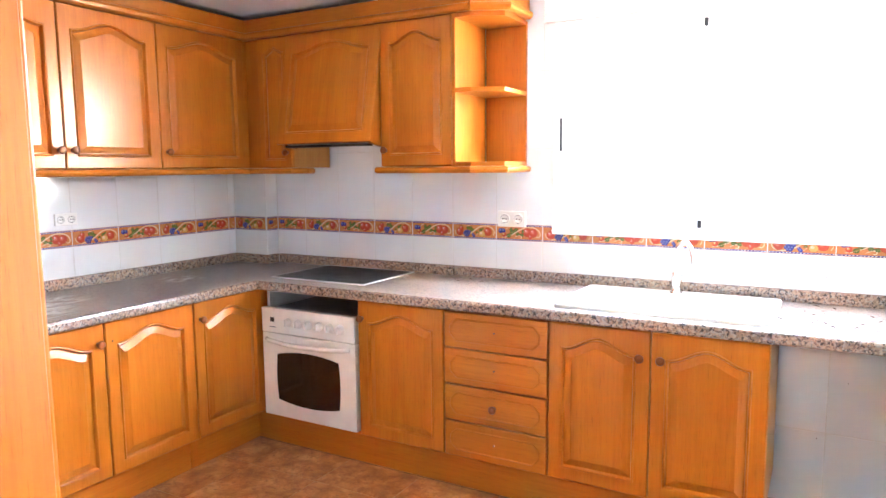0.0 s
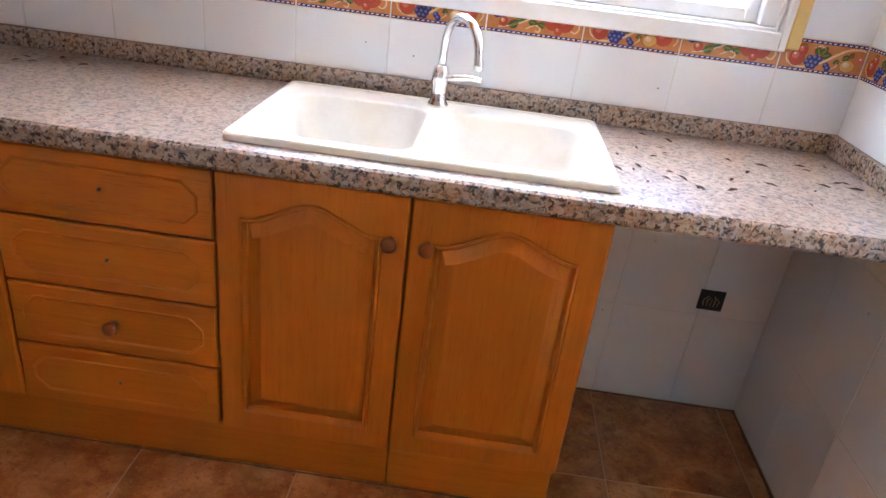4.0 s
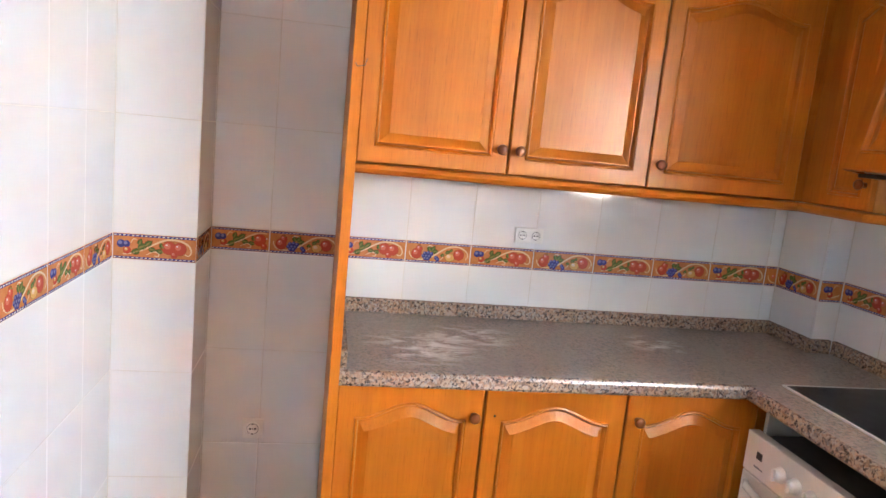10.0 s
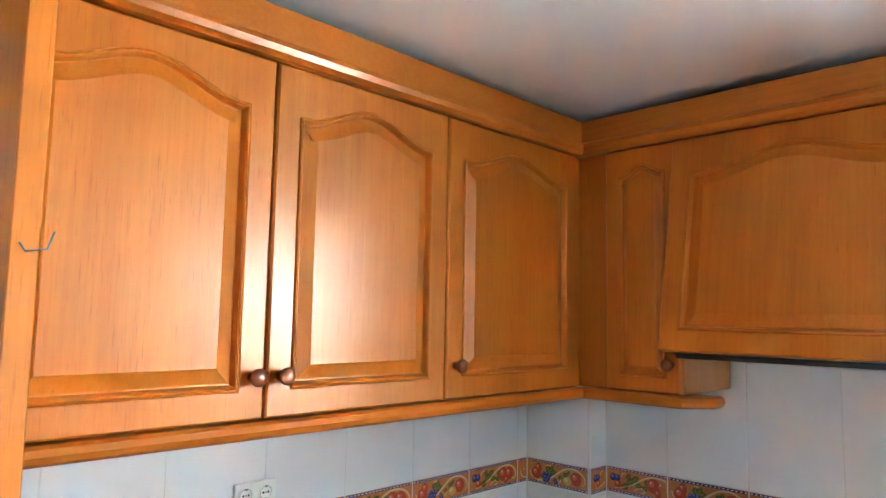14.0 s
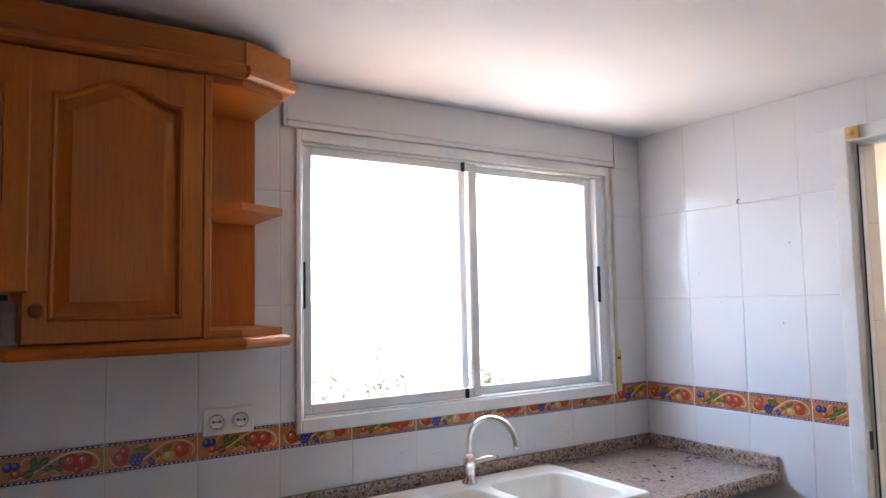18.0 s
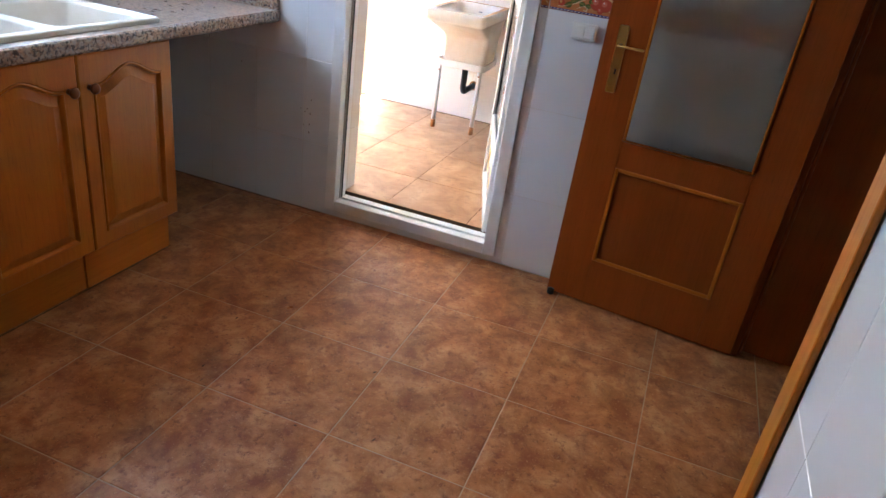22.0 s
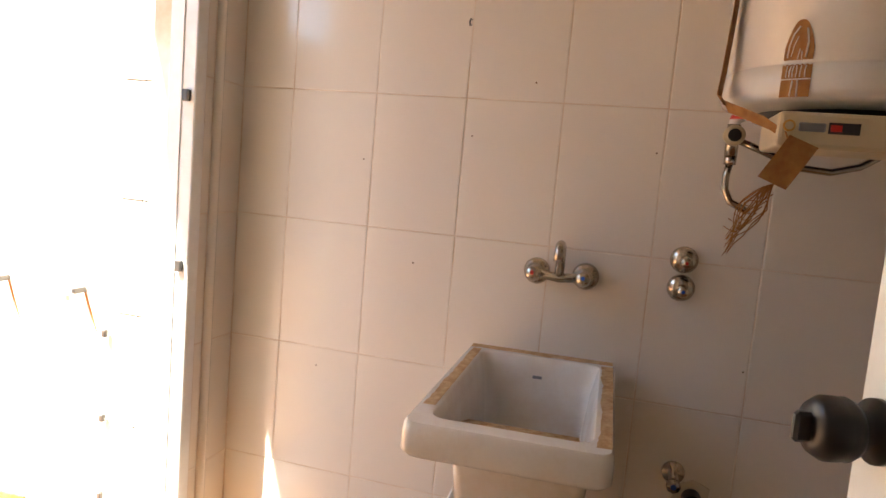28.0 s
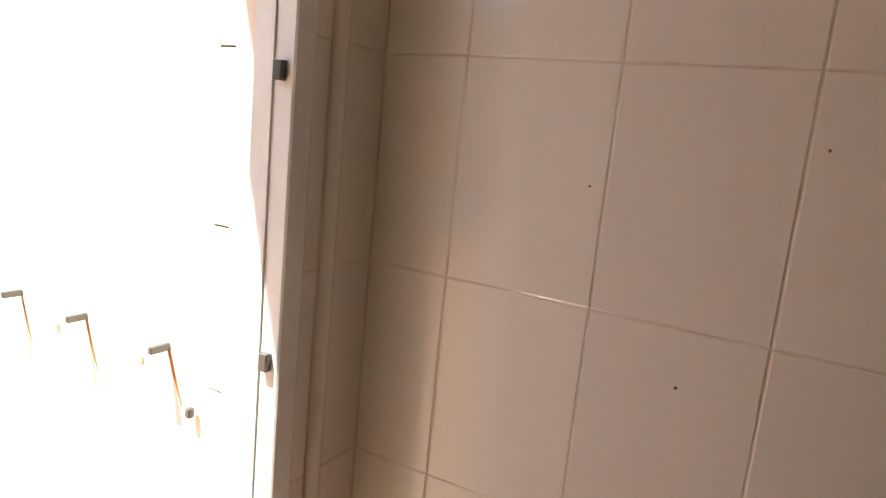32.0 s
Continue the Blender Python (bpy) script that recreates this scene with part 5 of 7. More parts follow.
LW = 0.715
leaf = tagged(new("door_laundry"), "open white aluminium glazed door with a black knob", "door", kind="structure")
leaf.matrix_world = pose(XE + 0.085, y0 + 0.075, 0.088, 0, 0, 18.0)
LZ = 1.95
part("stile", bm_box(0.0, 0.055, -0.02, 0.02, 0, LZ, 0.003), "white_metal", leaf)
part("stile", bm_box(LW - 0.06, LW, -0.02, 0.02, 0, LZ, 0.003), "white_metal", leaf)
for za, zb in ((0.0, 0.05), (0.30, 0.36), (0.935, 1.015), (LZ - 0.055, LZ)):
    part("rail", bm_box(0.055, LW - 0.06, -0.019, 0.019, za, zb, 0.003), "white_metal", leaf)
for za, zb in ((0.36, 0.935), (1.015, LZ - 0.055)):
    g = part("pane", bm_box(0.05, LW - 0.055, -0.004, 0.004, za - 0.004, zb + 0.004), "dirty_glass", leaf)
    g.visible_shadow = False
    part("gasket", frame_of(0.053, LW - 0.058, za - 0.002, zb + 0.002, -0.0085, 0.0085, 0.009, 0.009, 0.009, 0.001), "rubber", leaf, "grey rubber gasket")
part("kick_panel", bm_box(0.05, LW - 0.055, -0.006, 0.006, 0.048, 0.302), "white_metal", leaf)
for x in (0.13, 0.40):
    v = part("vent", frame_of(x, x + 0.17, 0.10, 0.25, -0.011, 0.011, 0.012, 0.012, 0.012, 0.001), "white_metal", leaf, "small ventilation grille")
    for k in range(9):
        part("slat", bm_box(x + 0.012, x + 0.158, -0.010, 0.010, 0.116 + 0.0135 * k, 0.1225 + 0.0135 * k), "yellowed", v)
for s in (-1, 1):
    kn = part("knob", lathe(bmesh.new(), [(0.0, 0.0), (0.030, 0.0), (0.030, 0.007), (0.018, 0.012), (0.018, 0.024), (0.026, 0.027), (0.0295, 0.034), (0.0285, 0.038), (0.0295, 0.042), (0.0295, 0.054), (0.024, 0.063), (0.014, 0.066), (0.0, 0.066)], pose(LW - 0.032, s * 0.02, 0.975, 90 if s < 0 else -90), 26), "black", leaf, "black plastic door knob")
    part("turn_piece", bm_box(LW - 0.037, LW - 0.027, s * 0.090 - 0.010, s * 0.090 + 0.010, 0.961, 0.989, 0.003), "black", kn)

# ---------- sliding door to the patio ----------
sd_ = tagged(new("patio_door"), "white aluminium sliding door frame open to the sunny patio", "door", kind="structure")
part("jamb", bm_box(LOUT[1] - 0.045, LOUT[1] - 0.001, YL - 0.004, YL + 0.078, ZL + 0.012, 2.249, 0.003), "white_metal", sd_)
part("rib", bm_box(LOUT[1] - 0.049, LOUT[1] - 0.0455, YL + 0.034, YL + 0.040, ZL + 0.026, 2.249), "white_metal", sd_)
for z in (0.955, 1.385):
    part("keeper", bm_box(LOUT[1] - 0.058, LOUT[1] - 0.0455, YL + 0.010, YL + 0.026, z, z + 0.028, 0.001), "steel_dark", sd_, "dark lock keeper")
tr = part("track", bm_box(LOUT[0] + 0.001, LOUT[1] - 0.001, YL + 0.0, YL + 0.15, ZL - 0.01, ZL + 0.010, 0.002), "white_metal", sd_)
for y in (0.02, 0.055, 0.09, 0.125):
    part("rail", bm_box(LOUT[0] + 0.001, LOUT[1] - 0.046, YL + y, YL + y + 0.006, ZL + 0.0104, ZL + 0.024), "alu", tr)
SX = 4.62
st = part("leaf_stile", bm_box(SX + 0.002, SX + 0.085, YL + 0.03, YL + 0.07, ZL + 0.026, 2.2, 0.004), "white_metal", sd_)
rc = part("pull", bm_box(SX + 0.028, SX + 0.060, YL + 0.026, YL + 0.0305, 1.00, 1.17, 0.002), "plastic", st, "recessed pull with a small latch")
part("latch", bm_box(SX + 0.034, SX + 0.054, YL + 0.022, YL + 0.0255, 1.10, 1.125), "grey", rc)
part("leaf_stile", bm_box(LOUT[0] + 0.002, LOUT[0] + 0.06, YL + 0.03, YL + 0.07, ZL + 0.026, 2.2, 0.004), "white_metal", sd_)
part("leaf_rail", bm_box(LOUT[0] + 0.06, SX + 0.002, YL + 0.032, YL + 0.068, ZL + 0.026, ZL + 0.1, 0.004), "white_metal", sd_)
part("leaf_rail", bm_box(LOUT[0] + 0.06, SX + 0.002, YL + 0.032, YL + 0.068, 2.13, 2.2, 0.004), "white_metal", sd_)
g = part("pane", bm_box(LOUT[0] + 0.055, SX + 0.008, YL + 0.046, YL + 0.052, ZL + 0.095, 2.135), "glass", sd_)
g.visible_shadow = False
part("trim", lathe(bmesh.new(), [(0.014, 0.0), (0.014, 2.15)], pose(LOUT[1] + 0.052, YL - 0.002, ZL), 14), "ltile", sd_, "cream rounded tile edge")

# ---------- laundry sink on its stand ----------
lsx0, lsx1, lsy0, lsy1, lsz = 4.805, 5.405, -1.185, -0.833, 0.841
LTURN = 2.4                  # the sink stands a little askew to the wall
ls = place("laundry_sink", (lsx0, lsy0, 0.52), "deep white porcelain laundry sink with brown limescale", "sink", turn=LTURN)
lw_, ld_ = lsx1 - lsx0, lsy1 - lsy0
top = lsz - 0.52


def shell(bm, levels, r):
    """Rounded rectangles (x0, x1, y0, y1, z) joined from level to level; gives the first and the last ring."""
    rings = [[bm.verts.new((p[0], p[1], top + z)) for p in rounded(x0, x1, y0, y1, r)] for x0, x1, y0, y1, z in levels]
    for a, b in zip(rings, rings[1:]):
        for k in range(len(a)):
            bm.faces.new((a[k], a[(k + 1) % len(a)], b[(k + 1) % len(a)], b[k])).smooth = True
    bm.faces.new(rings[-1][::-1])
    return rings[0]


bm = bmesh.new()
hole = shell(bm, [(0.042, lw_ - 0.046, 0.032, ld_ - 0.036, 0.0), (0.046, lw_ - 0.050, 0.036, ld_ - 0.040, -0.004), (0.052, lw_ - 0.054, 0.042, ld_ - 0.046, -0.03),
                  (0.065, lw_ - 0.058, 0.048, ld_ - 0.052, -0.055), (0.31, lw_ - 0.065, 0.056, ld_ - 0.060, -0.130), (0.33, lw_ - 0.080, 0.066, ld_ - 0.070, -0.275), (0.36, lw_ - 0.105, 0.09, ld_ - 0.095, -0.295)], 0.03)
plate_with_holes(bm, rounded(0.004, lw_ - 0.004, 0.004, ld_ - 0.004, 0.022), [hole], top, 0.0)
shell(bm, [(0.004, lw_ - 0.004, 0.004, ld_ - 0.004, 0.0), (0.0, lw_, 0.0, ld_, -0.005), (-0.002, lw_ + 0.001, -0.002, ld_ + 0.002, -0.020), (-0.002, lw_ + 0.001, -0.002, ld_ + 0.002, -0.052),
           (0.006, lw_ - 0.004, 0.006, ld_ - 0.006, -0.062), (0.04, lw_ - 0.02, 0.022, ld_ - 0.022, -0.074), (0.255, lw_ - 0.03, 0.030, ld_ - 0.034, -0.155), (0.268, lw_ - 0.035, 0.034, ld_ - 0.038, -0.18),
           (0.285, lw_ - 0.05, 0.046, ld_ - 0.050, -top - 0.004), (0.31, lw_ - 0.07, 0.07, ld_ - 0.07, -top - 0.02)], 0.024)
bmesh.ops.remove_doubles(bm, verts=bm.verts[:], dist=0.0004)
bmesh.ops.recalc_face_normals(bm, faces=bm.faces[:])
part("basin", bm, "porcelain", ls)
random.seed(4)


def crust(line, out, reach):
    """A thin uneven crust on the flat rim, from a line outwards by up to reach."""
    bm = bmesh.new()
    n = 70
    w = [random.uniform(0.45, 1.0) for k in range(n + 9)]
    w = [sum(w[k:k + 9]) / 9 for k in range(n + 1)]
    a, b = Vector(line[0]), Vector(line[1])
    o = Vector(out)
    p = [bm.verts.new((*a.lerp(b, k / n), top + 0.0012)) for k in range(n + 1)]
    q = [bm.verts.new((*(a.lerp(b, k / n) + o * reach * w[k] * 1.25), top + 0.0006)) for k in range(n + 1)]
    for k in range(n):
        bm.faces.new((p[k], p[k + 1], q[k + 1], q[k]))
    bmesh.ops.recalc_face_normals(bm, faces=bm.faces[:])
    return bm


part("lime_crust", crust([(lw_ - 0.004, 0.004), (lw_ - 0.004, ld_ - 0.004)], (-1, 0), 0.036), "grime", ls, "brown limescale crust on the rim")
part("lime_crust", crust([(0.03, 0.003), (lw_ - 0.05, 0.003)], (0, 1), 0.026), "grime", ls, "brown limescale crust on the rim")
part("lime_crust", crust([(0.10, ld_ - 0.034), (lw_ - 0.045, ld_ - 0.034)], (0, 1), 0.024), "grime", ls, "brown limescale crust on the rim")
bm = bmesh.new()
prism(bm, [(0.058, top - 0.055), (0.056, top - 0.030), (0.070, top - 0.026), (0.300, top - 0.092), (0.318, top - 0.135), (0.300, top - 0.128)], 1, 0.058, ld_ - 0.062)
wb = part("washboard", bm, "grime", ls, "sloping ribbed washboard caked with brown sediment")
for k in range(9):
    s = (k + 0.5) / 9
    part("rib", tube(bmesh.new(), [(0.080 + 0.21 * s, 0.060, top - 0.0285 - 0.060 * s), (0.080 + 0.21 * s, ld_ - 0.064, top - 0.0285 - 0.060 * s)], 0.005, 8), "grime", wb)
part("maker_mark", bm_box(lw_ - 0.0615, lw_ - 0.0585, ld_ / 2 - 0.011, ld_ / 2 + 0.011, top - 0.050, top - 0.043), "grey", ls, "small unreadable printed mark")
stand = place("sink_stand", (lsx0, lsy0, ZL), "rusty white tubular stand under the laundry sink", "stand", turn=LTURN)
zt = 0.52 - ZL
for x, y in ((0.288, 0.061), (0.288, ld_ - 0.036)):
    lg = part("leg", tube(bmesh.new(), [(x, y, 0.012), (x, y, zt - 0.004)], 0.0135, 12), "white_metal", stand)
    part("foot", tube(bmesh.new(), [(x, y, 0.0), (x, y, 0.05)], 0.0142, 12), "rust", lg, "rusted foot")
    part("rust_spot", lathe(bmesh.new(), [(0.006, 0.0), (0.0, 0.0015)], pose(x - 0.0133, y, zt - 0.06, 0, -90), 9), "rust", lg, "rusted bolt hole")
hoop = rounded(0.272, lw_ - 0.004, 0.033, ld_ - 0.012, 0.035)
bm = bmesh.new()
for a, b in zip(hoop, hoop[1:] + hoop[:1]):
    vs = [bm.verts.new((p[0], p[1], z)) for p, z in ((a, zt - 0.032), (b, zt - 0.032), (b, zt + 0.006), (a, zt + 0.006))]
    bm.faces.new(vs)
bmesh.ops.remove_doubles(bm, verts=bm.verts[:], dist=0.0005)
bmesh.ops.solidify(bm, geom=bm.faces[:], thickness=0.004)
part("hoop", bm, "white_metal", stand)
waste = place("waste_pipe", (5.20, -0.985, 0.325), "dark bent waste pipe under the laundry sink", "pipe")
part("trap", tube(bmesh.new(), [(0.0, 0.0, 0.18), (0.0, 0.0, 0.03)] + arc((0.035, 0, 0.03), (-1, 0, 0), (0, 0, -1), 0.035, 0, 90, 6) + [(0.10, 0.0, -0.005), (0.23, 0.0, -0.005)], 0.019, 12), "pvc", waste)
part("wall_rose", lathe(bmesh.new(), [(0.03, 0), (0.03, 0.004), (0.02, 0.01)], pose(0.229, 0, -0.005, 0, -90), 18), "rust", waste)

# wall tap over the laundry sink
wt = place("wall_tap", (XL, -1.008, 1.04), "two-handled chrome wall tap dulled by limescale", "tap", turn=-90)
# local: -y points into the room, x to the right seen from the room
for x in (-0.06, 0.06):
    c = part("rosette", lathe(bmesh.new(), [(0.0, 0.0), (0.033, 0.0), (0.033, 0.006), (0.027, 0.014), (0.015, 0.02), (0.015, 0.05), (0.0, 0.05)], pose(x, -0.0005, 0, 90), 22), "old_chrome", wt)
    hd = part("handle", lathe(bmesh.new(), [(0.0, 0.045), (0.014, 0.045), (0.0185, 0.055), (0.018, 0.084), (0.014, 0.092), (0.0, 0.092)], pose(x, -0.0005, -0.014, 78), 8), "old_chrome", wt)
    part("mark", lathe(bmesh.new(), [(0.005, 0.0925), (0.0, 0.0932)], pose(x, -0.0005, -0.014, 78), 14), "red" if x < 0 else "blue", hd)
part("body", tube(bmesh.new(), [(-0.06, -0.035, 0.0), (-0.03, -0.04, -0.004), (0.0, -0.042, -0.006), (0.03, -0.04, -0.004), (0.06, -0.035, 0.0)], [0.014, 0.011, 0.012, 0.011, 0.014], 12), "old_chrome", wt)
part("spout", tube(bmesh.new(), [(0, -0.042, -0.004), (0, -0.044, 0.045)] + arc((0, -0.069, 0.05), (0, 1, 0), (0, 0, 1), 0.026, 10, 160, 8) + [(0, -0.098, 0.04)], 0.0115, 12), "old_chrome", wt)
for z, dot in ((1.107, "red"), (1.04, "blue")):
    v = place("stop_valve", (XL, -1.29, z), "round chrome stop valve with a coloured dot", "valve", "stop valves", -90)
    part("rosette", lathe(bmesh.new(), [(0.0, 0.0), (0.031, 0.0), (0.032, 0.005), (0.026, 0.014), (0.016, 0.02), (0.0, 0.02)], pose(0, -0.0005, 0, 90), 22), "old_chrome", v)
    k = part("handle", lathe(bmesh.new(), [(0.0, 0.018), (0.011, 0.018), (0.0155, 0.026), (0.015, 0.042), (0.011, 0.048), (0.0, 0.048)], pose(0.004, -0.0005, -0.004, 90), 8), "old_chrome", v)
    part("mark", lathe(bmesh.new(), [(0.004, 0.0485), (0.0, 0.0490)], pose(0.004, -0.0005, -0.004, 90), 12), dot, k)
v = place("washer_valve", (XL, -1.325, 0.59), "corroded chrome washing machine valve", "valve", turn=-90)
part("rosette", lathe(bmesh.new(), [(0.0, 0.0), (0.028, 0.0), (0.026, 0.008), (0.012, 0.014), (0.012, 0.05), (0.0, 0.05)], pose(0, -0.0005, 0, 90), 18), "old_chrome", v)
part("handle", lathe(bmesh.new(), [(0.0, 0.0), (0.016, 0.0), (0.017, 0.02), (0.0, 0.024)], pose(0, -0.04, -0.012, 90), 8), "old_chrome", v)
part("mark", lathe(bmesh.new(), [(0.007, 0.0), (0.0, 0.001)], pose(0, -0.0645, -0.012, 90), 12), "blue", v)
dr = place("washer_drain", (XL, -1.372, 0.535), "dark plastic drain stub with filler round it", "pipe", turn=-90)
part("stub", tube(bmesh.new(), [(0, 0.0, 0), (0, -0.07, 0.01)], 0.023, 16, closed_ends=False), "pvc", dr)
part("bore", lathe(bmesh.new(), [(0.020, 0.0), (0.0, 0.0)], pose(0, -0.05, 0.007, 82), 16), "void", dr)
bm = bmesh.new()
prism(bm, [(-0.07, -0.06), (0.01, -0.075), (0.035, -0.03), (0.04, 0.03), (0.0, 0.045), (-0.03, 0.03), (-0.045, -0.01)], 1, -0.004, -0.0005)
part("filler_patch", bm, "strap", dr, "tan patch of filler")

# ---------- water heater ----------
HX, HY, HR, HZ = 5.175, -1.529, 0.225, 1.428
wh_ = place("water_heater", (HX, HY, HZ), "white cylindrical water heater with peeling brown tape", "water heater")
part("tank", lathe(bmesh.new(), [(0.0, -0.008), (HR - 0.06, -0.006), (HR - 0.02, 0.0), (HR - 0.005, 0.006), (HR, 0.018), (HR, 0.0605), (HR - 0.0025, 0.062), (HR, 0.0635), (HR, 0.78), (HR - 0.03, 0.82), (0.0, 0.83)], None, 56), "enamel", wh_)


def on_tank(bm, outline, r):
    """A patch laid on the tank: (angle in degrees, height) points."""
    vs = [bm.verts.new((r * math.cos(radians(a)), r * math.sin(radians(a)), z)) for a, z in outline]
    return bm.faces.new(vs)


random.seed(9)
bm = bmesh.new()
for k in range(12):
    a, w = 138.8 + 12.0 * k / 12, 1.0
    t0, t1 = (0.131 - 0.045 * abs(q / 6 - 1) ** 2.4 for q in (k, k + 1))
    on_tank(bm, [(a, 0.066), (a + w, 0.066), (a + w, t1), (a, t0)], HR + 0.0012)
bmesh.ops.remove_doubles(bm, verts=bm.verts[:], dist=0.0002)
part("tape", bm, "rust", wh_, "torn brown parcel tape")
for z0, z1, rag in ((0.036, 0.0595, 0.002), (0.006, 0.034, 0.0)):
    bm = bmesh.new()
    for k in range(12):
        a = 138.7 + 12.3 * k / 12
        on_tank(bm, [(a, z0), (a + 1.025, z0), (a + 1.025, z1 - rag * ((k + 1) % 2)), (a, z1 - rag * (k % 2))], HR + 0.0012)
    bmesh.ops.remove_doubles(bm, verts=bm.verts[:], dist=0.0002)
    part("tape", bm, "rust", wh_, "torn brown parcel tape")


def tear(points, r=0.0011):
    """A pale line where the tape has split and the tank shows."""
    rad = HR + 0.0012
    part("tear", tube(bmesh.new(), [(rad * math.cos(radians(a)), rad * math.sin(radians(a)), z) for a, z in points], r, 5), "enamel", wh_)


tear([(140.2, 0.070), (140.6, 0.090), (142.0, 0.108), (144.2, 0.120)], 0.0016)
tear([(141.8, 0.072), (142.6, 0.090), (144.0, 0.104)])
tear([(147.8, 0.070), (148.2, 0.095), (147.2, 0.116)], 0.0018)
tear([(144.5, 0.067), (145.2, 0.084)])
tear([(146.2, 0.067), (146.0, 0.080)])
for a in (140.6, 142.0, 143.3, 144.7, 146.3, 148.4):
    tear([(a, 0.038), (a + random.uniform(-0.2, 0.3), 0.048), (a + random.uniform(0, 0.6), 0.057)])
tear([(143.2, 0.007), (143.6, 0.033)], 0.0016)
tear([(146.0, 0.007), (145.7, 0.033)], 0.0016)


def ribbon(points, wide, t=0.0012):
    """A flat strip through points, wide along the given vector."""
    bm = bmesh.new()
    w = Vector(wide) / 2
    rows = [(bm.verts.new(Vector(p) - w), bm.verts.new(Vector(p) + w)) for p in points]
    for (a, b), (c, d) in zip(rows, rows[1:]):
        bm.faces.new((a, b, d, c))
    bmesh.ops.recalc_face_normals(bm, faces=bm.faces[:])
    bmesh.ops.solidify(bm, geom=bm.faces[:], thickness=t)
    return bm


part("tape", ribbon([(-0.075, 0.222, 0.30), (-0.078, 0.226, 0.16), (-0.080, 0.232, 0.06), (-0.085, 0.236, 0.016), (-0.10, 0.224, -0.004)], (-0.028, 0.010, 0.0)), "rust", wh_, "loose strip of brown tape")
part("tape", ribbon([(-0.10, 0.224, -0.004), (-0.15, 0.195, -0.022), (-0.195, 0.165, -0.040), (-0.226, 0.134, -0.066)], (0.004, 0.012, 0.022)), "rust", wh_, "twisted strip of brown tape")
part("tape", ribbon([(-0.227, 0.112, -0.068), (-0.232, 0.130, -0.100), (-0.232, 0.152, -0.138)], (0.0, 0.044, 0.018)), "rust", wh_, "hanging flap of brown tape")
for k in range(13):
    s = (k - 6) / 6
    pts = [Vector((-0.228, 0.156 + 0.008 * s, -0.142 - 0.004 * s))]
    for q in range(1, 7):
        u = q / 6
        bow = 0.020 * s * math.sin(math.pi * min(1.0, u * 1.15))
        pts.append(Vector((-0.228 + 0.020 * u + random.uniform(-0.003, 0.003), 0.156 + 0.050 * u + bow + random.uniform(-0.004, 0.004), -0.142 - (0.092 + 0.014 * (k % 3)) * u + 0.35 * bow + random.uniform(-0.004, 0.004))))
    part("tape_shred", tube(bmesh.new(), pts, [0.0016, 0.0014, 0.0013, 0.0012, 0.0011, 0.0010, 0.0006], 4), "rust", wh_)
for k in range(6):
    y, z = 0.166 + 0.007 * k, -0.165 - 0.011 * k
    part("tape_shred", tube(bmesh.new(), [(-0.226, y - 0.020, z + 0.010), (-0.222, y - 0.004, z - 0.004), (-0.222, y + 0.014, z + random.uniform(-0.004, 0.008))], 0.0011, 4), "rust", wh_)
part("bottom_ring", lathe(bmesh.new(), [(HR - 0.06, 0.0), (HR - 0.062, -0.018), (HR - 0.08, -0.020), (0.0, -0.020)], None, 40), "black", wh_)
cb = part("control_box", bm_box(-0.222, -0.04, -0.14, 0.152, -0.078, -0.0205, 0.007, 2), "beige", wh_, "cream control box with a red lamp")
part("lamp", bm_box(-0.2235, -0.2215, 0.034, 0.079, -0.054, -0.036), "black", cb)
part("lamp_dot", bm_box(-0.2245, -0.2235, 0.060, 0.076, -0.050, -0.040), "red", cb)
part("lettering", bm_box(-0.2235, -0.2218, 0.083, 0.122, -0.052, -0.038, 0.002), "grey", cb, "grey name bar")
part("emblem", lathe(bmesh.new(), [(0.0095, 0.0), (0.0095, 0.001), (0.0065, 0.001)], pose(-0.222, 0.136, -0.044, 0, -90), 18), "f_yellow", cb, "round ochre emblem")
vl = place("safety_valve", (5.30, -1.348, 1.39), "brass safety valve with braided hoses under the heater", "valve")
part("riser", tube(bmesh.new(), [(0, 0, 0.02), (-0.004, 0, 0.034), (-0.02, -0.02, 0.046)], 0.012, 14), "plastic", vl)
part("gasket", lathe(bmesh.new(), [(0.0, 0.0), (0.024, 0.0), (0.022, 0.008), (0.0, 0.008)], pose(-0.012, -0.012, 0.034), 18), "red", vl, "red plastic ring")
part("body", tube(bmesh.new(), [(0, 0, -0.042), (0, 0, 0.024)], 0.0135, 14), "old_chrome", vl)
part("dial", lathe(bmesh.new(), [(0.0, 0.0), (0.0215, 0.0), (0.0215, 0.018), (0.017, 0.022), (0.0, 0.022)], pose(-0.010, 0, 0, 0, -90), 22), "beige", vl)
part("dial_face", lathe(bmesh.new(), [(0.0135, 0.0222), (0.0, 0.0232)], pose(-0.010, 0, 0, 0, -90), 18), "black", vl)
part("nut", lathe(bmesh.new(), [(0.0, 0.0), (0.0135, 0.0), (0.0135, 0.018), (0.0, 0.018)], pose(0, 0, -0.060), 6), "old_chrome", vl)
part("hose", tube(bmesh.new(), [(0, 0, -0.058), (0.0, 0.004, -0.085), (0.0, 0.003, -0.112), (-0.003, -0.010, -0.138), (-0.01, -0.035, -0.15), (0.1, -0.06, -0.155)], 0.0075, 10), "old_chrome", vl, "braided steel hose")
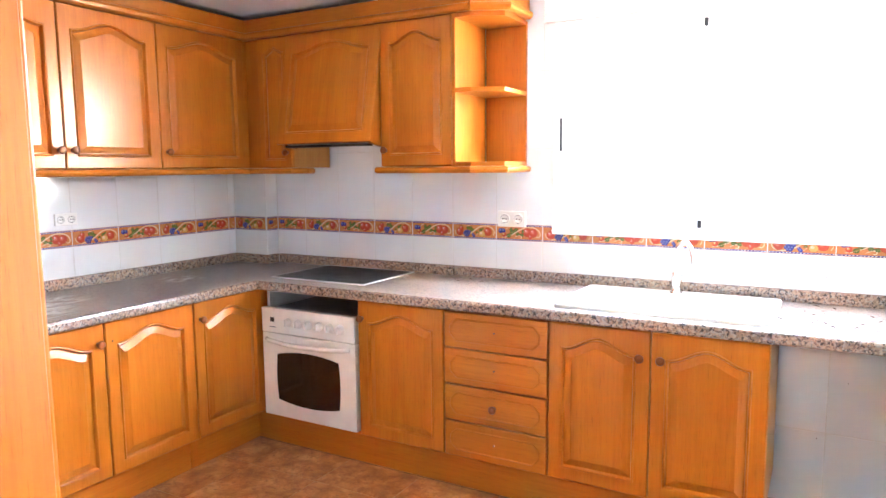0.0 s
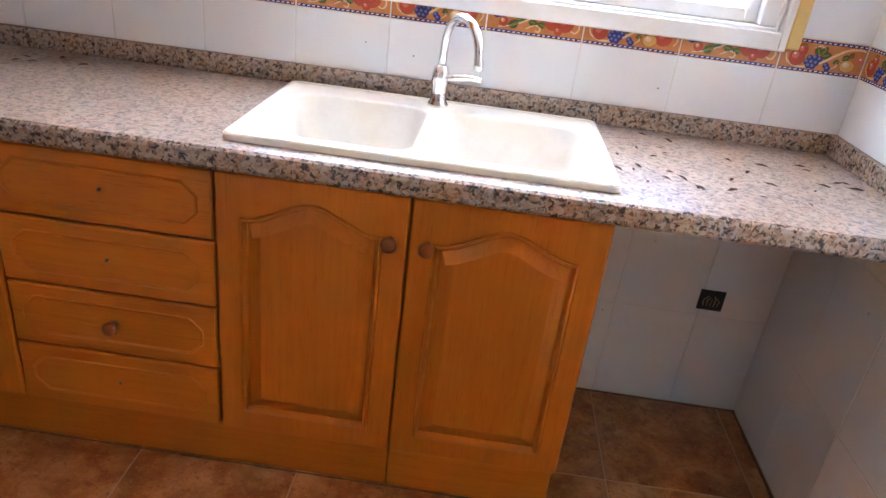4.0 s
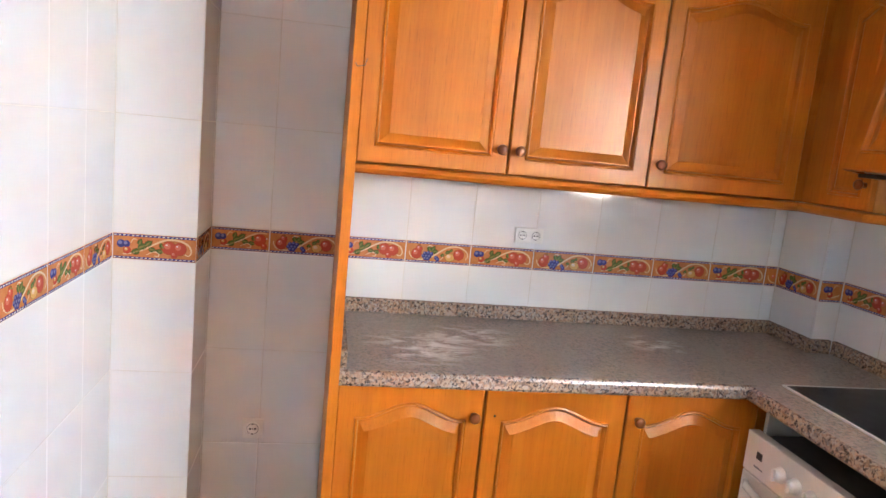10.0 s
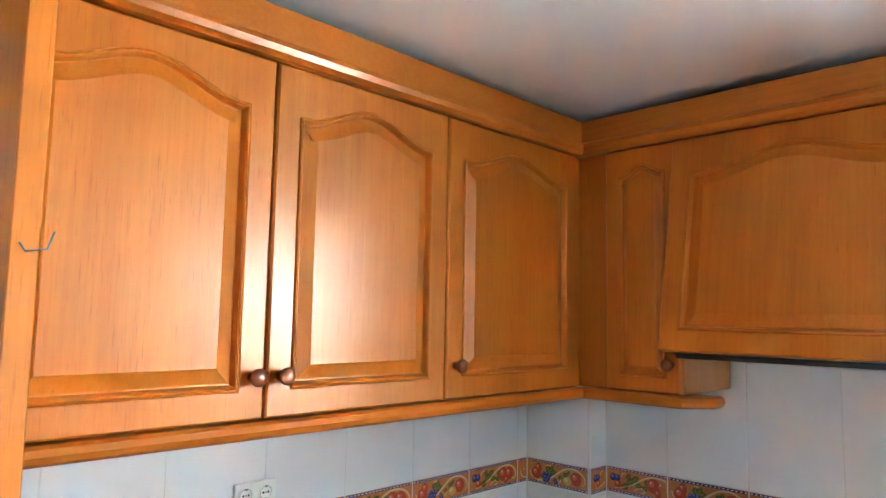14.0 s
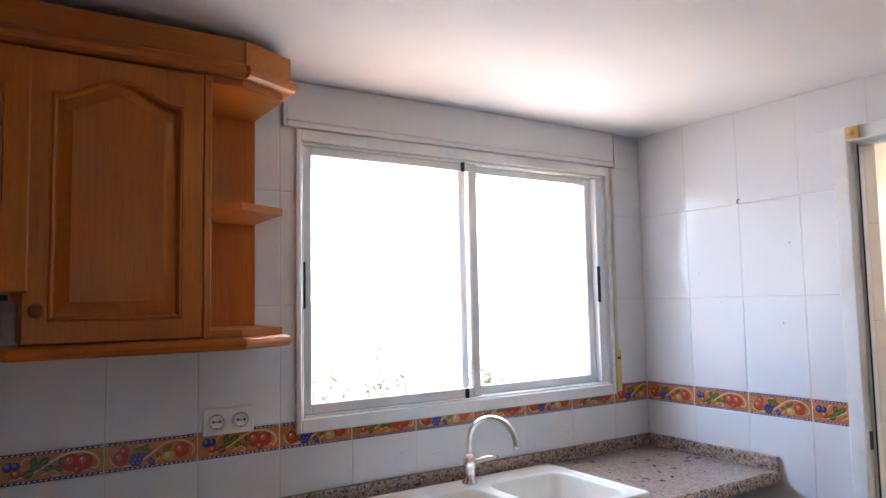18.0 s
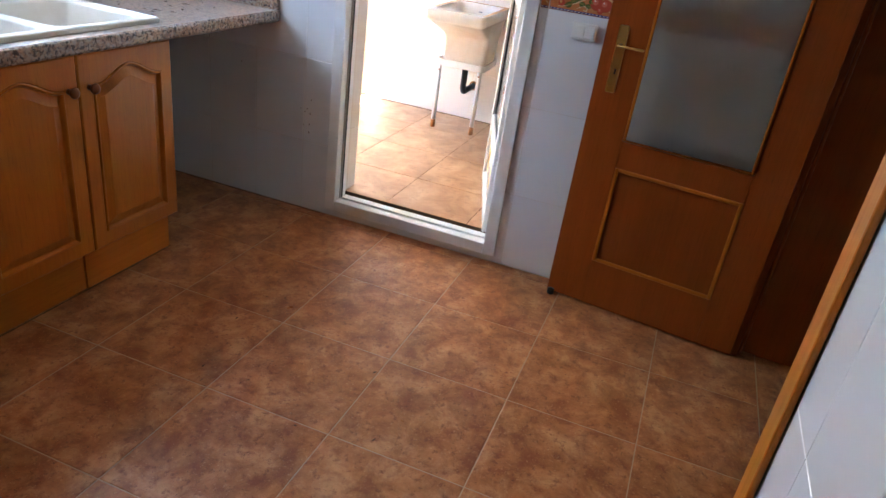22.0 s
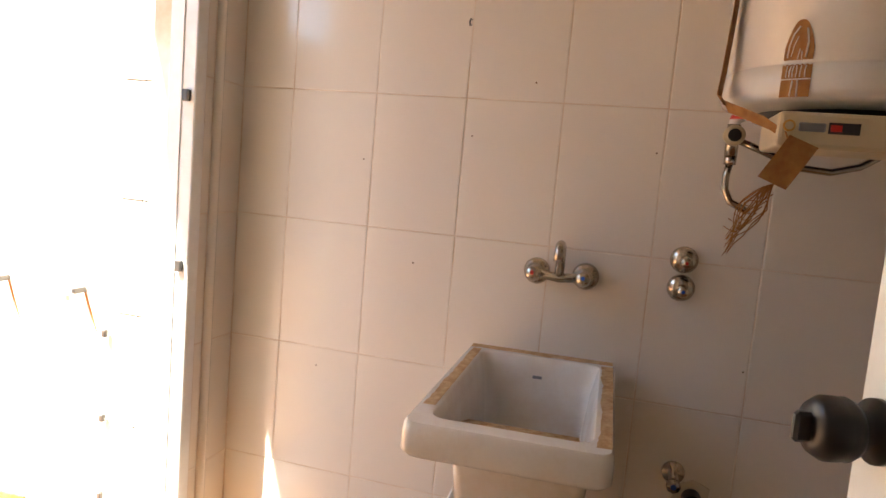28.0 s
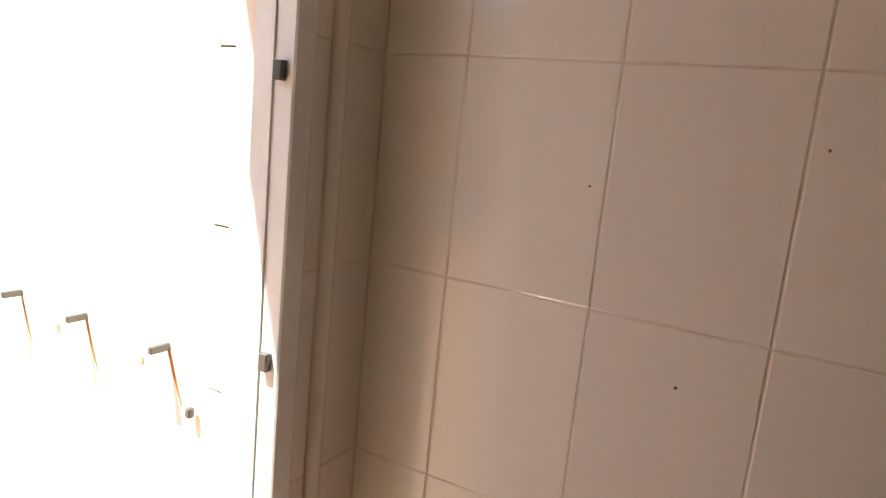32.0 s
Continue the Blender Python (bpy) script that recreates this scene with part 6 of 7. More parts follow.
part("hose", tube(bmesh.new(), [(0, -0.012, -0.008), (-0.005, -0.045, -0.022), (-0.008, -0.085, -0.038), (-0.006, -0.137, -0.057), (0, -0.193, -0.061), (0.02, -0.25, -0.045), (0.02, -0.30, -0.01), (0.0, -0.32, 0.03)], 0.0075, 10), "old_chrome", vl, "braided steel hose")


# ---------- hooks and marks on the tiles ----------
def wall_hook(at, turn, label="small metal hook screwed into a tile joint"):
    k = place("wall_hook", at, label, "hook", "wall hooks", turn)
    part("hook", tube(bmesh.new(), [(0, 0.004, 0.006), (0, -0.012, 0.006), (0, -0.018, -0.002), (0, -0.014, -0.010), (0.002, -0.008, -0.008)], 0.0022, 6), "steel_dark", k)


wall_hook((XE, -0.504, 1.90), -90)
wall_hook((XL, -0.723, 1.64), -90)
for y in (0.445, 0.748, 1.03):
    b = place("line_bracket", (XL + TT, y, 0.80), "small rusty clothes-line bracket on the patio wall", "bracket", "line brackets", -90)
    part("arm", bm_box(-0.006, 0.006, -0.05, 0.0, 0.0, 0.018, 0.002), "steel_dark", b)
    part("lip", bm_box(-0.008, 0.008, -0.07, -0.05, -0.018, 0.004, 0.002), "alu", b)
    # flat brown strip that paints the bracket's slanting cast shadow on the wall
    bm = bmesh.new()
    bm.faces.new([bm.verts.new((x, -0.0012, z)) for x, z in ((-0.004, 0.0), (0.016, -0.05), (0.046, -0.118), (0.052, -0.12), (0.026, -0.05), (0.005, 0.0))])
    part("rust_streak", bm, "rust", b, "brown streak painted as the bracket's cast shadow")
for z in (0.686, 0.416, 0.163):
    b = place("wall_clip", (XL, 0.352, z), "small grey clip on the patio wall", "clip", "wall clips", -90)
    part("clip", bm_box(-0.008, 0.008, -0.016, 0.0, -0.012, 0.012, 0.003), "steel_dark", b)
sk = place("patio_skirting", (XL + TT, 0.33, 0.0), "orange tile skirting along the patio wall", "skirting")
for k in range(8):
    part("tile", bm_box(-0.010, 0.0, 0.33 * k + 0.001, 0.33 * k + 0.327, 0.002, 0.085, 0.002), "floor", sk)

# dead leaves and crumbs on the worktop
random.seed(11)


def litter(name, n, area, z, size, label, group):
    for k in range(n):
        bm = bmesh.new()
        s = size * random.uniform(0.5, 1.3)
        a = random.uniform(0, 6.28)
        pts = [(s, 0, 0.0), (0.3 * s, 0.32 * s, 0.1 * s), (-0.7 * s, 0.2 * s, 0.02 * s), (-0.9 * s, -0.1 * s, 0.08 * s), (0.0, -0.3 * s, 0.16 * s)]
        up = [bm.verts.new((x * math.cos(a) - y * math.sin(a), x * math.sin(a) + y * math.cos(a), zz + 0.0006)) for x, y, zz in pts]
        c = bm.verts.new((0, 0, 0.22 * s + 0.001))
        for i in range(5):
            bm.faces.new((up[i], up[(i + 1) % 5], c))
        bm.faces.new(up[::-1])
        ob = new(name, mesh_of(name, bm, "leaf_dry"))
        ob.location = (random.uniform(area[0], area[1]), random.uniform(area[2], area[3]), z)
        tagged(ob, label, "dead leaf", group)


litter("dead_leaf", 34, (3.06, XE - 0.06, -0.48, -0.05), CT1, 0.016, "curled brown dead leaf on the granite", "dead leaves")
litter("dead_leaf", 7, (1.55, 1.78, -0.20, -0.08), CT1, 0.013, "thin rusty dead leaf on the granite", "dead leaves")
litter("crumb", 9, (HB[0] + 0.06, HB[1] - 0.06, HB[2] + 0.06, HB[3] - 0.05), CT1 + 0.006, 0.0055, "pale crumb on the black hob", "hob crumbs")
litter("crumb", 10, (2.2, 3.1, -1.9, -1.0), 0.0, 0.008, "dark crumb of dirt on the floor tiles", "crumbs")
# dirt swept against the foot of the walls, and dark chips in the glaze
random.seed(5)


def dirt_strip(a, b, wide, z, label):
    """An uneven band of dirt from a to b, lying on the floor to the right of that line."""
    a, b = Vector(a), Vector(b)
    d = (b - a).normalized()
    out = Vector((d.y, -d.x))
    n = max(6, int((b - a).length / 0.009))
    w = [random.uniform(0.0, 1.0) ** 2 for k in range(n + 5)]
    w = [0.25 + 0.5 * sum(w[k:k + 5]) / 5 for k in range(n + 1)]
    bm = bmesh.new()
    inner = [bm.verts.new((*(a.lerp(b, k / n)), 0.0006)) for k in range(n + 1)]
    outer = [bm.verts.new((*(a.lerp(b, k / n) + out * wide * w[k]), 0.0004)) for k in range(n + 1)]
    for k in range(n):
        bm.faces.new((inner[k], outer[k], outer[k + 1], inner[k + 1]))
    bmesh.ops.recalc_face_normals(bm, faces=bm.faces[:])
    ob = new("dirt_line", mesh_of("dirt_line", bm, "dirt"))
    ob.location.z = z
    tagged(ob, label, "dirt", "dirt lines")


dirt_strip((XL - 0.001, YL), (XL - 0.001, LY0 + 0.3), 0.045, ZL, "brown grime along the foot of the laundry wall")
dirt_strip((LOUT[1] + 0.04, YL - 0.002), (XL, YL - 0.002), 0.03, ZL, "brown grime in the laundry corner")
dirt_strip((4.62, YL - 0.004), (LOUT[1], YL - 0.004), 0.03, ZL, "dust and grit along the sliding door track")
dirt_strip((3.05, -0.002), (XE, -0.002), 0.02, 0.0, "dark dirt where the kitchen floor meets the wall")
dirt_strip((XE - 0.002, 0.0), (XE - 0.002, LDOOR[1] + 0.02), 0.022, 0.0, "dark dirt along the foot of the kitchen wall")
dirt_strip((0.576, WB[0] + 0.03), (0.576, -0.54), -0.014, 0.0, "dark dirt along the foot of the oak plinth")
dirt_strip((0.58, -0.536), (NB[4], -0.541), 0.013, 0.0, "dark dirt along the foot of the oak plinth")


def chip(at, turn, r, label):
    n = 7
    bm = bmesh.new()
    bm.faces.new([bm.verts.new((r * random.uniform(0.5, 1.1) * math.cos(6.283 * k / n), -0.0006, r * random.uniform(0.5, 1.3) * math.sin(6.283 * k / n))) for k in range(n)])
    ob = new("tile_mark", mesh_of("tile_mark", bm, "dirt"))
    ob.matrix_world = pose(*at, 0, 0, turn)
    tagged(ob, label, "mark", "tile marks")


for k in range(9):
    chip((XE, -0.777 + random.gauss(0, 0.018), 0.433 + random.gauss(0, 0.05)), -90, 0.0035, "small dark chip in a white wall tile")
for y, z in ((-0.30, 1.62), (-0.40, 1.50), (-0.66, 1.42), (-0.70, 1.72), (-0.42, 0.62), (-0.25, 0.70), (-1.80, 1.62), (-1.79, 1.35), (-2.0, 1.8)):
    chip((XE, y, z), -90, 0.0028, "small dark chip in a white wall tile")
for x, z in ((2.42, 1.0), (2.55, 0.98), (3.2, 0.98), (3.3, 0.55), (3.2, 0.3)):
    chip((x, 0.0, z), 0, 0.0028, "small dark chip in a white wall tile")
for y, z in ((-0.62, 1.02), (-0.46, 1.28), (-0.75, 1.36), (-1.45, 0.86), (-0.9, 1.5), (-1.2, 1.35), (-0.36, 0.7)):
    chip((XL, y, z), -90, 0.003, "small dark speck on a cream wall tile")

# ---------- patio ----------
bw = place("brick_patch", (XL + TT, 2.95, 2.175), "patch of bare red bricks in the patio wall", "brickwork", turn=-90)
for r in range(4):
    for c in range(3):
        off = 0.08 if r % 2 else 0.0
        part("brick", bm_box(0.19 * c + off, 0.19 * c + off + 0.178, -0.018, 0.004, 0.088 * r, 0.088 * r + 0.076, 0.004), "brick", bw)
random.seed(8)


def weed(x, y, n, h, spread):
    w = place("weed", (x, y, 0.0), "dry straggling weed against the patio wall", "plant", "weeds")
    st, lv = bmesh.new(), bmesh.new()
    for k in range(n):
        a, l = random.uniform(0, 6.28), h * random.uniform(0.5, 1.0)
        lean = spread * random.uniform(0.2, 1.0)
        pts = [Vector((math.cos(a) * lean * s ** 1.6, math.sin(a) * lean * s ** 1.6, l * s)) for s in (0, 0.25, 0.5, 0.75, 1.0)]
        tube(st, pts, [0.007, 0.006, 0.005, 0.004, 0.002], 5)
        for q in range(14):
            s = random.uniform(0.3, 1.0)
            p = pts[0].lerp(pts[-1], s) * 1.0
            i = min(int(s * 4), 3)
            p = pts[i].lerp(pts[i + 1], s * 4 - i)
            d = Vector((random.uniform(-1, 1), random.uniform(-1, 1), random.uniform(-0.3, 0.8))).normalized() * random.uniform(0.04, 0.09)
            o = d.orthogonal().normalized() * 0.017
            vs = [lv.verts.new(p), lv.verts.new(p + d * 0.5 + o), lv.verts.new(p + d), lv.verts.new(p + d * 0.5 - o)]
            lv.faces.new(vs)
    part("stems", st, "leaf", w)
    part("leaves", lv, "leaf", w)


for x, y, n, h, s in ((3.62, 3.75, 6, 0.98, 0.22), (3.95, 3.75, 3, 0.92, 0.10), (4.25, 3.75, 7, 1.12, 0.16), (4.6, 3.8, 3, 0.9, 0.12), (5.15, 3.35, 30, 1.28, 0.42)):
    weed(x, y, n, h, s)
lamp_box = place("meter_box", (XL + TT, 3.31, 1.41), "pale meter box on the patio wall", "meter box", turn=-90)
part("box", bm_box(-0.09, 0.09, -0.09, 0.0, 0.0, 0.36, 0.01, 2), "plastic", lamp_box)
part("lid", bm_box(-0.075, 0.075, -0.097, -0.09, 0.05, 0.31, 0.004), "plastic", lamp_box)

# ---------- wall, border and floor tiles ----------
GAP = 0.0016
BGAP = 0.0034
TILT = 0.0006
tile_meshes = {}


def tile_mesh(w, h, material):
    """A glazed tile of w by h: front at z = TT in its own space, edges pillowed."""
    key = (round(w, 3), round(h, 3), material)
    if key not in tile_meshes:
        e = 0.0022
        bm = bmesh.new()
        a = [bm.verts.new((x, y, 0)) for x, y in ((0, 0), (w, 0), (w, h), (0, h))]
        b = [bm.verts.new((x, y, TT - 0.0012)) for x, y in ((0, 0), (w, 0), (w, h), (0, h))]
        c = [bm.verts.new((x, y, TT)) for x, y in ((e, e), (w - e, e), (w - e, h - e), (e, h - e))]
        for p, q in ((a, b), (b, c)):
            for k in range(4):
                bm.faces.new((p[k], p[(k + 1) % 4], q[(k + 1) % 4], q[k]))
        bm.faces.new(c)
        tile_meshes[key] = mesh_of("tile", bm, material)
    return tile_meshes[key]


def cut(rects, hole):
    """Rectangles (u0, u1, v0, v1) less a hole."""
    out = []
    for u0, u1, v0, v1 in rects:
        a, b, c, d = max(u0, hole[0]), min(u1, hole[1]), max(v0, hole[2]), min(v1, hole[3])
        if a >= b or c >= d:
            out.append((u0, u1, v0, v1))
            continue
        if v0 < c:
            out.append((u0, u1, v0, c))
        if d < v1:
            out.append((u0, u1, d, v1))
        if u0 < a:
            out.append((u0, a, c, d))
        if b < u1:
            out.append((b, u1, c, d))
    return out


def lay(parent, frame_m, us, vs, holes, material, name="tile"):
    """Lays tiles between joint lines us and vs on the plane of frame_m (x along, y up, z out of the wall)."""
    for u0, u1 in zip(us, us[1:]):
        for v0, v1 in zip(vs, vs[1:]):
            rects = [(u0 + GAP / 2, u1 - GAP / 2, v0 + GAP / 2, v1 - GAP / 2)]
            for h in holes:
                rects = cut(rects, h)
            for a, b, c, d in rects:
                if b - a < 0.006 or d - c < 0.006:
                    continue
                ob = new(name, tile_mesh(b - a, d - c, material))
                ob.parent = parent
                tilt = Matrix.Rotation(random.gauss(0, TILT), 4, "X") @ Matrix.Rotation(random.gauss(0, TILT), 4, "Y")
                ob.matrix_local = frame_m @ Matrix.Translation((a, c, 0)) @ tilt


def steps(lo, hi, at, pitch):
    """Joint lines between lo and hi that fall on at + k * pitch."""
    k0 = math.ceil((lo - at) / pitch + 0.02)
    out = [lo]
    k = k0
    while at + k * pitch < hi - 0.005:
        out.append(at + k * pitch)
        k += 1
    return out + [hi]


def border_mesh(kind, w):
    """A border tile with painted fruit in low relief: z out, x along, y up."""
    h = FZ1 - FZ0 - GAP
    bm = bmesh.new()
    zt = TT
    box(bm, 0, w, 0, h, 0, zt, 0.0012, slot=0)

    def patch(pts, slot, lift):
        vs = [bm.verts.new((min(max(x, 0.002), w - 0.002), y, zt + lift)) for x, y in pts]
        f = bm.faces.new(vs)
        f.material_index = slot
        if f.normal.z < 0:
            f.normal_flip()

    def disc(x, y, r, slot, lift=0.0006, sy=1.0, n=14, a0=0.0):
        if r < x < w - r:
            patch([(x + r * math.cos(2 * math.pi * k / n), y + r * sy * math.sin(2 * math.pi * k / n)) for k in range(n)], slot, lift)

    def leaf(x, y, l, a, slot=5, lift=0.0004, fat=0.32):
        if not (l < x < w - l):
            return
        c, s = math.cos(radians(a)), math.sin(radians(a))
        sh = [(0, 0), (0.3, fat), (0.65, fat * 0.9), (1, 0), (0.65, -fat * 0.9), (0.3, -fat)]
        patch([(x + l * (p * c - q * s), y + l * (p * s + q * c)) for p, q in sh], slot, lift)

    def curve(pts, t, slot, lift=0.0003):
        for (xa, ya), (xb, yb) in zip(pts, pts[1:]):
            if min(xa, xb) < 0.003 or max(xa, xb) > w - 0.003:
                continue
            d = Vector((xb - xa, yb - ya)).normalized()
            n = Vector((-d.y, d.x)) * t
            patch([(xa - n.x, ya - n.y), (xb - n.x, yb - n.y), (xb + n.x, yb + n.y), (xa + n.x, ya + n.y)], slot, lift)
    # edging: blue band with pale dashes
    for y0, y1 in ((0.0015, 0.0085), (h - 0.0085, h - 0.0015)):
        patch([(0.001, y0), (w - 0.001, y0), (w - 0.001, y1), (0.001, y1)], 1, 0.0002)
        n = int(w / 0.0125)
        for k in range(n):
            x = (k + 0.5) * w / n
            patch([(x - 0.0042, (y0 + y1) / 2 - 0.0017), (x + 0.0028, (y0 + y1) / 2 - 0.0012), (x + 0.0042, (y0 + y1) / 2 + 0.0017), (x - 0.0028, (y0 + y1) / 2 + 0.0012)], 2, 0.0005)
    m = h / 2

    def sweep(pts, t, slot=6, lift=0.0004, n=5):
        """A painted scroll through points, tapering to its ends."""
        p = [Vector((x, m + y)) for x, y in pts]
        p = [2 * p[0] - p[1], *p, 2 * p[-1] - p[-2]]
        line = []
        for a, b, c, d in zip(p, p[1:], p[2:], p[3:]):
            for k in range(n):
                u = k / n
                line.append(0.5 * ((2 * b) + (c - a) * u + (2 * a - 5 * b + 4 * c - d) * u * u + (3 * b - a - 3 * c + d) * u ** 3))
        line.append(p[-2])
        last = len(line) - 1
        for k in range(last):
            w_ = t * (0.45 + 0.55 * math.sin(math.pi * (k + 0.5) / last))
            curve([tuple(line[k]), tuple(line[k + 1] + (line[k + 1] - line[k]) * 0.12)], w_, slot, lift)

    def fruit(x, y, r, slot, shine=4, sy=1.0):
        disc(x, m + y, r * 1.07, 5 if slot == 4 else 10, 0.0005, sy)
        disc(x, m + y, r, slot, 0.0006, sy)
        disc(x - r * 0.25, m + y + r * 0.25 * sy, r * 0.46, shine, 0.0009, sy)
        disc(x - r * 0.36, m + y + r * 0.42 * sy, r * 0.13, 2, 0.0011, sy)

    def plum(x, y, r):
        disc(x, m + y, r, 1, 0.0006)
        disc(x - r * 0.25, m + y + r * 0.25, r * 0.5, 7, 0.0009)

    def foliage(rows):
        for x, y, a, l in rows:
            leaf(x, m + y, l * 1.06, a, 10, 0.0003, 0.36)
            leaf(x, m + y, l, a)
            leaf(x + 0.0008, m + y + 0.0008, l * 0.8, a, 8, 0.0007, 0.13)
    if kind == 0:
        # plums, leaves, a long scroll and two red apples
        sweep([(0.030, -0.026), (0.060, -0.020), (0.095, -0.006), (0.125, 0.012), (0.160, 0.027), (0.198, 0.027), (0.226, 0.014), (0.236, -0.006), (0.228, -0.020), (0.214, -0.016)], 0.0029)
        sweep([(0.100, -0.024), (0.122, -0.013), (0.137, -0.018), (0.134, -0.028), (0.124, -0.026)], 0.0022)
        sweep([(0.052, 0.010), (0.060, 0.024), (0.072, 0.024)], 0.0016)
        foliage(((0.072, -0.006, 25, 0.034), (0.076, 0.004, 70, 0.024), (0.094, 0.002, 40, 0.030), (0.104, -0.006, -5, 0.026), (0.082, -0.012, 195, 0.030), (0.150, -0.014, 165, 0.024), (0.152, -0.004, 120, 0.024)))
        plum(0.024, 0.008, 0.0130)
        plum(0.040, 0.008, 0.0110)
        fruit(0.042, -0.012, 0.0115, 3)
        fruit(0.168, 0.002, 0.0215, 3, 9)
        fruit(0.200, 0.000, 0.0205, 3, 9)
        fruit(0.184, -0.020, 0.0105, 3, 9)
    else:
        # a pink pear, grapes with vine leaves, a lemon and a pink apple under an arched scroll
        sweep([(0.012, 0.002), (0.018, -0.016), (0.040, -0.027), (0.070, -0.026), (0.104, -0.012), (0.130, 0.006), (0.160, 0.024), (0.196, 0.028), (0.226, 0.016), (0.238, -0.004), (0.230, -0.020)], 0.0029)
        sweep([(0.078, 0.020), (0.090, 0.027), (0.104, 0.022)], 0.0018)
        sweep([(0.130, -0.026), (0.142, -0.016), (0.138, -0.008)], 0.0016)
        fruit(0.040, -0.006, 0.0190, 3, 9, 1.05)
        fruit(0.049, 0.012, 0.0125, 3, 9, 1.2)
        foliage(((0.096, 0.004, 60, 0.026), (0.098, 0.002, 15, 0.026), (0.092, 0.004, 115, 0.024), (0.058, 0.020, 160, 0.018), (0.150, 0.000, 30, 0.022), (0.148, -0.004, 200, 0.018), (0.168, 0.006, 60, 0.016)))
        for x, y in ((0.072, -0.004), (0.085, -0.002), (0.097, -0.005), (0.067, -0.014), (0.079, -0.014), (0.091, -0.015), (0.074, -0.023), (0.085, -0.024), (0.116, -0.018), (0.122, -0.025)):
            plum(x, y, 0.0077)
        fruit(0.168, -0.014, 0.0180, 4, 6, 0.82)
        fruit(0.202, -0.002, 0.0205, 3, 9, 1.0)
    return mesh_of("border_tile", bm, ["f_ground", "f_blue", "f_white", "f_red", "f_yellow", "f_green", "f_cream", "f_sky", "f_moss", "f_pink", "f_shade"])


border_cache = {}


def lay_border(parent, frame_m, us, start=0, top=None):
    for k, (u0, u1) in enumerate(zip(us, us[1:])):
        if u1 - u0 < 0.02:
            continue
        key = ((k + start) % 2, round(u1 - u0, 3))
        if key not in border_cache:
            border_cache[key] = border_mesh(key[0], u1 - u0 - BGAP)
        ob = new("border_tile", border_cache[key])
        ob.parent = parent
        ob.matrix_local = frame_m @ Matrix.Translation((u0 + BGAP / 2, FZ0 + GAP / 2, 0))


def wall_frame(origin, along, out):
    """x along the wall, y up, z out of it."""
    a, o = Vector(along), Vector(out)
    return Matrix((( a.x, 0, o.x, origin[0]), (a.y, 0, o.y, origin[1]), (0, 1, 0, origin[2]), (0, 0, 0, 1)))


random.seed(21)
below = [0.0, FZ0 - 2 * TH, FZ0 - TH, FZ0]
above = [FZ1, FZ1 + TH, FZ1 + 2 * TH, ZC]


def tile_wall(parent, m, lo, hi, at, holes, border_holes=(), start=0):
    us = steps(lo, hi, at, TW)
    lay(parent, m, us, below, holes, "tile")
    lay(parent, m, us, above, holes, "tile")
    cuts = [lo, hi]
    spans = [(lo, hi)]
    for a, b in border_holes:
        spans = [s for u0, u1 in spans for s in ((u0, min(u1, a)), (max(u0, b), u1)) if s[1] - s[0] > 0.01]
    for u0, u1 in spans:
        lay_border(parent, m, steps(u0, u1, at, TW), start)


mN = wall_frame((0, TT, 0), (1, 0, 0), (0, -1, 0))
tile_wall(wall_north, mN, COL[0], XE, 1.98 - 2.0, [(WIN[0] - 0.002, WIN[1] + 0.002, WIN[2], WIN[3]), (1.99, 3.515, WIN[3], ZC)])
mW = wall_frame((-TT, 0, 0), (0, 1, 0), (1, 0, 0))
tile_wall(wall_west, mW, PIL[2], COL[1], -1.148, [])
mE = wall_frame((XE + TT, 0, 0), (0, -1, 0), (-1, 0, 0))
tile_wall(wall_east, mE, 0.0, -YS, 0.248, [(-LDOOR[1], -LDOOR[0], LDOOR[2], LDOOR[3])], [(-LDOOR[1], -LDOOR[0])], 1)
mS = wall_frame((0, YS - TT, 0), (-1, 0, 0), (0, 1, 0))
tile_wall(wall_south, mS, -XE, -PIL[0], -PIL[0], [(-HDOOR[1] - 0.06, -HDOOR[0] + 0.06, 0, HDOOR[2] + 0.05)], [(-HDOOR[1] - 0.06, -HDOOR[0] + 0.06)])
tile_wall(pilaster, wall_frame((PIL[0] - TT, 0, 0), (0, 1, 0), (1, 0, 0)), YS, PIL[2], YS, [], start=0)
tile_wall(pilaster, wall_frame((0, PIL[2] - TT, 0), (-1, 0, 0), (0, 1, 0)), -PIL[0], 0.0, -PIL[0], [], start=1)
tile_wall(column, wall_frame((0, COL[1] + TT, 0), (1, 0, 0), (0, -1, 0)), 0.0, COL[0], 0.0, [], start=1)
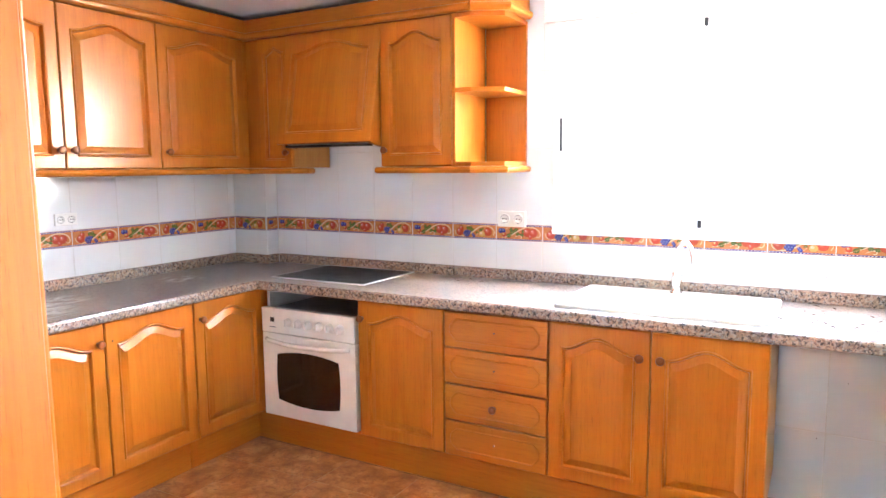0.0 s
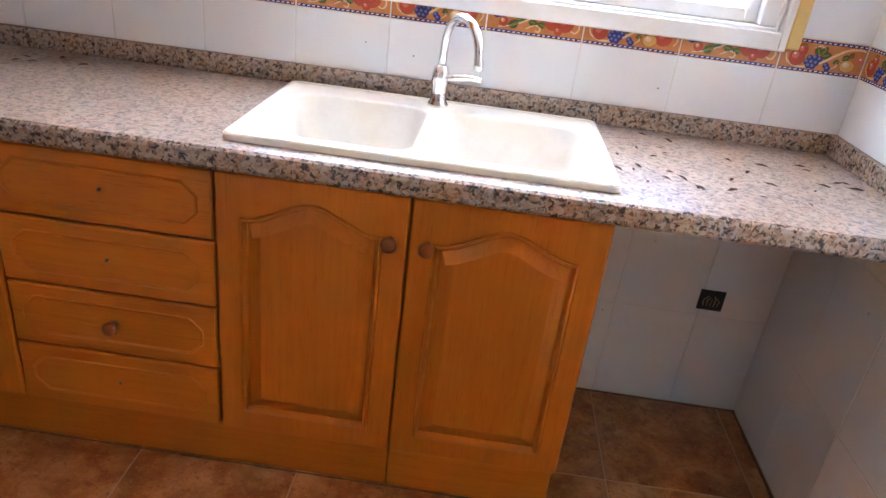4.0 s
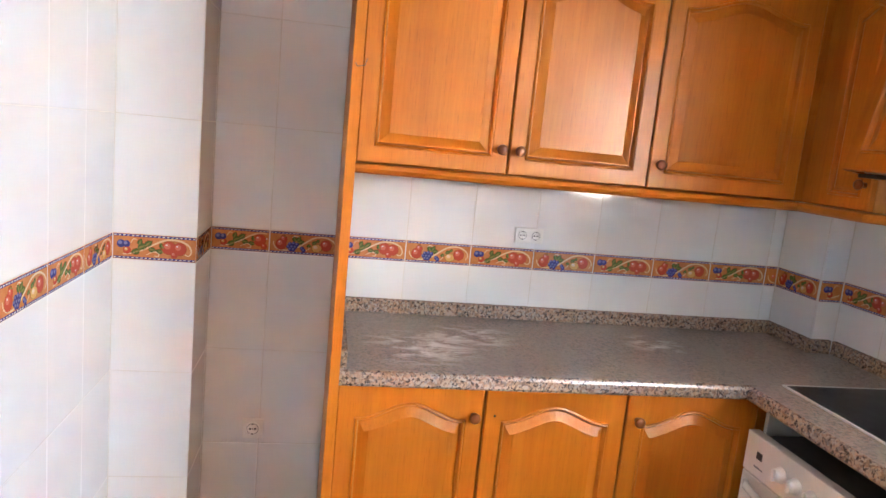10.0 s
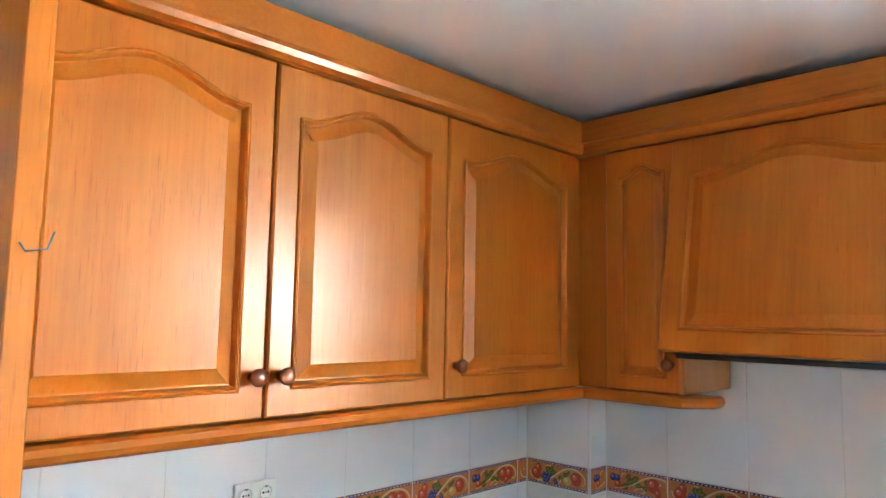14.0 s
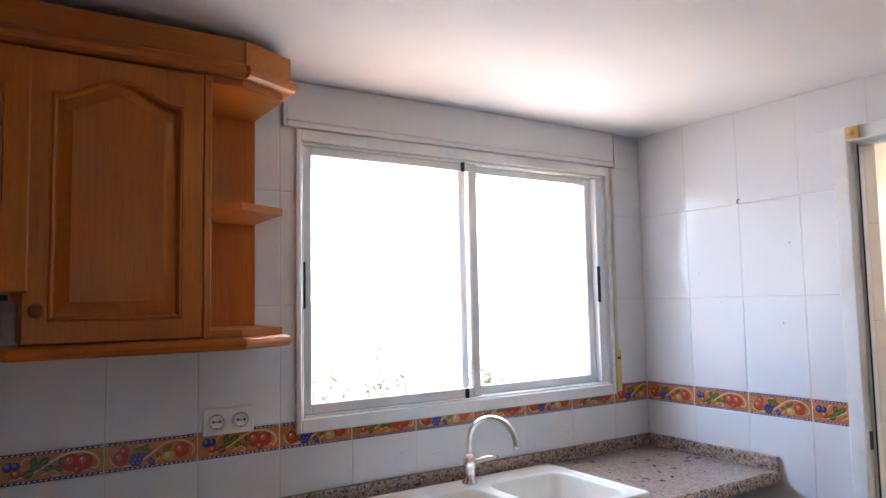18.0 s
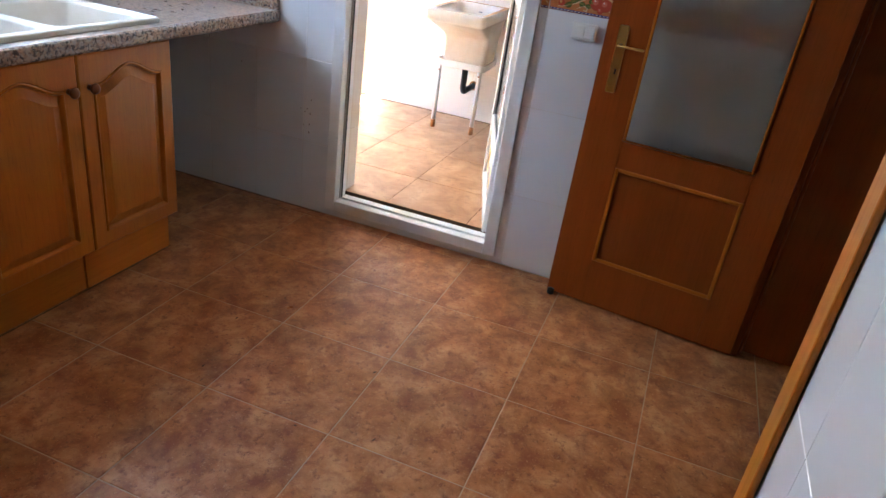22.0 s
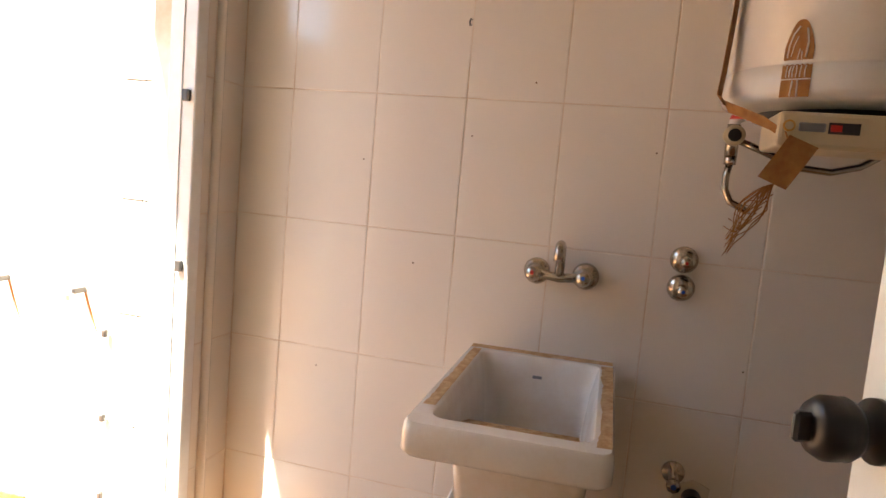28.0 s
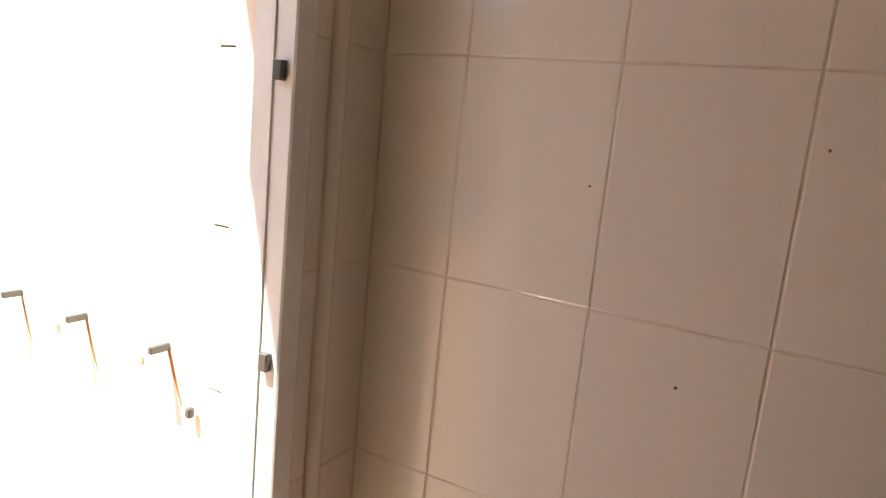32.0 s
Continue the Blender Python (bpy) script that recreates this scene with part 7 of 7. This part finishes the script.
tile_wall(column, wall_frame((COL[0] - TT, 0, 0), (0, 1, 0), (1, 0, 0)), COL[1], 0.0, COL[1], [])

# laundry tiles
GAP = 0.0018
LTW, LTH = 0.244, 0.351
lz = [ZL, 0.401, 0.752, 1.103, 1.454, 1.805, 2.156, LH]
mL = wall_frame((XL + TT, 0, 0), (0, -1, 0), (-1, 0, 0))
lay(wall_laundry, mL, steps(-YL, -LY0, 0.24, LTW), lz, [], "ltile")
mLN = wall_frame((0, YL + TT, 0), (-1, 0, 0), (0, -1, 0))
lay(wall_laundry_n, mLN, [-XL, -XL + 0.118], lz, [], "ltile")
lay(wall_laundry_n, mLN, [-LOUT[1] - 0.036, -LOUT[1]], lz, [], "ltile")
lay(wall_laundry_n, mLN, [-LOUT[0], -RX], lz, [], "ltile")
rz = [ZL, 0.393, 0.738, 1.083, 1.428, 1.773, 2.118, LH]
lay(wall_reveal, wall_frame((0, -0.925 + TT - JD, 0), (1, 0, 0), (0, -1, 0)), [XE + 0.112, RX], rz, [], "ltile")
lay(wall_reveal, wall_frame((RX - TT, 0, 0), (0, 1, 0), (1, 0, 0)), steps(-0.925, YL, -0.925, LTW), rz, [], "ltile")
part("joint", bm_box(XL + TT - 0.0015, XL + TT + 0.004, YL + 0.20, 0.315, 0.087, 2.55), "joint_dark", wall_patio_e, "dark open tile joints")
GAP = 0.0045
lay(wall_patio_e, wall_frame((XL + TT, 0, 0), (0, -1, 0), (-1, 0, 0)), [-0.315, -0.24, -YL - 0.20], [0.087, 0.401, 0.752, 1.103, 1.454, 1.805, 2.156, 2.55], [], "ltile")

# floors
def lay_floor(parent, xs, ys, material, z):
    m = Matrix.Translation((0, 0, z - TT))
    lay(parent, m, xs, ys, [], material, "floor_tile")


GAP = 0.003
TILT = 0.0004
FT = 0.408
lay_floor(floor, steps(0.0, XE, 2.0, FT), steps(YS - 0.198, 0.0, -1.625, FT), "floor", 0.0)
lay_floor(laundry_floor, steps(XE + 0.10, XL, 3.74, 0.43), steps(LY0, YL, -1.14, 0.40), "lfloor", ZL)
